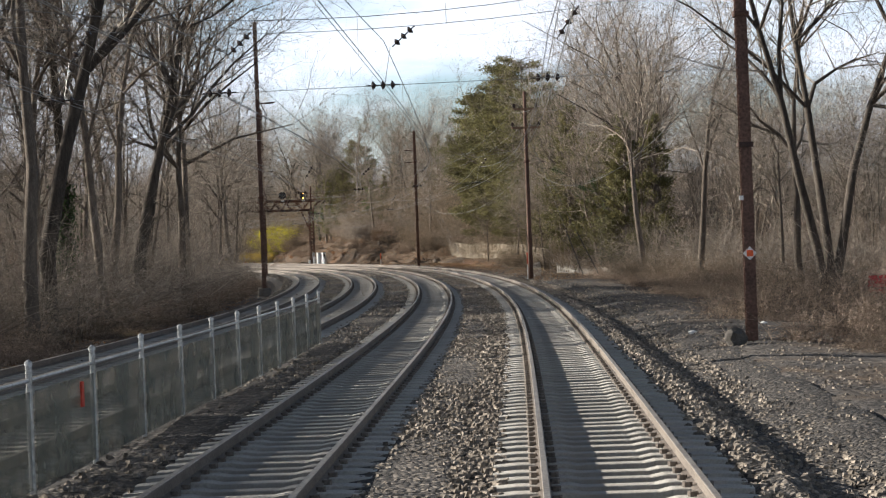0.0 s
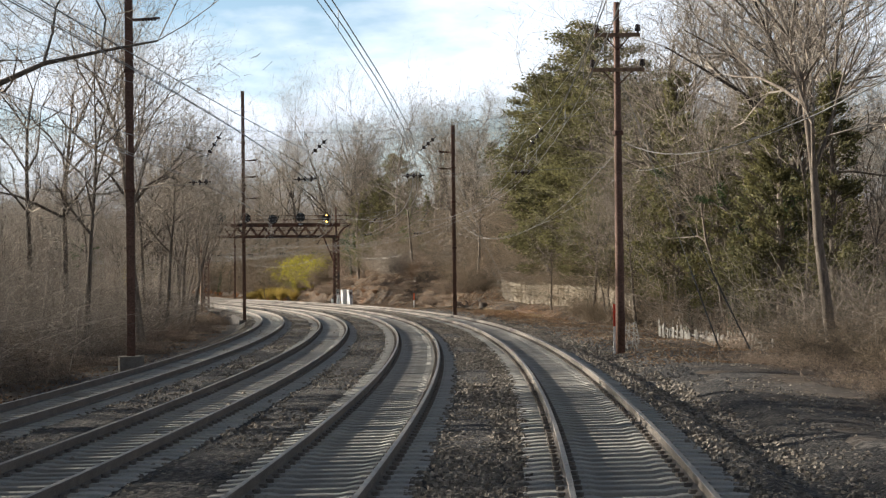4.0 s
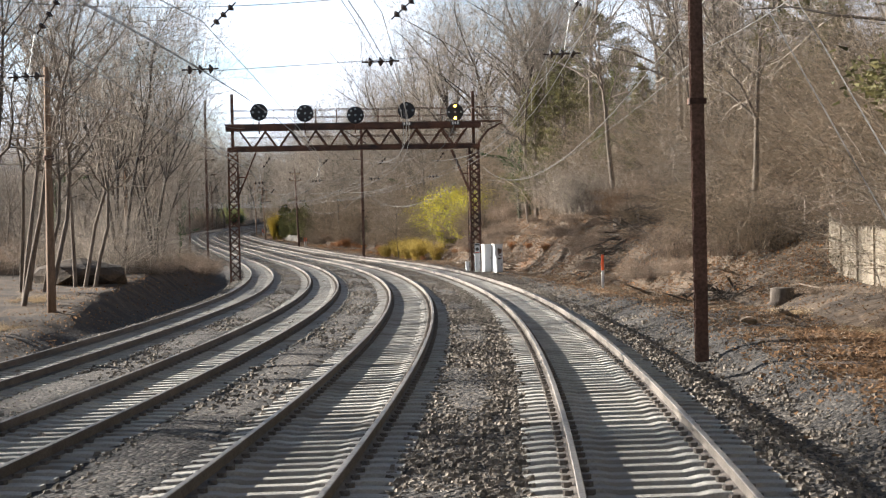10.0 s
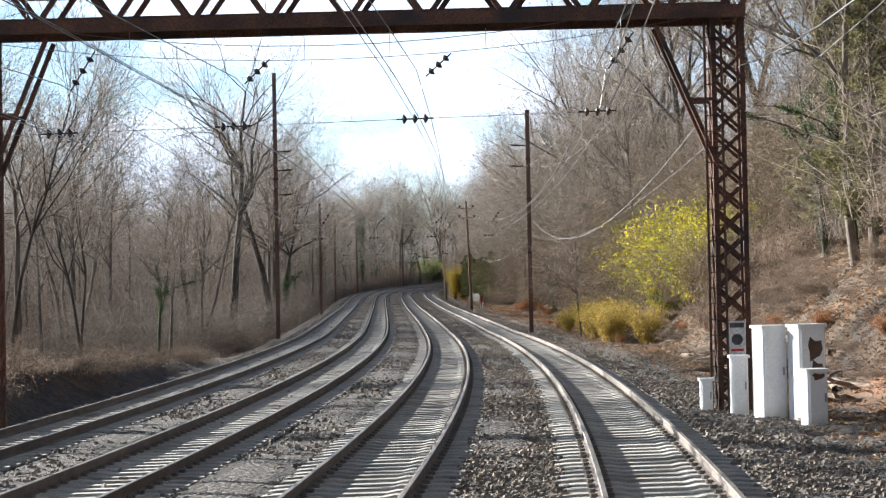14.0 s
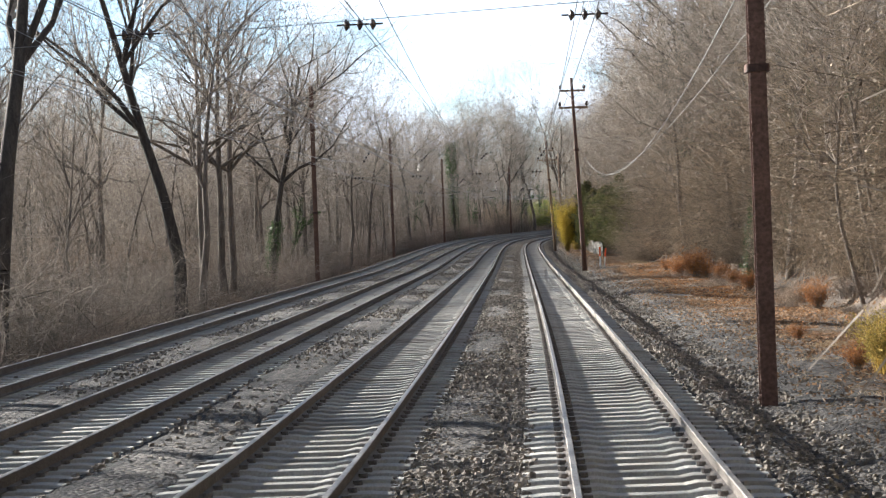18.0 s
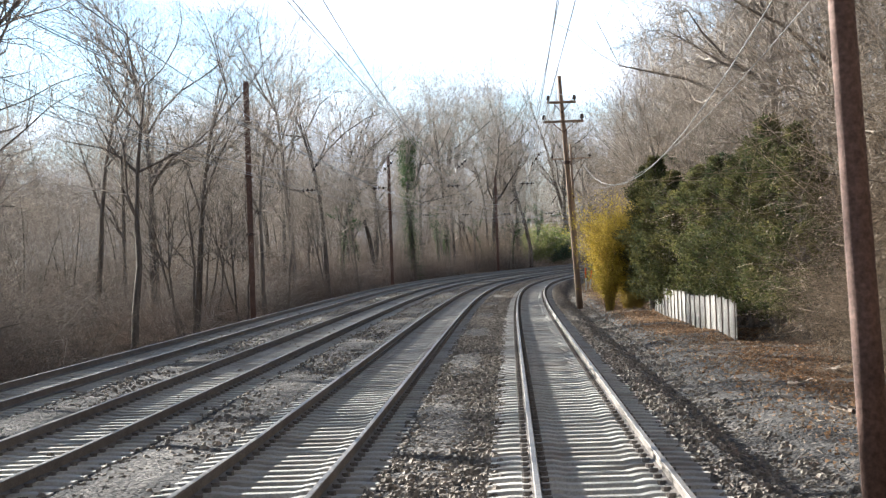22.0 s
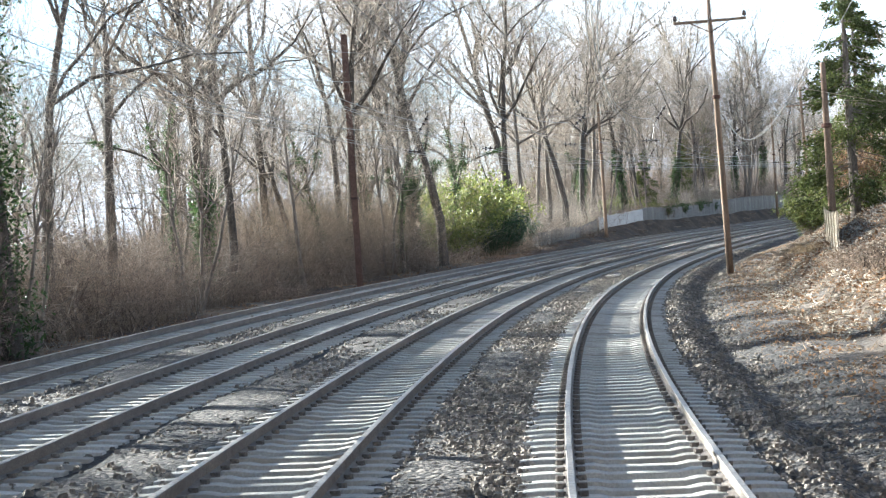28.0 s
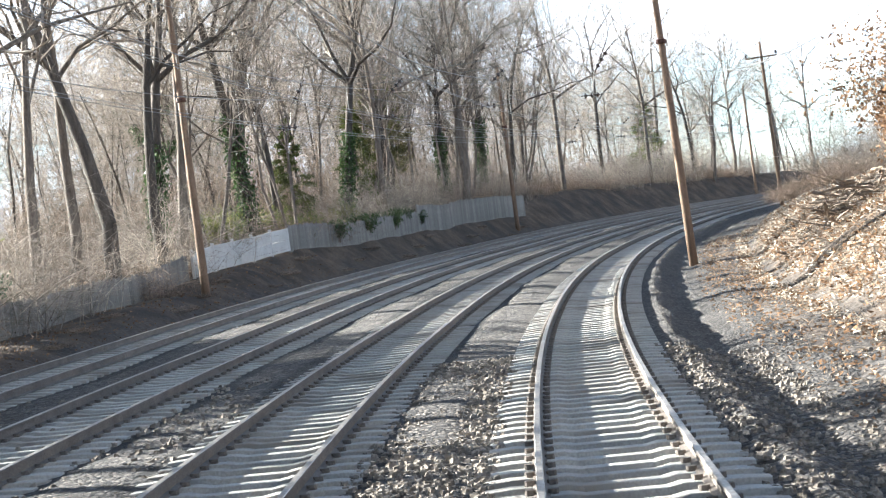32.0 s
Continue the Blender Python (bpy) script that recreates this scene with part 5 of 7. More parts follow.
def conifer(seed, height, width, label, mat, count, droop=0.25, leaf=0.16, base=0.08, name="evergreen_tree", column=False, group="evergreens", gaps=0.0, category="tree", taper=0.62, dome=False):
    rng = np.random.default_rng(seed)
    ob = thing(name, (0, 0, 0), label, category, 0, group)
    part("trunk", Geo().rod((0, 0, -0.3), (0, 0, height * 0.5), 0.02 * height, 0.012 * height, 8).rod((0, 0, height * 0.5), (0, 0, height * 0.97), 0.012 * height, 0.02, 8), M_BARK, ob)
    limbs = int(26 + height * (14 if column else 5))
    la, lb, cs, ds = [], [], [], []
    for k in range(limbs):
        z = height * (base + (0.97 - base) * (k + rng.uniform(0, 1)) / limbs)
        t = z / height
        reach = width * ((1 - t) ** 0.75 if not column else (1 - t) ** taper * (0.8 + 0.2 * math.sin(z * 2.1 + seed)))
        if dome:
            reach = width * math.sqrt(max(0.03, 1 - ((t - 0.52) / 0.5) ** 2))
        reach *= rng.uniform(0.7, 1.15)
        turn = rng.uniform(0, 2 * math.pi)
        out = np.array([math.cos(turn), math.sin(turn), -droop if not column else 0.7])
        tip = np.array([0, 0, z]) + out * reach
        la.append((0, 0, z))
        lb.append(tip)
        n = int(count / limbs * (0.5 + 1.0 * reach / width))
        if rng.random() < gaps:
            continue
        u = rng.uniform(0.25 + 0.4 * gaps, 1.05, (n, 1)) ** 0.7
        side = rng.normal(0, 1, (n, 3)) * np.array([0.2, 0.2, 0.12]) * (0.5 + reach * 0.35)
        cs.append(np.array([0, 0, z]) + out * reach * u + side)
        ds.append((out * 0.8 + rng.normal(0, 0.6, (n, 3))) * leaf)
    la, lb = np.array(la, float), np.array(lb)
    part("branchwork", fast_mesh("branchwork", [prisms(la, lb, np.full(len(la), 0.03), np.full(len(la), 0.008), 4)], M_BARK), None, ob)
    c, d = np.concatenate(cs), np.concatenate(ds)
    part("foliage", fast_mesh("foliage", [blades(c, d, np.full(len(c), leaf * 0.4), rng)], mat), None, ob)
    return ob


def shrub(seed, height, width, label, stem_mat, leaf_mat, stems, leaves, leaf=0.09, arch=0.5, name="shrub", group=""):
    """Many stems from one root, arching out, with leaves or flowers along them."""
    rng = np.random.default_rng(seed)
    ob = thing(name, (0, 0, 0), label, "shrub", 0, group)
    pa, pb, wa, wb, cs = [], [], [], [], []
    for _ in range(stems):
        turn, out = rng.uniform(0, 2 * math.pi), rng.uniform(0.1, 1.0)
        p = np.array([math.cos(turn), math.sin(turn), 0]) * rng.uniform(0, 0.35) * width * 0.5
        lean = 0.5 * out * min(1.0, 2.2 * width / height)
        d = np.array([math.cos(turn) * lean, math.sin(turn) * lean, 1.0])
        hgt = height * rng.uniform(0.6, 1.05)
        for k in range(5):
            q = p + d / np.linalg.norm(d) * hgt / 5
            d = d + np.array([math.cos(turn), math.sin(turn), -0.2]) * arch * 0.25 * out * width / height + rng.normal(0, 0.1, 3)
            pa.append(p), pb.append(q), wa.append(0.016 - 0.0025 * k), wb.append(0.0135 - 0.0025 * k)
            if k:
                cs.append(p + (q - p) * rng.uniform(0, 1))
            for _ in range(2 if k else 0):
                s = q + rng.normal(0, 0.28, 3) * height * 0.2
                pa.append(p + (q - p) * 0.7), pb.append(s), wa.append(0.008), wb.append(0.003)
                cs.append(s)
            p = q
    pa, pb = np.array(pa), np.array(pb)
    part("branchwork", fast_mesh("branchwork", [ribbons(pa, pb, np.array(wa), np.array(wb), rng)], stem_mat), None, ob)
    if leaves:
        cs = np.array(cs)
        c = cs[rng.integers(0, len(cs), leaves)] + rng.normal(0, 0.13, (leaves, 3)) * height * 0.25
        c[:, 2] = np.maximum(c[:, 2], 0.05)
        part("foliage", fast_mesh("foliage", [blades(c, rng.normal(0, leaf, (leaves, 3)) + np.array([0, 0, leaf * 0.4]), np.full(leaves, leaf * 0.45), rng)], leaf_mat), None, ob)
    return ob


def thicket(seed, length, depth, height, label, mat, stems, leafy=0, clumps=9, arch=0.45, twigs=3, low=(0.45, 0.4), spread=0.55):
    """A stretch of tangled undergrowth in uneven clumps of arching stems, one mesh."""
    rng = np.random.default_rng(seed)
    n = stems
    mid = np.stack([rng.uniform(-depth / 2, depth / 2, clumps), rng.uniform(-length / 2, length / 2, clumps)], -1)
    tall = rng.uniform(low[0], 1.0, clumps)
    own = rng.integers(0, clumps, n)
    root = np.concatenate([mid[own] + rng.normal(0, spread, (n, 2)), np.full((n, 1), -0.25)], 1)
    hgt = height * tall[own] * rng.uniform(low[1], 1.1, n)
    d = rng.normal(0, 0.35, (n, 3))
    d[:, 2] = 1.0
    turn = rng.normal(0, arch, (n, 3))
    turn[:, 2] = -np.abs(turn[:, 2])
    parts, p, w = [], root, rng.uniform(0.007, 0.02, n)
    tips = []
    for k in range(5):
        q = p + d / np.linalg.norm(d, axis=1, keepdims=True) * hgt[:, None] / 4.2
        q[:, 2] = np.maximum(q[:, 2], 0.02)
        parts.append(ribbons(p, q, w, w * 0.78, rng))
        for _ in range(twigs if k else 1):
            s = p + (q - p) * rng.uniform(0.1, 1, (n, 1))
            e = s + rng.normal(0, 1, (n, 3)) * (0.12 + 0.14 * hgt[:, None]) * np.array([1, 1, 0.8])
            parts.append(ribbons(s, e, w * 0.6, w * 0.25, rng))
            tips.append(e)
        p, w = q, w * 0.78
        d = d + turn + rng.normal(0, 0.25, (n, 3))
    if leafy:
        c = np.concatenate(tips)
        c = c[rng.integers(0, len(c), leafy)] + rng.normal(0, 0.1, (leafy, 3))
        parts.append(blades(c, rng.normal(0, 0.05, (leafy, 3)), np.full(leafy, 0.024), rng))
    return tagged(new("undergrowth", fast_mesh("undergrowth", parts, mat)), label, "undergrowth", "", "stuff")


# ---- prototypes ----
TREES = [
    bare_tree(11, 18, 0.24, 1.0, 0.10, "tall bare grey-barked tree with a spreading crown"),
    bare_tree(12, 19, 0.26, 0.85, 0.16, "tall slender bare tree with upswept limbs"),
    bare_tree(13, 14, 0.17, 1.15, 0.06, "bare tree with crooked limbs at the wood's edge"),
    bare_tree(14, 16, 0.18, 0.9, 0.15, "bare tree with several stems from one root", 3, 0.0, None, 3, 7000),
    bare_tree(15, 20, 0.28, 0.95, 0.12, "tall dark bare tree behind the undergrowth", 1, 0.0, M_BARK_DARK),
    bare_tree(16, 11, 0.10, 0.8, 0.18, "young slim bare tree", 1, 0.0, None, 3, 900),
    bare_tree(17, 18, 0.30, 1.0, 0.10, "bare tree with ivy climbing its trunk", 1, 0.72, M_BARK_DARK),
]
OLD = [
    bare_tree(18, 22, 0.38, 0.85, 0.15, "large old bare tree with a thick dark trunk", 1, 0.0, M_BARK_DARK, 4, 9000, "old bare trees", 2),
    bare_tree(19, 21, 0.34, 0.95, 0.12, "large bare tree with heavy crooked limbs", 1, 0.15, M_BARK_DARK, 4, 9000, "old bare trees", 2),
]
BRUSH = [
    thicket(21, 8, 4.5, 3.0, "tangled grey-brown leafless undergrowth", M_BRUSH, 420, 1800, 10, 0.26),
    thicket(22, 8, 4.0, 1.9, "low brown bramble thicket", M_BRUSH, 340, 2200, 10, 0.6),
    thicket(23, 9, 5.0, 5.2, "tall tangle of bare saplings and vines", M_TWIG, 300, 0, 12, 0.2),
    thicket(24, 6, 3.0, 0.9, "clumps of dry straw-coloured grass", M_STRAW, 420, 200, 14, 0.5, 1),
    thicket(25, 8, 4.0, 6.5, "thin pale bare saplings", M_TWIG, 60, 0, 22, 0.1),
]
USED = set()


def put(proto, s, u, scale=1.0, turn=None, rng=random.Random(5), sink=0.0):
    g = ground_at(s, u)
    turn = rng.uniform(0, 2 * math.pi) if turn is None else turn
    m = Matrix.Translation(Vector((float(g[0]), float(g[1]), float(g[2]) - sink))) @ Matrix.Rotation(turn, 4, "Z") @ Matrix.Diagonal((scale, scale, scale * rng.uniform(0.92, 1.08), 1))
    if proto.name not in USED:
        USED.add(proto.name)
        proto.matrix_world = m
        return proto
    return copy_thing(proto, m)


def far_patch(seed, trees, tall=1.0):
    """A patch of bare woodland behind the first rows, one mesh: dark stems, a haze of twigs, brush below."""
    rng = np.random.default_rng(seed)
    stems, twigs, brush = [], [], []
    for _ in range(trees):
        o = np.array([rng.uniform(-7, 7), rng.uniform(-9, 9), 0])
        segs = grow(rng, (o[0], o[1], -0.6), (rng.normal(0, 0.05), rng.normal(0, 0.05), 1), rng.uniform(12, 18) * tall, rng.uniform(0.09, 0.17), 0, [], 1.1, 0.10, 3, 1)
        a, b = np.array([q[0] for q in segs]), np.array([q[1] for q in segs])
        ra, rb, lv = np.array([q[2] for q in segs]), np.array([q[3] for q in segs]), np.array([q[4] for q in segs])
        big, fine = lv <= 0, np.where(lv >= 1)[0]
        coarse, tips = fine[lv[fine] < 3], fine[lv[fine] >= 3]
        keep = np.concatenate([coarse, rng.choice(tips, min(max(2500 - len(coarse), 0), len(tips)), replace=False)])
        stems.append(prisms(a[big], b[big], ra[big], rb[big], 4))
        twigs.append(ribbons(a[keep], b[keep], np.clip(ra[keep], 0.010, 0.036), np.full(len(keep), 0.006), rng))
    n = 620
    p = np.stack([rng.uniform(-8, 8, n), rng.uniform(-10, 10, n), np.full(n, -0.5)], -1)
    hgt = rng.uniform(2.0, 6.5, n)
    for k in range(2):
        q = p + np.stack([rng.normal(0, 0.9, n), rng.normal(0, 0.9, n), hgt / 2], -1)
        brush.append(ribbons(p, q, np.full(n, 0.02 - 0.006 * k), np.full(n, 0.014 - 0.006 * k), rng))
        for _ in range(7):
            m = p + (q - p) * rng.uniform(0.1, 1, (n, 1))
            brush.append(ribbons(m, m + rng.normal(0, 0.6, (n, 3)) + np.array([0, 0, 0.15]), np.full(n, 0.008), np.full(n, 0.003), rng))
        p = q
    me = fast_mesh("far_woods", twigs + stems + brush, M_TWIG)
    me.materials.append(M_BARK_DARK)
    me.materials.append(M_BRUSH)
    index = []
    for k, group in enumerate((twigs, stems, brush)):
        index += [k] * sum(len(f) for _, f in group)
    me.polygons.foreach_set("material_index", index)
    return tagged(new("far_woods", me), "dense bare grey-brown woods in the distance", "woods", "", "stuff")


FAR = [far_patch(71, 8), far_patch(72, 9)]


def plant_woods():
    rng = random.Random(77)
    # left-hand woods
    s = 5.0
    while s < 900:
        clearing = 178 < s < 232
        edge = 16.6 if not (600 < s < 700) else 17.6
        for base, chance in ((edge + 2.6, 0.45), (edge + 9.5, 0.45)):
            if clearing and base < 30:
                continue
            if rng.random() < chance:
                kind = rng.choices(range(7), (5, 5, 4, 4, 3, 3, 0.8 if s < 440 else 1.8))[0]
                put(TREES[kind], s + rng.uniform(-4, 4), -(base + rng.uniform(-1.5, 4.5)), rng.uniform(0.8, 1.15) * (0.62 if 330 > s > 170 else 1.0), None, rng)
        s += 9.0
    # right-hand woods
    s = 18.0
    while s < 900:
        foot = float(np.interp(s, BANK_AT, FOOT_RIGHT))
        open_bank = 545 < s < 790
        for base in (foot + 5.0,):
            if open_bank and base < 17:
                continue
            if 462 < s < 508 and base < 17:
                continue
            if rng.random() < (0.85 if s < 480 else 0.6):
                kind = rng.choices(range(7), (5, 3, 5, 4, 2, 3, 0.5))[0]
                put(TREES[kind], s + rng.uniform(-4, 4), base + rng.uniform(-2.5, 4.5), rng.uniform(0.66, 1.0) * (0.72 if s > 540 else 1.0), None, rng)
        s += 9.0
    # woods behind, in patches
    s = -40.0
    while s < 960:
        h = heading(s)
        for u in (-38, -60, -84, 34, 52, 72):
            if s < 12 and u > 0 and u < 40:
                continue
            if -45 < u < 0 and (205 < s < 330 or 655 < s < 765):
                continue
            k = rng.uniform(0.85, 1.12) * (0.72 if u > 0 and s > 540 else 0.72 if u > 0 and s < 330 else 0.55 if u < 0 and 165 < s < 310 else 0.86 if -45 < u < 0 else 1.0 if u < 0 else 0.95)
            k *= 0.72 if -45 < u < 0 and 470 < s < 570 else 1.0
            put(FAR[rng.choice((0, 1))], s + rng.uniform(-3, 3), u + rng.uniform(-3, 3), k, h + rng.choice((0, math.pi)), rng)
        s += 17.0
    for k in range(46):
        a = rng.uniform(-1.3, 1.2)
        d = rng.uniform(150, 330)
        p = np.array([-110.0, 905.0]) + d * np.array([math.sin(a), math.cos(a)])
        m = Matrix.Translation(Vector((p[0], p[1], 3.0))) @ Matrix.Rotation(a, 4, "Z") @ Matrix.Scale(1.25, 4)
        copy_thing(FAR[k % 2], m)
    # undergrowth along both edges
    s = 8.0
    while s < 900:
        clearing = 172 < s < 225
        if not clearing:
            for d, kinds, k in ((16.2, (1, 1, 0), 0.75), (19.6, (0, 2), 1.15), (25.5, (2, 0), 1.3)) if not 540 < s < 690 else ((18.0, (4, 1, 0), 0.9), (21.0, (0, 2), 1.15), (25.5, (2, 0), 1.35)):
                if d < 18 and (235 < s < 245 or 690 < s) or d > 18 and 232 < s < 330:
                    continue
                put(BRUSH[rng.choice(kinds)], s + rng.uniform(-2, 2), -d - rng.uniform(0, 1.5), k * rng.uniform(0.75, 1.2), heading(s) + rng.choice((0, math.pi)), rng)
        s += 7.0
    s = 26.0
    while s < 900:
        foot = float(np.interp(s, BANK_AT, FOOT_RIGHT))
        bare = 560 < s < 760
        for d, kinds, k in ((foot + 2.0, (1, 0), 0.9), (foot + 5.5, (0, 2), 1.15), (foot + 11, (2, 0), 1.3)):
            if bare and d < foot + 9 or 462 < s < 500 and d < 12:
                continue
            if (212 < s < 262 or 96 < s < 192) and d < foot + 4:
                continue
            put(BRUSH[rng.choice(kinds)], s + rng.uniform(-2, 2), d + rng.uniform(-0.5, 1.5), k * rng.uniform(0.7, 1.15), heading(s) + rng.choice((0, math.pi)), rng)
        s += 6.8
    for s, u in ((30, -16.2), (60, -16.4), (104, -16.2), (140, -16.6), (185, -17.5), (198, -18.5), (212, -19.5), (150, 7.2), (165, 6.8), (176, 7.0), (120, 8.5), (306, 4.6), (330, 4.8), (445, 7.2), (455, 7.5), (540, 6.9), (640, 6.8)):
        put(BRUSH[3], s, u, rng.uniform(0.5, 0.8), heading(s), rng)


plant_woods()
MORE = random.Random(3)
for k in range(18):
    s = -14.0 + 5.0 * k
    for u, kinds, size in ((7.4, (1, 1, 0), 0.9), (10.2, (1, 0), 1.15), (13.4, (0, 1), 1.3)):
        if (s - 31) ** 2 + (u - 10.2) ** 2 > 9:
            put(BRUSH[MORE.choice(kinds)], s + MORE.uniform(-1, 1), u + MORE.uniform(-0.5, 0.7), size * MORE.uniform(0.75, 1.1), heading(s) + MORE.choice((0, math.pi)), MORE)
for k in range(20):
    s = 100.0 + 4.4 * k
    if k % 3 == 0:
        put(BRUSH[1], s, 8.2 + MORE.uniform(-0.4, 0.4), MORE.uniform(0.35, 0.55), heading(s), MORE)
for k in range(120):
    put(BRUSH[MORE.choice((1, 1, 0))], MORE.uniform(195, 320), MORE.uniform(6.0, 17), MORE.uniform(0.3, 0.6), None, MORE)
for k in range(16):
    put(TREES[MORE.choice((0, 1, 3, 4))], MORE.uniform(14, 78), -MORE.uniform(17.5, 30), MORE.uniform(0.9, 1.15), None, MORE)
for k in range(10):
    put(TREES[MORE.choice((0, 2, 3))], MORE.uniform(55, 150), MORE.uniform(14, 28), MORE.uniform(0.75, 0.95), None, MORE)
for k in range(44):
    put(BRUSH[1], MORE.uniform(185, 330), MORE.uniform(6.5, 17), MORE.uniform(0.35, 0.65), None, MORE)

# ---- plants seen singly ----
put(bare_tree(41, 19, 0.30, 0.95, 0.12, "large dark multi-stemmed bare tree at the edge of the brush", 3, 0.0, M_BARK_DARK, 3, 5500), 36.0, 13.0, 1.0, 0.4)
put(bare_tree(42, 17, 0.34, 1.1, 0.08, "broad pale-barked tree with ivy round its foot", 2, 0.35, None, 3, 5500), 104.0, 13.5, 1.0, 1.0)
for s, u, k in ((182, -17.6, 1.0), (188, -18.8, 0.95), (196, -18.2, 1.02), (203, -19.4, 0.9), (209, -18.0, 0.9)):
    put(TREES[3], s, u, k)
put(bare_tree(43, 6.0, 0.06, 1.1, 0.1, "thin crooked sapling beside golden shrubs", 1, 0.0, M_BARK, 3), 316.0, 3.95, 1.0, 2.2)
olive = conifer(54, 11, 2.2, "irregular olive-green evergreen hung with vines", M_OLIVE, 20000, 0.1, 0.12, 0.04, "evergreen_tree", True, "evergreens", 0.4)
for s, u, k in ((97, 14.5, 1.1), (104, 12.8, 1.0), (110, 13.6, 1.1), (123, 11.2, 0.85), (128, 11.6, 1.0), (118, 11.2, 1.15), (150, 11.8, 1.0), (157, 11.6, 0.9), (134, 12.0, 1.05), (140, 11.4, 0.9), (214, 17.0, 0.8), (226, 19.0, 0.9), (270, 15.0, 0.75), (272, 10.2, 0.75), (277, 11.4, 0.95), (284, 11.2, 0.85), (281, 13.4, 1.0), (290, 13.0, 0.95), (269, 12.0, 1.0), (305, 9.4, 0.42), (314, 9.4, 0.45), (99, 12.6, 1.0), (113, 12.4, 0.9)):
    put(olive, s, u, k)
tallbrush = thicket(67, 9, 4.5, 8.0, "high mass of tangled brown vines and saplings", M_VINE, 520, 5000, 14, 0.3)
for s, u, k in ((118, 12.4, 0.8), (127, 12.2, 0.9), (136, 12.0, 1.0), (145, 12.0, 1.1), (154, 12.0, 1.1), (163, 12.2, 1.1), (172, 12.0, 1.0), (181, 12.0, 0.9), (192, 9.5, 0.8), (28, 10.5, 0.45), (38, 10.8, 0.5), (48, 10.2, 0.5), (58, 10.4, 0.5), (67, 10.0, 0.5), (77, 9.6, 0.45), (296, 9.5, 1.1), (305, 9.0, 1.1), (314, 8.8, 1.15), (324, 9.2, 1.1), (334, 9.4, 1.0), (346, 9.8, 0.9), (358, 10.2, 0.8), (60, 14, 0.6), (70, 13, 0.7), (80, 12.5, 0.7), (90, 12, 0.65)):
    put(tallbrush, s, u, k, heading(s))
pine = conifer(51, 14, 3.3, "tall broad olive-green pine above bare brush", M_OLIVE, 42000, -0.25, 0.11, 0.12, "pine_tree", False, "evergreens", 0.12, "tree", 0.62, True)
for s, u, k in ((148, 11.0, 1.2), (153, 13.0, 1.28), (160, 11.6, 1.1), (166, 10.9, 1.1), (142, 12.0, 1.0), (172, 13.5, 1.0), (300, 17.0, 0.9), (272, 15.5, 0.75), (800, -24.0, 0.6)):
    put(pine, s, u, k)
spruce = conifer(52, 11, 3.0, "dark green spruce on the bank", M_NEEDLE, 22000, 0.3, 0.11, 0.04, "spruce_tree", False, "evergreens", 0.2)
for s, u, k in ((642, 8.5, 1.0), (652, 9.4, 0.85), (709, 10.4, 0.95), (704, 8.4, 0.5), (775, -22.0, 0.62), (787, -21.5, 0.7), (256, 13.5, 0.75), (880, -26, 1.0)):
    put(spruce, s, u, k)
cedar = conifer(53, 7.4, 2.0, "dense olive-green cedar over a low fence", M_CEDAR, 26000, 0.0, 0.085, 0.03, "cedar_tree", True, "evergreens", 0.1)
for s, u, k in ((468, 7.8, 0.95), (471.0, 7.4, 0.88), (474, 7.7, 1.0), (477, 7.3, 0.88), (480.5, 7.4, 0.95), (484, 7.1, 0.98), (488, 6.7, 0.97), (492.0, 6.0, 0.95), (496.0, 5.6, 0.98), (499.4, 5.5, 1.02), (503.0, 6.0, 0.95), (553, 7.0, 0.55)):
    put(cedar, s, u, k)
M_FLOWER = material("golden_flowers", (0.40, 0.30, 0.035), (0.60, 0.45, 0.07), 0.8, 0.8, bump=0, per=0.1, leaf=True)
forsythia = shrub(61, 5.6, 1.15, "golden yellow shrub in flower beside a wooden pole", M_GOLD, M_FLOWER, 150, 24000, 0.05, 0.4, "forsythia_bush", "yellow bushes")
for s, u, k in ((499.6, 3.55, 0.9), (502.0, 3.7, 0.8), (500.8, 4.4, 0.95)):
    put(forsythia, s, u, k)
bankbush = shrub(62, 5.2, 3.4, "bright yellow-green evergreen bush on the bank", M_BRUSH, M_YELLOW, 130, 6500, 0.12, 0.6, "yellow_bush", "yellow bushes")
for s, u, k in ((303, 9.2, 0.95), (298, 9.6, 0.8), (299, 8.0, 0.8), (306, 7.6, 0.78), (311, 8.2, 1.05), (317, 8.0, 0.8), (322, 8.6, 0.95)):
    put(bankbush, s, u, k)
M_GOLDLEAF = material("golden_olive_leaves", (0.27, 0.21, 0.05), (0.44, 0.335, 0.09), 0.6, 0.85, bump=0, per=0.15, leaf=True)
golden = shrub(63, 2.3, 2.4, "golden-brown dry shrub at the foot of the bank", M_GOLD, M_GOLDLEAF, 130, 3600, 0.06, 0.5, "golden_shrub", "golden shrubs")
for s, u, k in ((305, 4.4, 0.9), (308, 5.0, 1.0), (312, 4.3, 0.9), (315, 5.2, 1.0), (320, 4.8, 0.8), (303, 6.0, 0.9), (326, 5.0, 0.9), (331, 5.5, 0.8), (322, 5.8, 1.1), (329, 4.3, 0.65), (335, 4.8, 0.6), (341, 5.2, 0.55), (498.6, 4.4, 0.4), (501.4, 5.0, 0.45)):
    put(golden, s, u, k)
rhodo = shrub(64, 5.0, 5.2, "large evergreen bush with yellow-green leaves", M_BRUSH, M_RHODO, 120, 9000, 0.13, 0.7, "evergreen_bush", "evergreen bushes")
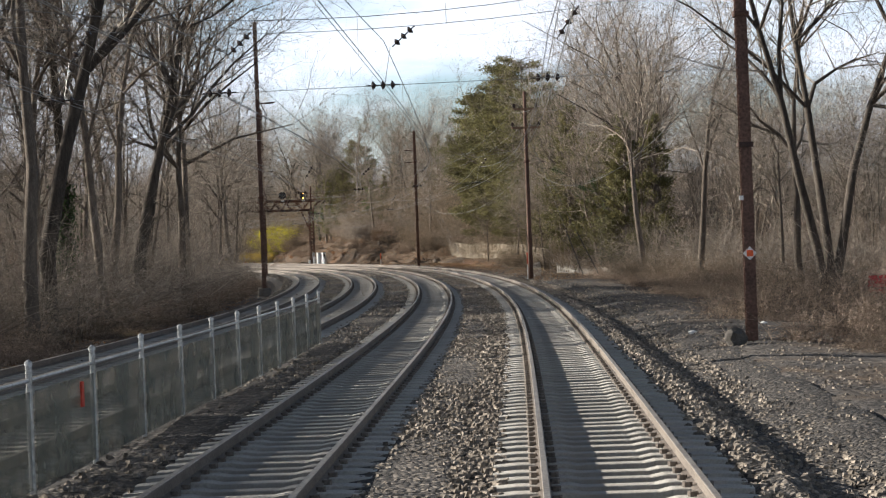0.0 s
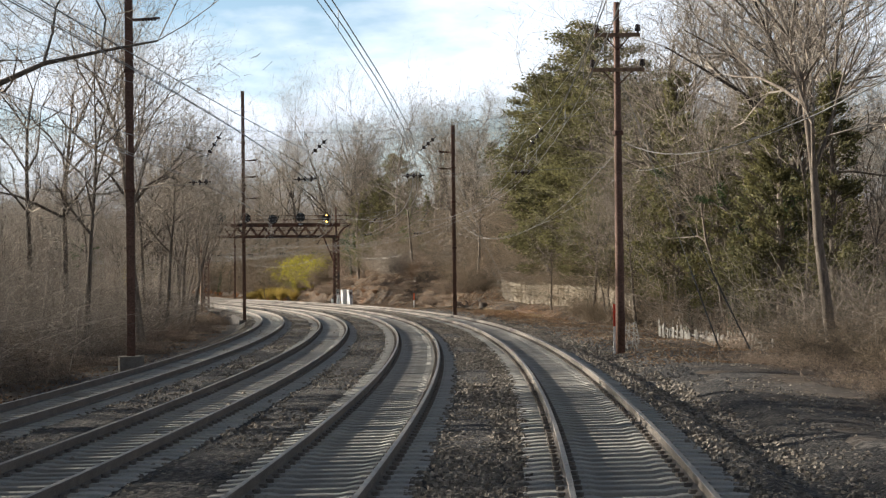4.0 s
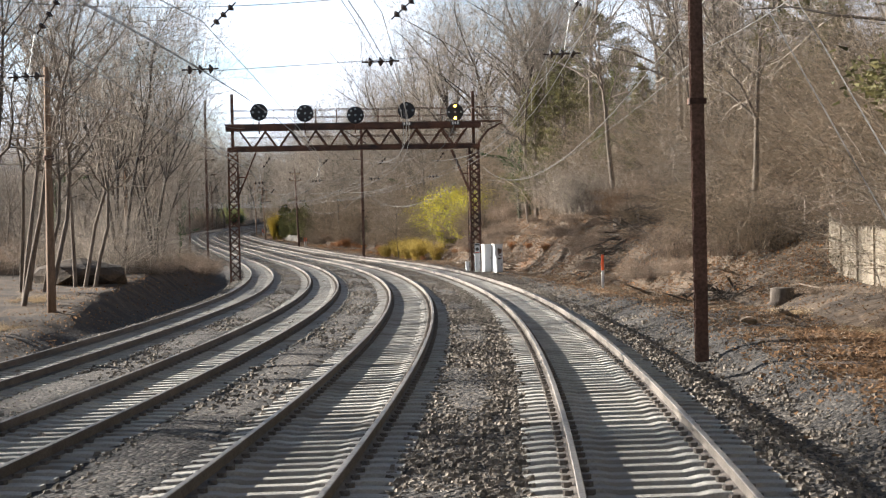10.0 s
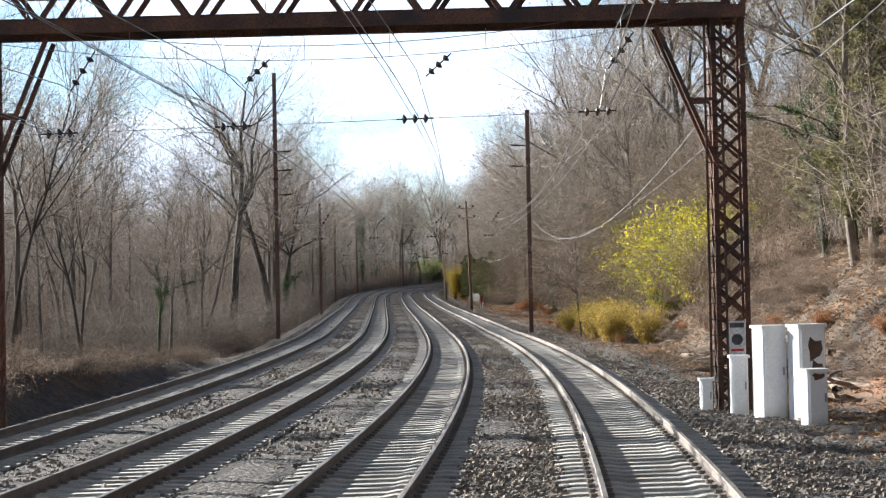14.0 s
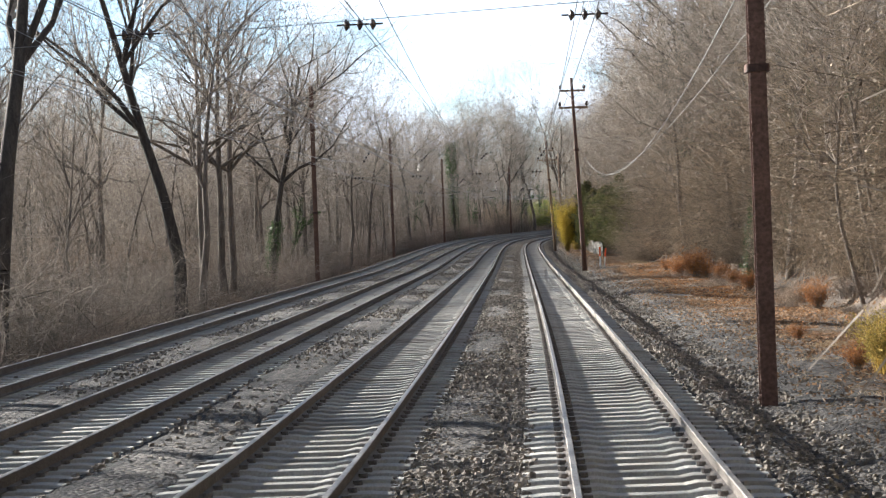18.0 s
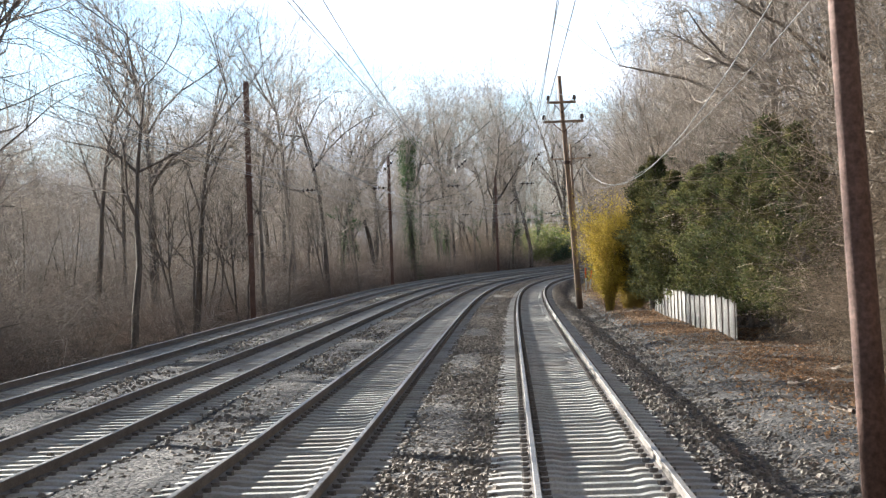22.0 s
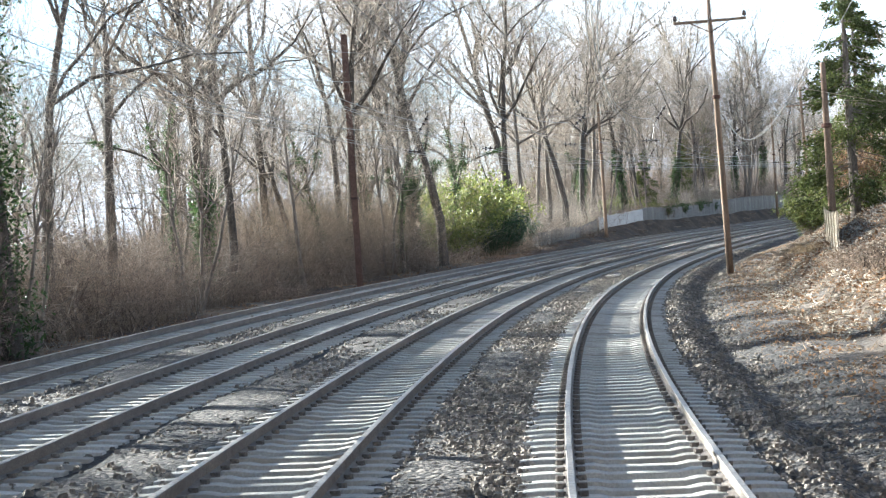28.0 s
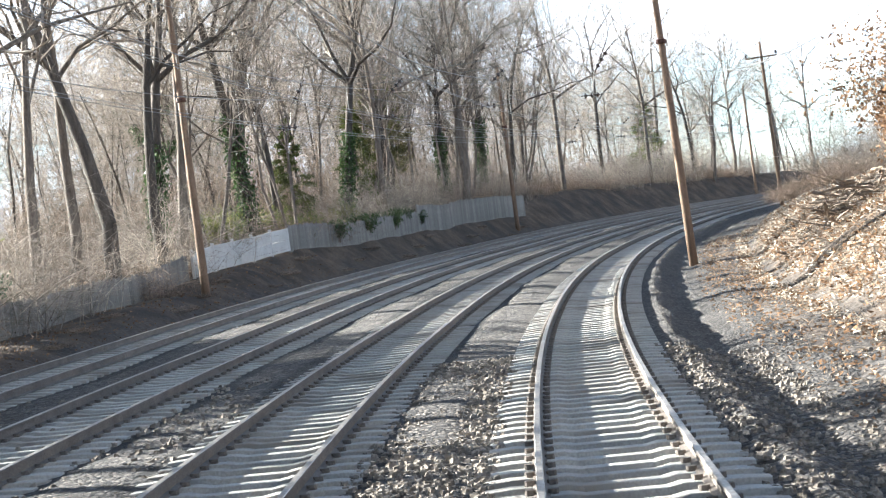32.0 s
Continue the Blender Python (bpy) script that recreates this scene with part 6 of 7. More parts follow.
for s, u, k in ((697, -18.8, 0.9), (703, -19.4, 1.25), (708, -20.2, 1.5), (714, -20.0, 1.25), (661, 7.2, 0.5), (760, -21.5, 0.5), (766, -21.0, 0.45)):
    put(rhodo, s, u, k)
beech = shrub(65, 5.5, 3.2, "young beech holding orange-brown dead leaves", M_BRUSH, M_DEADLEAF, 60, 4500, 0.10, 0.4, "beech_bush", "leafy brown bushes")
for s, u, k in ((706, 8.6, 0.85), (711, 8.8, 0.95), (717, 9.0, 1.0), (648, 9.0, 0.8), (446, 9.5, 0.45), (452, 9.0, 0.4), (232, 9.0, 0.5)):
    put(beech, s, u, k)
for s, u, k in ((602, 7.0, 1.2), (608, 7.4, 1.3), (614, 7.0, 1.15)):
    put(BRUSH[1], s, u, k, heading(s))
vine = thicket(66, 9, 2.6, 7.5, "high curtain of tangled tan vines over a bank", M_VINE, 620, 7000, 18, 0.16)
for s, u in ((514, 8.8), (522, 9.0), (530, 9.2), (538, 9.4), (546, 9.6), (556, 10.0)):
    put(vine, s, u + 0.5, 1.1, heading(s))
for k in range(9):
    s = 558.0 + 6.0 * k
    put(vine, s, 10.2 + 0.4 * (k % 2), 0.62 + 0.06 * (k % 3), heading(s))
    put(BRUSH[(0, 1)[k % 2]], s + 3.0, 8.0, 0.7 + 0.1 * (k % 3), heading(s))
column = bare_tree(44, 18, 0.34, 0.7, 0.15, "tree trunk wrapped in a thick column of dark ivy", 1, 0.9, M_BARK_DARK, 3, 3000, "ivy trees", 3, 14000, 0.42)
for k in range(26):
    s = 692.0 + 4.6 * k
    put(BRUSH[1], s, -15.6 - 0.5 * (k % 3), 0.26 + 0.12 * ((k * 7) % 4) / 3, heading(s) + math.pi * (k % 2))
put(column, 619.5, -17.4, 1.0)
for s, u, k in ((668, -19.0, 0.9), (700, -19.0, 1.05), (694, -20.5, 1.0), (602, -20.0, 0.9)):
    put(TREES[6], s, u, k)
for s, u, k in ((60, -17.2, 1.0), (72, -18.4, 1.05), (424, -19.2, 1.05), (416, -19.8, 1.0), (409, -18.6, 0.95), (497, -18.2, 0.8), (510.2, -17.7, 0.85), (470, -21.5, 0.9), (735, -21.5, 1.0), (742, -22.5, 1.1), (786, -19.5, 0.95)):
    put(TREES[1 if s % 2 else 0], s, u, k)


for s, u, k in ((648, -19.5, 0.95), (656, -22.0, 1.05), (684, -20.5, 1.0), (690, -19.2, 1.1), (725, -21.0, 1.0), (733, -23.0, 1.1), (741, -20.5, 0.95), (752, -22.0, 1.05), (764, -21.0, 1.1), (771, -24.0, 1.0), (780, -20.5, 1.0), (795, -22.0, 1.1), (806, -21.0, 1.0), (820, -22.5, 1.1), (405, -19.0, 1.0), (375, -20.5, 1.05), (448, -20.0, 1.0)):
    put(OLD[0 if s % 2 else 1], s, u, k)
for s, u, k in ((330, 12.0, 0.9), (342, 11.0, 1.0), (353, 13.0, 1.0), (366, 12.0, 0.95), (378, 13.5, 1.05), (392, 12.5, 1.0), (405, 13.0, 0.9), (300, 14.0, 0.9), (316, 13.0, 1.0)):
    put(TREES[6] if s % 3 else OLD[0], s, u, k)
for k in range(18):
    s = 332.0 + 6.0 * k
    if k % 3 == 0:
        put(tallbrush, s, 10.2 + 0.5 * (k % 3), 0.7 + 0.1 * (k % 4), heading(s) + math.pi * (k % 2))
    put((TREES[3], TREES[6], TREES[2], OLD[0], TREES[6])[k % 5], s + 2.0, 10.0 + 1.7 * (k % 3), 0.85 + 0.06 * (k % 3))
for s, u, k in ((486, 13.0, 0.85), (498, 12.0, 0.85), (505, 10.8, 0.8), (511, 13.0, 0.9), (517, 10.4, 0.8), (524, 12.0, 0.85), (532, 10.8, 0.8), (540, 12.5, 0.85), (549, 11.4, 0.8)):
    put((TREES[3], TREES[2], TREES[6], TREES[0])[int(s) % 4], s, u, k)
for s, u, k in ((198, 9.5, 0.75), (206, 10.0, 0.8), (214, 10.5, 0.75), (222, 9.0, 0.5), (204, 12.5, 1.0), (214, 13.5, 1.0), (226, 13.0, 0.9), (236, 13.5, 0.8), (244, 14.5, 1.0), (252, 14.0, 1.0), (260, 13.5, 1.0), (268, 13.5, 1.0), (277, 13.0, 1.0), (286, 14.0, 1.1), (294, 13.5, 1.1), (510, 9.6, 1.1), (518, 10.0, 1.2), (527, 10.4, 1.2), (536, 10.8, 1.15)):
    put(tallbrush, s, u, k, heading(s))
for s, u, k in ((219, 6.9, 0.55), (223, 7.4, 0.7), (228, 7.8, 0.6)):
    put(BRUSH[0], s, u, k, heading(s) + 1.2)
for s, u, k in ((128, 8.7, 0.55), (135, 8.9, 0.6), (151, 8.5, 0.5), (119, 9.0, 0.5)):
    put(TREES[2 if s % 2 else 3], s, u, k)
for s, u, k in ((122, 8.6, 0.42), (130, 8.5, 0.5), (138, 8.6, 0.36)):
    put(tallbrush, s, u, k, heading(s))
for k in range(11):
    s = 402.0 + 6.2 * k
    if k % 2:
        put(tallbrush, s, 11.4 + 0.6 * (k % 3), 1.05 + 0.1 * (k % 2), heading(s))
    put((TREES[0], TREES[2], OLD[1], TREES[3])[k % 4], s + 2.5, 10.5 + 1.3 * (k % 4), 0.9)
for k in range(15):
    put(BRUSH[(0, 2, 0)[k % 3]], 14 + 5.0 * k, -18.5 - 1.4 * (k % 3), 1.25, heading(14 + 5.0 * k))
for s, u, k in ((28, -18.5, 0.95), (41, -20.5, 1.0), (52, -18.8, 0.9), (66, -20.0, 0.85), (112, 13.5, 0.85), (116, 16.0, 0.9), (108, 17.5, 0.95)):
    put(OLD[1 if s % 2 else 0], s, u, k)
for s, u, k in ((503, 12.5, 1.2), (512, 13.5, 1.3), (521, 14.0, 1.3), (531, 14.0, 1.3), (541, 14.5, 1.2), (490, 12.0, 1.4), (478, 12.5, 1.4), (466, 12.5, 1.3), (455, 12.0, 1.1), (443, 12.0, 1.0)):
    put(tallbrush, s, u, k, heading(s))
for s, u, k in ((330, 12.5, 1.5), (342, 12.5, 1.6), (355, 13.0, 1.6), (368, 13.5, 1.5), (381, 14.0, 1.5), (394, 14.0, 1.4), (408, 14.0, 1.3), (422, 14.0, 1.2), (305, 13.0, 1.5), (318, 12.5, 1.5)):
    put(tallbrush, s, u, k, heading(s))


# ---- woods hung with vines above the verge ----
drape = thicket(68, 9, 3.6, 11.5, "tall saplings hung with a dense curtain of brown vines", M_VINE, 520, 1600, 16, 0.10, 4, (0.55, 0.5), 0.7)
HANG = random.Random(21)
for k in range(24):
    s = 330.0 + 6.2 * k
    put(drape, s, 12.6 + 0.8 * (k % 3), HANG.uniform(0.9, 1.15), heading(s) + math.pi * (k % 2), HANG)
for k in range(9):
    s = 506.0 + 5.8 * k
    put(drape, s, 10.8 + 0.7 * (k % 2), HANG.uniform(0.7, 0.95), heading(s) + math.pi * (k % 2), HANG)
for k in range(14):
    s = 122.0 + 5.6 * k
    put(drape, s, 14.2 + 0.8 * (k % 2), HANG.uniform(0.75, 1.0), heading(s) + math.pi * (k % 2), HANG)
for k in range(15):
    s = 196.0 + 7.0 * k
    put(drape, s, 13.5 + 1.5 * (k % 3), HANG.uniform(0.6, 0.85), heading(s) + math.pi * (k % 2), HANG)
russet = shrub(69, 2.4, 2.6, "low brambles holding russet dead leaves", M_BRUSH, M_RUSSET, 90, 3600, 0.075, 0.8, "russet_bush", "leafy brown bushes")
for s, u, k in ((404, 7.6, 0.6), (408, 7.9, 0.8), (411.5, 7.4, 0.75), (414, 8.4, 0.9), (418, 7.8, 0.6), (424, 7.6, 0.45), (398, 8.2, 0.6), (390, 7.9, 0.5), (352, 7.8, 0.5), (258, 10.5, 0.45), (252, 11.5, 0.5)):
    put(russet, s, u, k, None, HANG)

for k in range(17):
    s = 332.0 + 7.6 * k
    put((TREES[0], TREES[2], TREES[1], OLD[1], TREES[3])[k % 5], s, 8.9 + 0.8 * ((k * 3) % 4) + (1.6 if s > 455 else 0.0), 0.72 + 0.05 * (k % 4), None, HANG)
for k in range(20):
    s = 336.0 + 4.4 * k
    put((BRUSH[1], BRUSH[0], BRUSH[1], russet)[k % 4], s, 7.3 + 0.6 * ((k * 3) % 4), HANG.uniform(0.4, 0.7), None, HANG)
for k in range(12):
    s = 448.0 + 4.5 * k
    put((TREES[0], TREES[3], TREES[2])[k % 3], s, 10.2 + 1.1 * (k % 3), HANG.uniform(0.85, 1.0), None, HANG)
grove = far_patch(73, 6)
grove["label"] = "stand of bare grey-brown trees behind the wood's edge"
for k in range(14):
    put(grove, 440.0 + 14.0 * k, -30.0 - 2.0 * (k % 2), HANG.uniform(0.8, 0.95) * (0.74 if 468 < 440.0 + 14.0 * k < 562 else 1.0), heading(440.0 + 14.0 * k) + math.pi * (k % 2), HANG)
for k in range(6):
    put(grove, 772.0 + 12.5 * k, -30.0 - 2.5 * (k % 2), HANG.uniform(1.05, 1.25), heading(772.0 + 12.5 * k) + math.pi * (k % 2), HANG)
for s, u, k in ((604, -21.5, 1.0), (612, -20.0, 0.95), (622, -22.0, 1.05), (631, -20.2, 1.0), (640, -20.5, 1.0), (652, -19.6, 0.95), (664, -21.5, 1.1), (676, -19.8, 1.05), (729, -21.0, 1.05), (748, -20.4, 1.1), (758, -22.0, 1.15), (788, -21.0, 1.1)):
    put(TREES[(0, 4, 3)[int(s) % 3]], s, u, k, None, HANG)
for k in range(40):
    s = 508.0 + 4.7 * k
    if s < 575 and k % 2:
        continue
    put((TREES[3], TREES[3], TREES[2], OLD[0], TREES[3], TREES[6])[k % 6], s, -17.6 - 1.9 * ((k * 5) % 4), HANG.uniform(0.5, 0.98) * (0.78 if k % 6 == 3 else 1.0), None, HANG)
for k in range(10):
    s = 507.0 + 4.6 * k
    put((TREES[3], TREES[2], TREES[6])[k % 3], s, 8.4 + 1.3 * (k % 3), HANG.uniform(0.75, 1.0), None, HANG)
for k in range(6):
    put(drape, 528.0 + 7.5 * k, 11.6 + 0.5 * (k % 2), HANG.uniform(1.0, 1.15), heading(528.0 + 7.5 * k) + math.pi * (k % 2), HANG)
    put((TREES[3], OLD[1], TREES[6])[k % 3], 541.0 + 6.4 * k, 10.0 + 1.2 * (k % 3), HANG.uniform(0.8, 0.95), None, HANG)
for s, u, k in ((288, 14.5, 1.0), (296, 12.6, 1.0), (304, 13.0, 1.05), (312, 13.2, 1.0), (299, 15.5, 1.15)):
    put(drape, s, u, k, heading(s), HANG)
    put((OLD[0], TREES[6])[int(s) % 2], s + 4.0, u + 0.8, 0.8 * k, None, HANG)
for s, u, k in ((106, 11.8, 1.0), (111, 12.4, 1.05), (115, 11.2, 0.9), (118, 13.2, 1.1), (122, 12.2, 1.0), (126, 13.6, 1.1), (131, 12.8, 1.0), (272, 9.6, 0.7), (280, 10.2, 0.8), (287, 11.6, 0.9), (294, 12.2, 1.0)):
    put((TREES[3], TREES[6], TREES[0])[int(s) % 3], s, u, k, None, HANG)
for k in range(30):
    s = 298.0 + 1.9 * k
    put((BRUSH[3], BRUSH[1], BRUSH[3], russet)[k % 4], s, 4.3 + 0.5 * ((k * 3) % 4), HANG.uniform(0.22, 0.4), None, HANG)
for k in range(9):
    put((BRUSH[3], BRUSH[1])[k % 2], 496.5 + 1.0 * k, 4.1 + 0.4 * ((k * 2) % 3), HANG.uniform(0.2, 0.32), None, HANG)
for s, u, k in ((690, -17.3, 0.95), (686.5, -18.4, 0.9), (680, -17.5, 0.85), (674, -18.6, 0.95)):
    put((OLD[0], TREES[6])[int(s) % 4 == 0], s, u, k, None, HANG)
for k in range(5):
    put(drape, 662.0 + 6.0 * k, -19.8 - 0.6 * (k % 2), HANG.uniform(0.6, 0.8), heading(662.0 + 6.0 * k) + math.pi * (k % 2), HANG)
saplings = thicket(26, 9, 4.0, 5.6, "dense stand of thin tan saplings at the wood's edge", M_SAPLING, 380, 900, 16, 0.1, 3, (0.5, 0.45), 0.8)
for k in range(25):
    s = 556.0 + 6.0 * k
    if not 692 < s < 724:
        put(saplings, s, -18.6 - 0.8 * (k % 3) - (1.6 if s > 690 else 0.0), HANG.uniform(0.75, 1.05), heading(s) + math.pi * (k % 2), HANG)
    put(saplings, s + 3.0, -23.5 - 1.2 * (k % 2), HANG.uniform(0.9, 1.2), heading(s) + math.pi * (k % 2), HANG)
for k in range(8):
    s = 446.0 + 13.5 * k
    put(saplings, s, -18.6 - 1.0 * (k % 2), HANG.uniform(0.6, 0.85), heading(s), HANG)
for s, u, k in ((452, 8.2, 0.55), (457, 8.6, 0.7), (462, 8.8, 0.75)):
    put(tallbrush, s, u, k, heading(s), HANG)
    put(BRUSH[1], s + 2, u - 1.2, 0.5, None, HANG)
slim = bare_tree(45, 13, 0.14, 0.75, 0.14, "slim dark tree with crooked stems above a brushy bank", 2, 0.0, M_BARK_DARK, 4, 6000)
for s, u, k in ((243, -18.2, 1.0), (250, -20.5, 0.9), (256, -18.8, 1.1), (264, -22.0, 0.9), (276, -19.5, 0.8), (236, -19.6, 1.0), (229, -18.6, 1.05), (296, -20.5, 0.75)):
    put(slim, s, u, k, None, HANG)
wood_pole(268.0, -21.5, 9.5, "old wooden pole with two short crossarms beyond the brush", ((8.6, 0.6), (7.2, 0.6)))
# added dark shrubs that stand for the big bush's shaded lower right
bush_shade = shrub(71, 4.2, 3.2, "dark green leaves for the shaded side of a yellow-green bush", M_BRUSH, M_BUSH_SHADE, 90, 9000, 0.10, 0.7, "holly_bush", "evergreen bushes")
for s, u, k in ((711, -18.2, 0.85), (716, -18.6, 0.95), (721, -19.2, 0.75), (707, -18.0, 0.6)):
    put(bush_shade, s, u, k, None, HANG)
for k in range(18):
    s = 806.0 + 7.0 * k
    put((TREES[0], TREES[2], TREES[3], TREES[4])[k % 4], s, -19.5 - 2.4 * ((k * 3) % 4), HANG.uniform(0.9, 1.1), None, HANG)
for s, u, k in ((228, 12.5, 0.7), (234, 14.0, 0.75), (240, 13.0, 0.7), (246, 15.0, 0.8), (238, 16.5, 0.8), (251, 13.5, 0.7), (222, 14.0, 0.8)):
    put((TREES[0], TREES[2], TREES[3])[int(s) % 3], s, u, k, None, HANG)
for s, u, k in ((232, 15.5, 0.8), (243, 12.8, 0.6), (249, 16.0, 0.8), (224, 16.5, 0.9)):
    put(olive, s, u, k, None, HANG)
for k in range(40):
    put((BRUSH[1], russet)[k % 6 == 0], 247.0 + 1.4 * k, 7.0 + 1.2 * ((k * 7) % 6), HANG.uniform(0.28, 0.5), None, HANG)
for k in range(26):
    put(BRUSH[(1, 0)[k % 2]], 206.0 + 2.6 * k, 8.4 + 1.3 * ((k * 7) % 5), HANG.uniform(0.35, 0.6), None, HANG)
for s, u, k in ((455, -21.0, 1.05), (466, -23.5, 1.0), (478, -20.5, 1.0), (488, -23.0, 1.05), (520, -22.0, 1.0), (533, -24.0, 1.05)):
    put((TREES[0], TREES[2])[int(s) % 2], s, u, k, None, HANG)
for s, u, k in ((474, 11.0, 1.0), (482, 12.2, 1.1), (490, 11.0, 1.0), (498, 12.5, 1.1), (505, 11.0, 1.0)):
    put((TREES[3], TREES[0])[int(s) % 2], s, u, k, None, HANG)
for s, u, k in ((798, -22.0, 1.15), (805, -25.0, 1.2), (812, -21.5, 1.1), (820, -24.0, 1.2), (829, -22.0, 1.1), (838, -25.0, 1.15)):
    put(TREES[3], s, u, k, None, HANG)
for s, u, k in ((112, -17.5, 0.9), (120, -19.0, 0.85), (128, -17.8, 0.9), (137, -19.5, 0.95), (146, -18.0, 0.85), (155, -20.0, 0.9), (164, -18.4, 0.8)):
    put((TREES[0], TREES[1], TREES[2])[int(s) % 3], s, u, k, None, HANG)
IVY = shrub(70, 1.5, 2.6, "dark ivy and evergreen leaves climbing a low fence", M_BRUSH, M_IVY, 60, 3000, 0.075, 0.9, "ivy_mound", "ivy over the fence")
for k in range(7):
    put(IVY, 766.0 + 3.1 * k, -17.3 - 0.4 * (k % 2), HANG.uniform(0.75, 1.05), None, HANG)
for s, u, k in ((764, -19.2, 0.32), (770, -19.6, 0.3), (776, -19.4, 0.34)):
    put(rhodo, s, u, k, None, HANG)


def wire_bundle(s, u):
    """A loose upright roll of pale stiff wire."""
    rng = np.random.default_rng(12)
    ob = thing("wire_roll", ground_at(s, u), "loose roll of pale fence wire standing on the verge", "wire")
    for k in range(9):
        z, r = 0.08 + 0.1 * k, 0.2 + 0.07 * math.sin(k * 1.3)
        o = rng.normal(0, 0.04, 2)
        part("hoop", Geo().tube([(o[0] + r * math.cos(a), o[1] + r * 0.8 * math.sin(a), z + 0.12 * math.sin(a + k)) for a in np.linspace(0, 6.283, 15)], 0.008, 4), M_PALEBOARD, ob)
    for k in range(8):
        a = k * 0.785
        part("upright", Geo().tube([(0.22 * math.cos(a), 0.18 * math.sin(a), 0), (0.27 * math.cos(a + 0.2), 0.2 * math.sin(a + 0.2), 0.45), (0.18 * math.cos(a + 0.4), 0.16 * math.sin(a + 0.4), 0.95)], 0.008, 4), M_PALEBOARD, ob)


wire_bundle(82.6, 3.85)


def brush_pile(s, u, half, hgt, count, seed, mat=None, label="dark heap of cut branches thrown down on the slope"):
    """Cut limbs thrown together on the slope."""
    rng = np.random.default_rng(seed)
    g = ground_at(s, u)
    ob = thing("brush_pile", g, label, "brush pile", heading(s))
    for k in range(count):
        c = np.array([rng.normal(0, half[0] * 0.4), rng.normal(0, half[1] * 0.4), 0])
        base = float(ground_at(s + c[1], u + c[0])[2] - g[2])
        c[2] = base + rng.uniform(0.1, 1.0) * hgt * math.exp(-(c[0] / half[0]) ** 2 - (c[1] / half[1]) ** 2)
        turn, tip = rng.uniform(0, 2 * math.pi), rng.normal(0, 0.25)
        d = np.array([math.cos(turn), math.sin(turn), tip])
        reach = rng.uniform(0.9, 2.4)
        r = rng.uniform(0.012, 0.05)
        pts = [c + d * reach * t + rng.normal(0, 0.07, 3) for t in (-0.5, -0.2, 0.15, 0.5)]
        geo = Geo().tube(pts, [r, r * 0.8, r * 0.6, r * 0.35], 5)
        for _ in range(4):
            a = pts[rng.integers(1, 4)]
            geo.rod(a, a + d * rng.uniform(0.1, 0.5) + rng.normal(0, 0.28, 3), r * 0.4, r * 0.15, 3, 0, False)
        part("limb", geo, mat or M_BARK_DARK, ob)


brush_pile(221.0, 7.6, (2.2, 3.2), 1.5, 90, 3)
brush_pile(262.0, 5.2, (1.2, 2.6), 0.6, 36, 4)
brush_pile(722.0, 7.4, (1.3, 3.4), 0.8, 46, 6, M_LOG, "pale heap of cut limbs on the cleared bank")
brush_pile(646.0, 6.0, (0.9, 2.2), 0.35, 24, 7, M_LOG, "pale scatter of cut limbs on the cleared bank")
brush_pile(186.0, 6.4, (1.0, 1.8), 0.35, 26, 5)


# ---- litter on the ground ----
def scatter(name, count, where, size, mat, label, seed, lift=0.02, long=1.0):
    rng = np.random.default_rng(seed)
    s, u = where(rng, count)
    x = np.interp(s, CS, CX) + u * np.cos(np.interp(s, CS, CH))
    y = np.interp(s, CS, CY) + u * np.sin(np.interp(s, CS, CH))
    z = surface_height(s, u, x, y) + lift
    c = np.stack([x, y, z], -1)
    d = rng.normal(0, 1, (count, 3)) * np.array([1, 1, 0.35])
    d = d / np.linalg.norm(d, axis=1, keepdims=True) * size * rng.uniform(0.5, 1.4, (count, 1)) * long
    tagged(new(name, fast_mesh(name, [blades(c, d, np.full(count, size * 0.35 / long), rng)], mat)), label, name.replace("_", " "), kind="stuff")


def right_verge(rng, n):
    s = rng.uniform(70, 760, n)
    return s, 2.9 + rng.gamma(1.6, 2.6, n)


def left_verge(rng, n):
    return rng.uniform(0, 760, n), -14.7 - rng.gamma(1.5, 1.8, n)


def cleared_bank(rng, n):
    return rng.uniform(606, 770, n), rng.uniform(4.5, 14, n)


def hillside(rng, n):
    return rng.uniform(180, 330, n), rng.uniform(4.0, 20, n)


scatter("fallen_leaves", 90000, right_verge, 0.08, M_DEADLEAF, "scattered brown fallen leaves on bare earth", 1)
scatter("leaf_drift", 16000, lambda rng, n: (rng.normal(152, 9, n), rng.normal(5.8, 1.1, n)), 0.10, M_DEADLEAF, "drift of orange-brown leaves before the brush", 6)
scatter("leaf_carpet", 45000, lambda rng, n: (rng.uniform(335, 475, n), 4.3 + rng.gamma(2.2, 1.3, n)), 0.085, M_DEADLEAF, "brown and russet leaves over the verge", 8)
scatter("russet_leaves", 9000, lambda rng, n: (rng.normal(405, 22, n), rng.normal(6.8, 1.0, n)), 0.09, M_RUSSET, "russet leaves blown against the brush", 9)
scatter("leaf_bed", 30000, lambda rng, n: (rng.uniform(472, 580, n), 3.7 + rng.gamma(2.0, 0.9, n)), 0.085, M_DEADLEAF, "orange-brown leaves lying before a low fence", 16)
scatter("hillside_twigs", 70000, hillside, 0.11, M_STALK, "grey twigs and broken stalks on the hillside", 14, 0.04, 3.0)
scatter("leaf_litter", 26000, left_verge, 0.10, M_DEADLEAF, "brown leaf litter beside the ballast", 2)
scatter("dry_stalks", 60000, right_verge, 0.08, M_STALK, "pale broken stalks and twigs on the verge", 3, 0.03, 2.4)
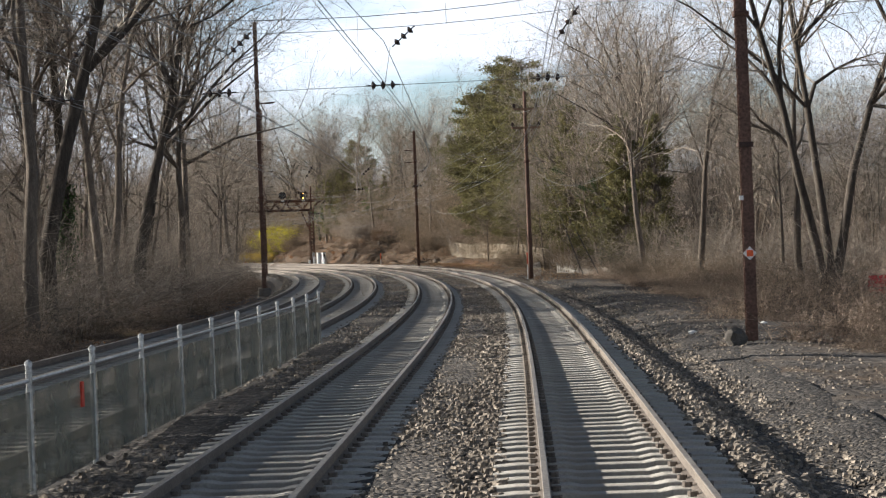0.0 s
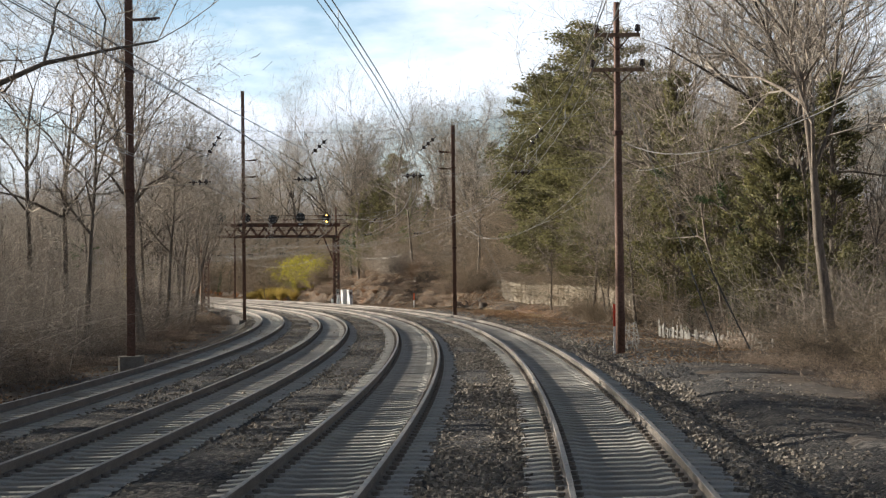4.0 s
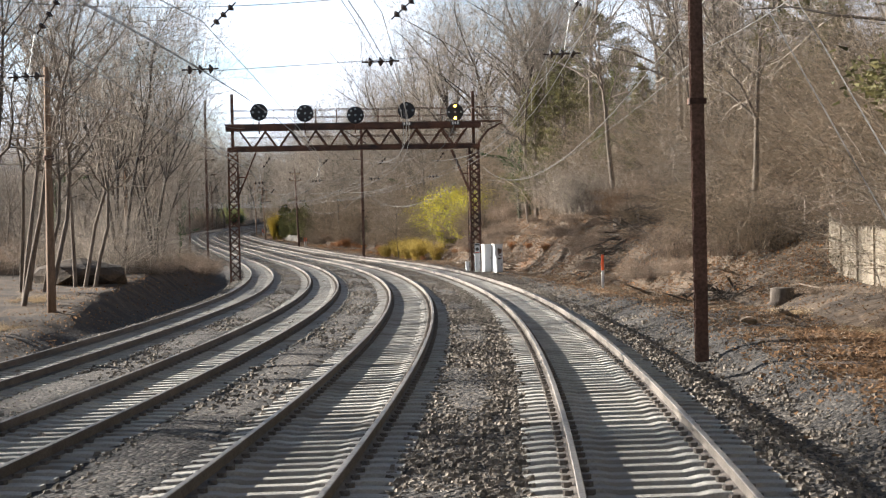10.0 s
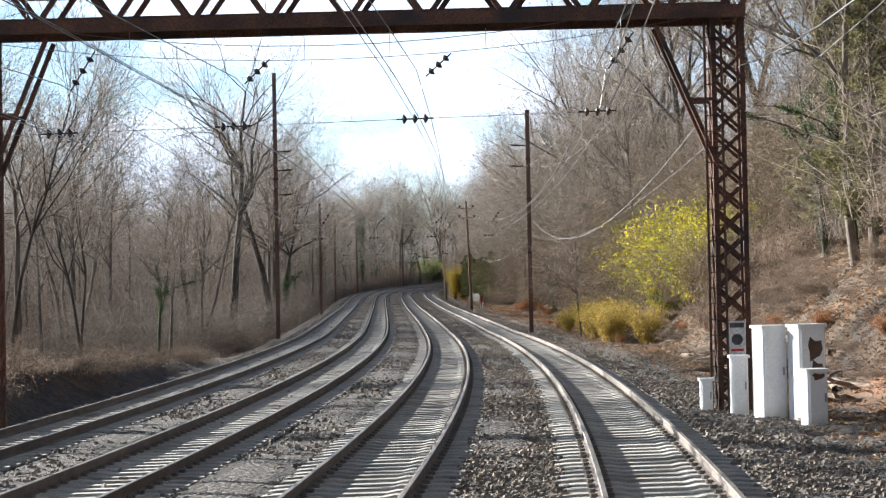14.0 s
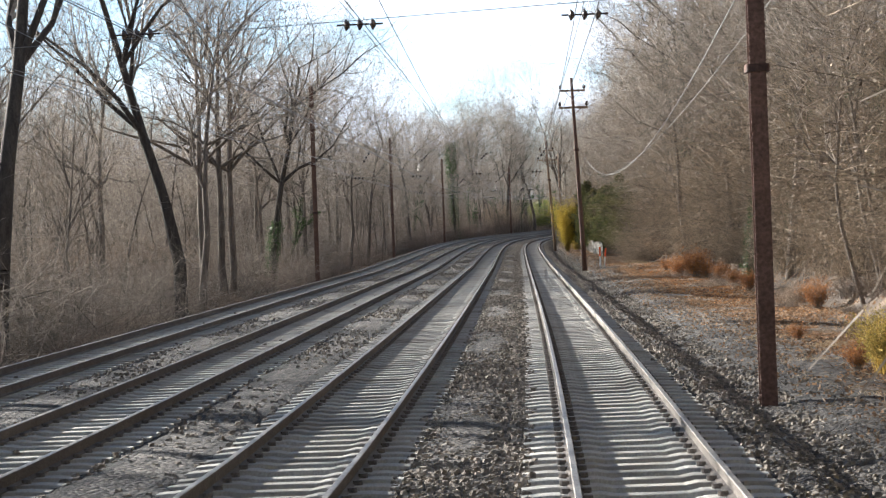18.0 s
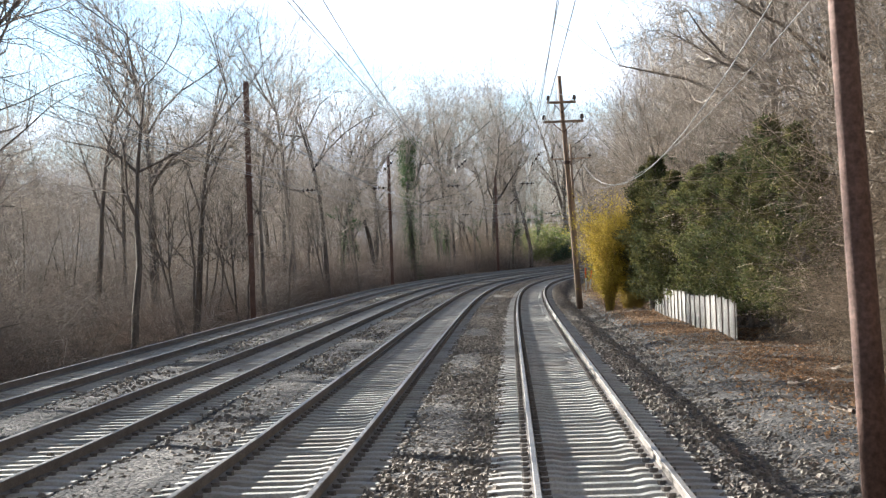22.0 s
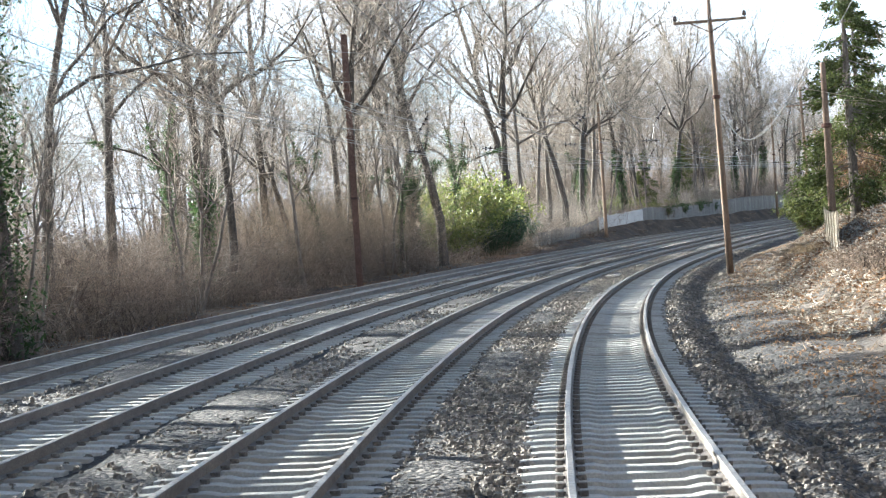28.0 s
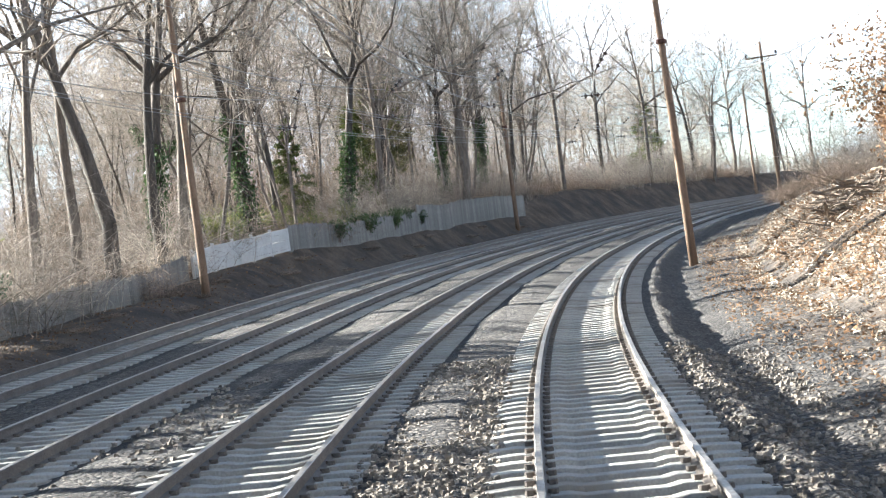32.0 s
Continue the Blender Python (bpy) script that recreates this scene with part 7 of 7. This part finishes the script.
scatter("wood_chips", 90000, cleared_bank, 0.11, M_CHIPS, "pale wood chips and dry leaves on a cleared bank", 4, 0.03, 1.5)
scatter("bank_leaves", 60000, cleared_bank, 0.13, M_DEADLEAF, "brown leaves on a cleared bank", 7)
scatter("hillside_russet", 26000, hillside, 0.10, M_RUSSET, "russet leaves on the hillside", 15)
scatter("hillside_leaves", 90000, hillside, 0.12, M_DEADLEAF, "orange-brown leaves on the hillside", 5)


def loose_stones(name, count, reach, across, seed, label, shape=(0.03, 0.06)):
    rng = np.random.default_rng(seed)
    s, u = rng.uniform(reach[0], reach[1], count), rng.uniform(across[0], across[1], count)
    gap = np.min(np.abs(u[:, None] - np.array(TRACKS)[None]), 1)
    keep = (gap > 1.22 + rng.normal(0, 0.07, count)) | (rng.random(count) < 0.03)
    s, u = s[keep], u[keep]
    n = len(s)
    h = np.interp(s, CS, CH)
    x, y = np.interp(s, CS, CX) + u * np.cos(h), np.interp(s, CS, CY) + u * np.sin(h)
    lean = u * TILT * np.interp(s, CS, CK)
    z = np.interp(s, CS, CZ) + lean - 0.205 - 0.42 * np.maximum(-13.2 - u, 0)
    z = np.where(u > 1.6, surface_height(s, u, x, y), z) - 0.01
    base = np.array([(1, 0.1, 0), (-0.1, 1, 0), (-1, -0.1, 0), (0.1, -1, 0), (0.62, 0.3, 0.8), (-0.25, 0.62, 0.9), (-0.6, -0.3, 0.75), (0.28, -0.6, 0.85)], float)
    turn = rng.uniform(0, 6.3, n)
    c, d = np.cos(turn)[:, None], np.sin(turn)[:, None]
    r = rng.uniform(shape[0], shape[1], (n, 1, 1)) * rng.uniform(0.75, 1.25, (n, 8, 1))
    v = base[None] * r * np.stack([rng.uniform(0.8, 1.4, n), rng.uniform(0.7, 1.1, n), rng.uniform(0.7, 1.2, n)], -1)[:, None]
    v = np.stack([c * v[:, :, 0] - d * v[:, :, 1], d * v[:, :, 0] + c * v[:, :, 1], v[:, :, 2]], -1) + np.stack([x, y, z], -1)[:, None]
    f = np.array([(0, 1, 5, 4), (1, 2, 6, 5), (2, 3, 7, 6), (3, 0, 4, 7), (4, 5, 6, 7)])
    f = (f[None] + (np.arange(n) * 8)[:, None, None]).reshape(-1, 4)
    tagged(new(name, fast_mesh(name, [(v.reshape(-1, 3), f)], M_STONE)), label, "stones", kind="stuff")


loose_stones("ballast_stones", 100000, (-40, 700), (-2.75, -1.15), 9, "loose angular grey ballast stones between tracks")
loose_stones("ballast_stones", 70000, (-40, 700), (1.2, 3.0), 10, "angular grey stones on the ballast shoulder")
loose_stones("verge_stones", 26000, (-40, 700), (2.6, 6.0), 13, "small grey stones on the dark verge", (0.02, 0.045))
loose_stones("ballast_stones", 80000, (-40, 700), (-13.6, -4.9), 12, "scattered grey ballast stones between far tracks", (0.035, 0.065))


def fallen_branch(s, u, length, r, turn, label, rng, forks=3):
    g = ground_at(s, u)
    ob = thing("fallen_branch", g + (0, 0, r), label, "branch", turn, "fallen branches")
    p, pts = np.zeros(3), [np.zeros(3)]
    d = np.array([1.0, 0, 0.04])
    for _ in range(6):
        d = d + np.array([0, rng.gauss(0, 0.16), rng.gauss(0, 0.05)])
        d[2] = max(d[2], 0.0)
        p = p + d / np.linalg.norm(d) * length / 6
        pts.append(p)
    part("limb", Geo().tube(pts, [r * (1 - 0.13 * k) for k in range(7)], 7), M_LOG, ob, "", True)
    for k in range(forks):
        a = pts[1 + k % 5]
        tw = Geo()
        b = a + np.array([rng.uniform(0.2, 0.6), rng.choice((-1, 1)) * rng.uniform(0.2, 0.5), rng.uniform(0.0, 0.15)]) * length * 0.35
        m = (a + b) / 2 + np.array([0, 0, 0.05])
        tw.rod(a, m, r * 0.45, r * 0.3, 5).rod(m, b, r * 0.3, r * 0.1, 5)
        part("side_branch", tw, M_LOG, ob)


def debris():
    rng = random.Random(8)
    spots = [(rng.uniform(252, 285), rng.uniform(4.0, 6.5), rng.uniform(1.5, 4.5), rng.uniform(0.04, 0.13)) for _ in range(16)]
    spots += [(rng.uniform(168, 230), rng.uniform(4.2, 8.5), rng.uniform(1.0, 3.5), rng.uniform(0.03, 0.09)) for _ in range(18)]
    spots += [(rng.uniform(600, 760), rng.uniform(5.0, 12.0), rng.uniform(0.7, 2.2), rng.uniform(0.03, 0.09)) for _ in range(34)]
    spots += [(rng.uniform(380, 470), rng.uniform(4.2, 8.5), rng.uniform(0.8, 2.6), rng.uniform(0.025, 0.06)) for _ in range(14)]
    spots += [(rng.uniform(250, 300), rng.uniform(-19, -15.5), rng.uniform(1.0, 2.6), rng.uniform(0.03, 0.07)) for _ in range(6)]
    spots += [(226.0, 6.4, 3.0, 0.14)]
    for s, u, length, r in spots:
        fallen_branch(s, u, length, r, heading(s) + math.pi / 2 + rng.uniform(-0.4, 0.4) + rng.choice((0, math.pi)), "broken grey-brown branch lying on the bank" if r > 0.06 else "thin dead branch lying in leaves", rng)


debris()


def stump(s, u, r, hgt, label):
    g = ground_at(s, u)
    ob = thing("tree_stump", g, label, "stump", 0.3 * s)
    geo = Geo().lathe((0, 0, -0.1), [(0, r * 1.35), (0.15, r * 1.08), (hgt, r), (hgt + 0.02, r * 0.9)], (0, 0, 1), 12)
    part("bark", geo, M_BARK, ob, "", True)


stump(228.0, 8.6, 0.3, 0.7, "weathered tree stump on the bank")
stump(180.0, 7.4, 0.35, 0.5, "dark rotten stump in dead leaves")
stump(686.0, 9.5, 0.32, 0.45, "cut tree stump on the cleared bank")


def lump(name, s, u, size, mat, label, category, seed):
    rng = np.random.default_rng(seed)
    bm = bmesh.new()
    bmesh.ops.create_icosphere(bm, subdivisions=2, radius=1)
    for v in bm.verts:
        v.co *= 1 + rng.normal(0, 0.09)
        v.co.x *= size[0]
        v.co.y *= size[1]
        v.co.z *= size[2]
    me = bpy.data.meshes.new(name)
    bm.to_mesh(me)
    bm.free()
    me.materials.append(mat)
    solo(name, me, None, label, category, ground_at(s, u) + (0, 0, size[2] * 0.5), heading(s))


# concrete tone lowered so the block looks as if it lies in shade
M_BLOCK = material("dirty_concrete", (0.055, 0.05, 0.045), (0.12, 0.11, 0.098), 0.3, 0.95, fine=0.03, bump=0.6)
lump("concrete_block", -1.0, 4.0, (0.26, 0.24, 0.26), M_BLOCK, "rough concrete block beside a mast", "block", 1)
lump("litter", 5.0, 3.6, (0.12, 0.08, 0.05), M_WHITE, "scrap of white litter on dark gravel", "litter", 2)
lump("litter", 9.0, 6.0, (0.1, 0.08, 0.05), M_WHITE, "scrap of white litter on dark gravel", "litter", 3)
lump("earth_mound", 212.0, -19.0, (2.2, 2.0, 0.7), M_GROUND, "low mound of dark earth in the clearing", "mound", 4)


# ---- things beyond the verge ----
def house(s, u, w, d, hgt, wall, roof, label, turn):
    g = ground_at(s, u)
    ob = thing("house", g, label, "house", turn)
    part("wall", Geo().box((0, 0, hgt / 2 - 0.3), (w, d, hgt + 0.6)), wall, ob)
    top = hgt + w * 0.32
    part("gable", Geo().add([(-w / 2, -d / 2, hgt), (w / 2, -d / 2, hgt), (0, -d / 2, top), (-w / 2, d / 2, hgt), (w / 2, d / 2, hgt), (0, d / 2, top)], [(0, 1, 2), (5, 4, 3), (0, 3, 4, 1)]), wall, ob)
    for side in (-1, 1):
        part("roof", Geo().bar((side * w / 4 + side * 0.12, -d / 2 - 0.3, (hgt + top) / 2), (side * w / 4 + side * 0.12, d / 2 + 0.3, (hgt + top) / 2), 0.01, 0.01).add([(side * (w / 2 + 0.3), -d / 2 - 0.3, hgt - 0.1), (0, -d / 2 - 0.3, top + 0.1), (0, d / 2 + 0.3, top + 0.1), (side * (w / 2 + 0.3), d / 2 + 0.3, hgt - 0.1), (side * (w / 2 + 0.3), -d / 2 - 0.3, hgt + 0.05), (0, -d / 2 - 0.3, top + 0.25), (0, d / 2 + 0.3, top + 0.25), (side * (w / 2 + 0.3), d / 2 + 0.3, hgt + 0.05)], [(0, 1, 2, 3), (7, 6, 5, 4), (0, 4, 5, 1), (2, 6, 7, 3), (0, 3, 7, 4)]), roof, ob)
    for x in (-w / 4, w / 4):
        for z in (1.4, hgt - 1.2):
            win = part("window", Geo().box((x, -d / 2 - 0.03, z), (1.0, 0.06, 1.3)), M_WHITE, ob)
            part("pane", Geo().box((x, -d / 2 - 0.07, z), (0.8, 0.03, 1.1)), M_INK, win)


M_SIDING = material("pale_siding", (0.62, 0.63, 0.62), (0.72, 0.72, 0.7), 2.0, 0.7, bump=0.1)
M_SHINGLE = material("grey_shingle_roof", (0.12, 0.12, 0.125), (0.2, 0.2, 0.2), 0.8, 0.9, bump=0.4)
house(975.0, -18.0, 9.0, 9.0, 4.5, M_SIDING, M_SHINGLE, "pale blue-grey house at the far end of the curve", -0.6)


def car(s, u, turn):
    g = ground_at(s, u) - (0, 0, 0.1)
    ob = thing("parked_car", g, "red parked car half hidden behind dry brush", "car", turn)
    M_CARPAINT = material("red_car_paint", (0.42, 0.02, 0.03), (0.5, 0.03, 0.04), 1.0, 0.25, bump=0, spec=0.6)
    prof = [(-2.2, 0.35), (-2.25, 0.75), (-1.9, 0.95), (-1.2, 1.02), (1.3, 1.05), (2.1, 0.9), (2.25, 0.6), (2.2, 0.35)]
    cab = [(-1.15, 1.0), (-0.5, 1.45), (0.8, 1.48), (1.5, 1.04)]
    for nm, pr, half, mat in (("body", prof, 0.88, M_CARPAINT), ("roof", cab, 0.72, M_CARPAINT)):
        n = len(pr)
        part(nm, Geo().add([(x, -half, z) for x, z in pr] + [(x, half, z) for x, z in pr], [tuple(range(n)), tuple(range(2 * n - 1, n - 1, -1))] + [((i + 1) % n, i, n + i, n + (i + 1) % n) for i in range(n)]), mat, ob)
    for y in (-0.73, 0.73):
        part("side_window", Geo().add([(-0.95, y, 1.06), (1.25, y, 1.06), (0.75, y, 1.42), (-0.48, y, 1.4), (-0.95, y * 0.98, 1.06), (1.25, y * 0.98, 1.06), (0.75, y * 0.98, 1.42), (-0.48, y * 0.98, 1.4)], [(0, 1, 2, 3), (7, 6, 5, 4)]), M_INK, ob)
    for x in (-1.4, 1.4):
        for y in (-0.86, 0.86):
            w = part("wheel", Geo().lathe((x, y - 0.1, 0.33), [(0, 0.3), (0.03, 0.33), (0.17, 0.33), (0.2, 0.3)], (0, 1, 0), 18), M_INK, ob)
            part("rim", Geo().lathe((x, y - 0.11 if y < 0 else y + 0.08, 0.33), [(0, 0.18), (0.03, 0.2)], (0, 1, 0), 12), M_GALV, w)
    for y in (-0.6, 0.6):
        part("headlight", Geo().box((-2.22, y, 0.72), (0.08, 0.3, 0.14), 0, 0, 0.02), M_LENS, ob)


car(31.0, 14.2, heading(31.0) + 1.3)
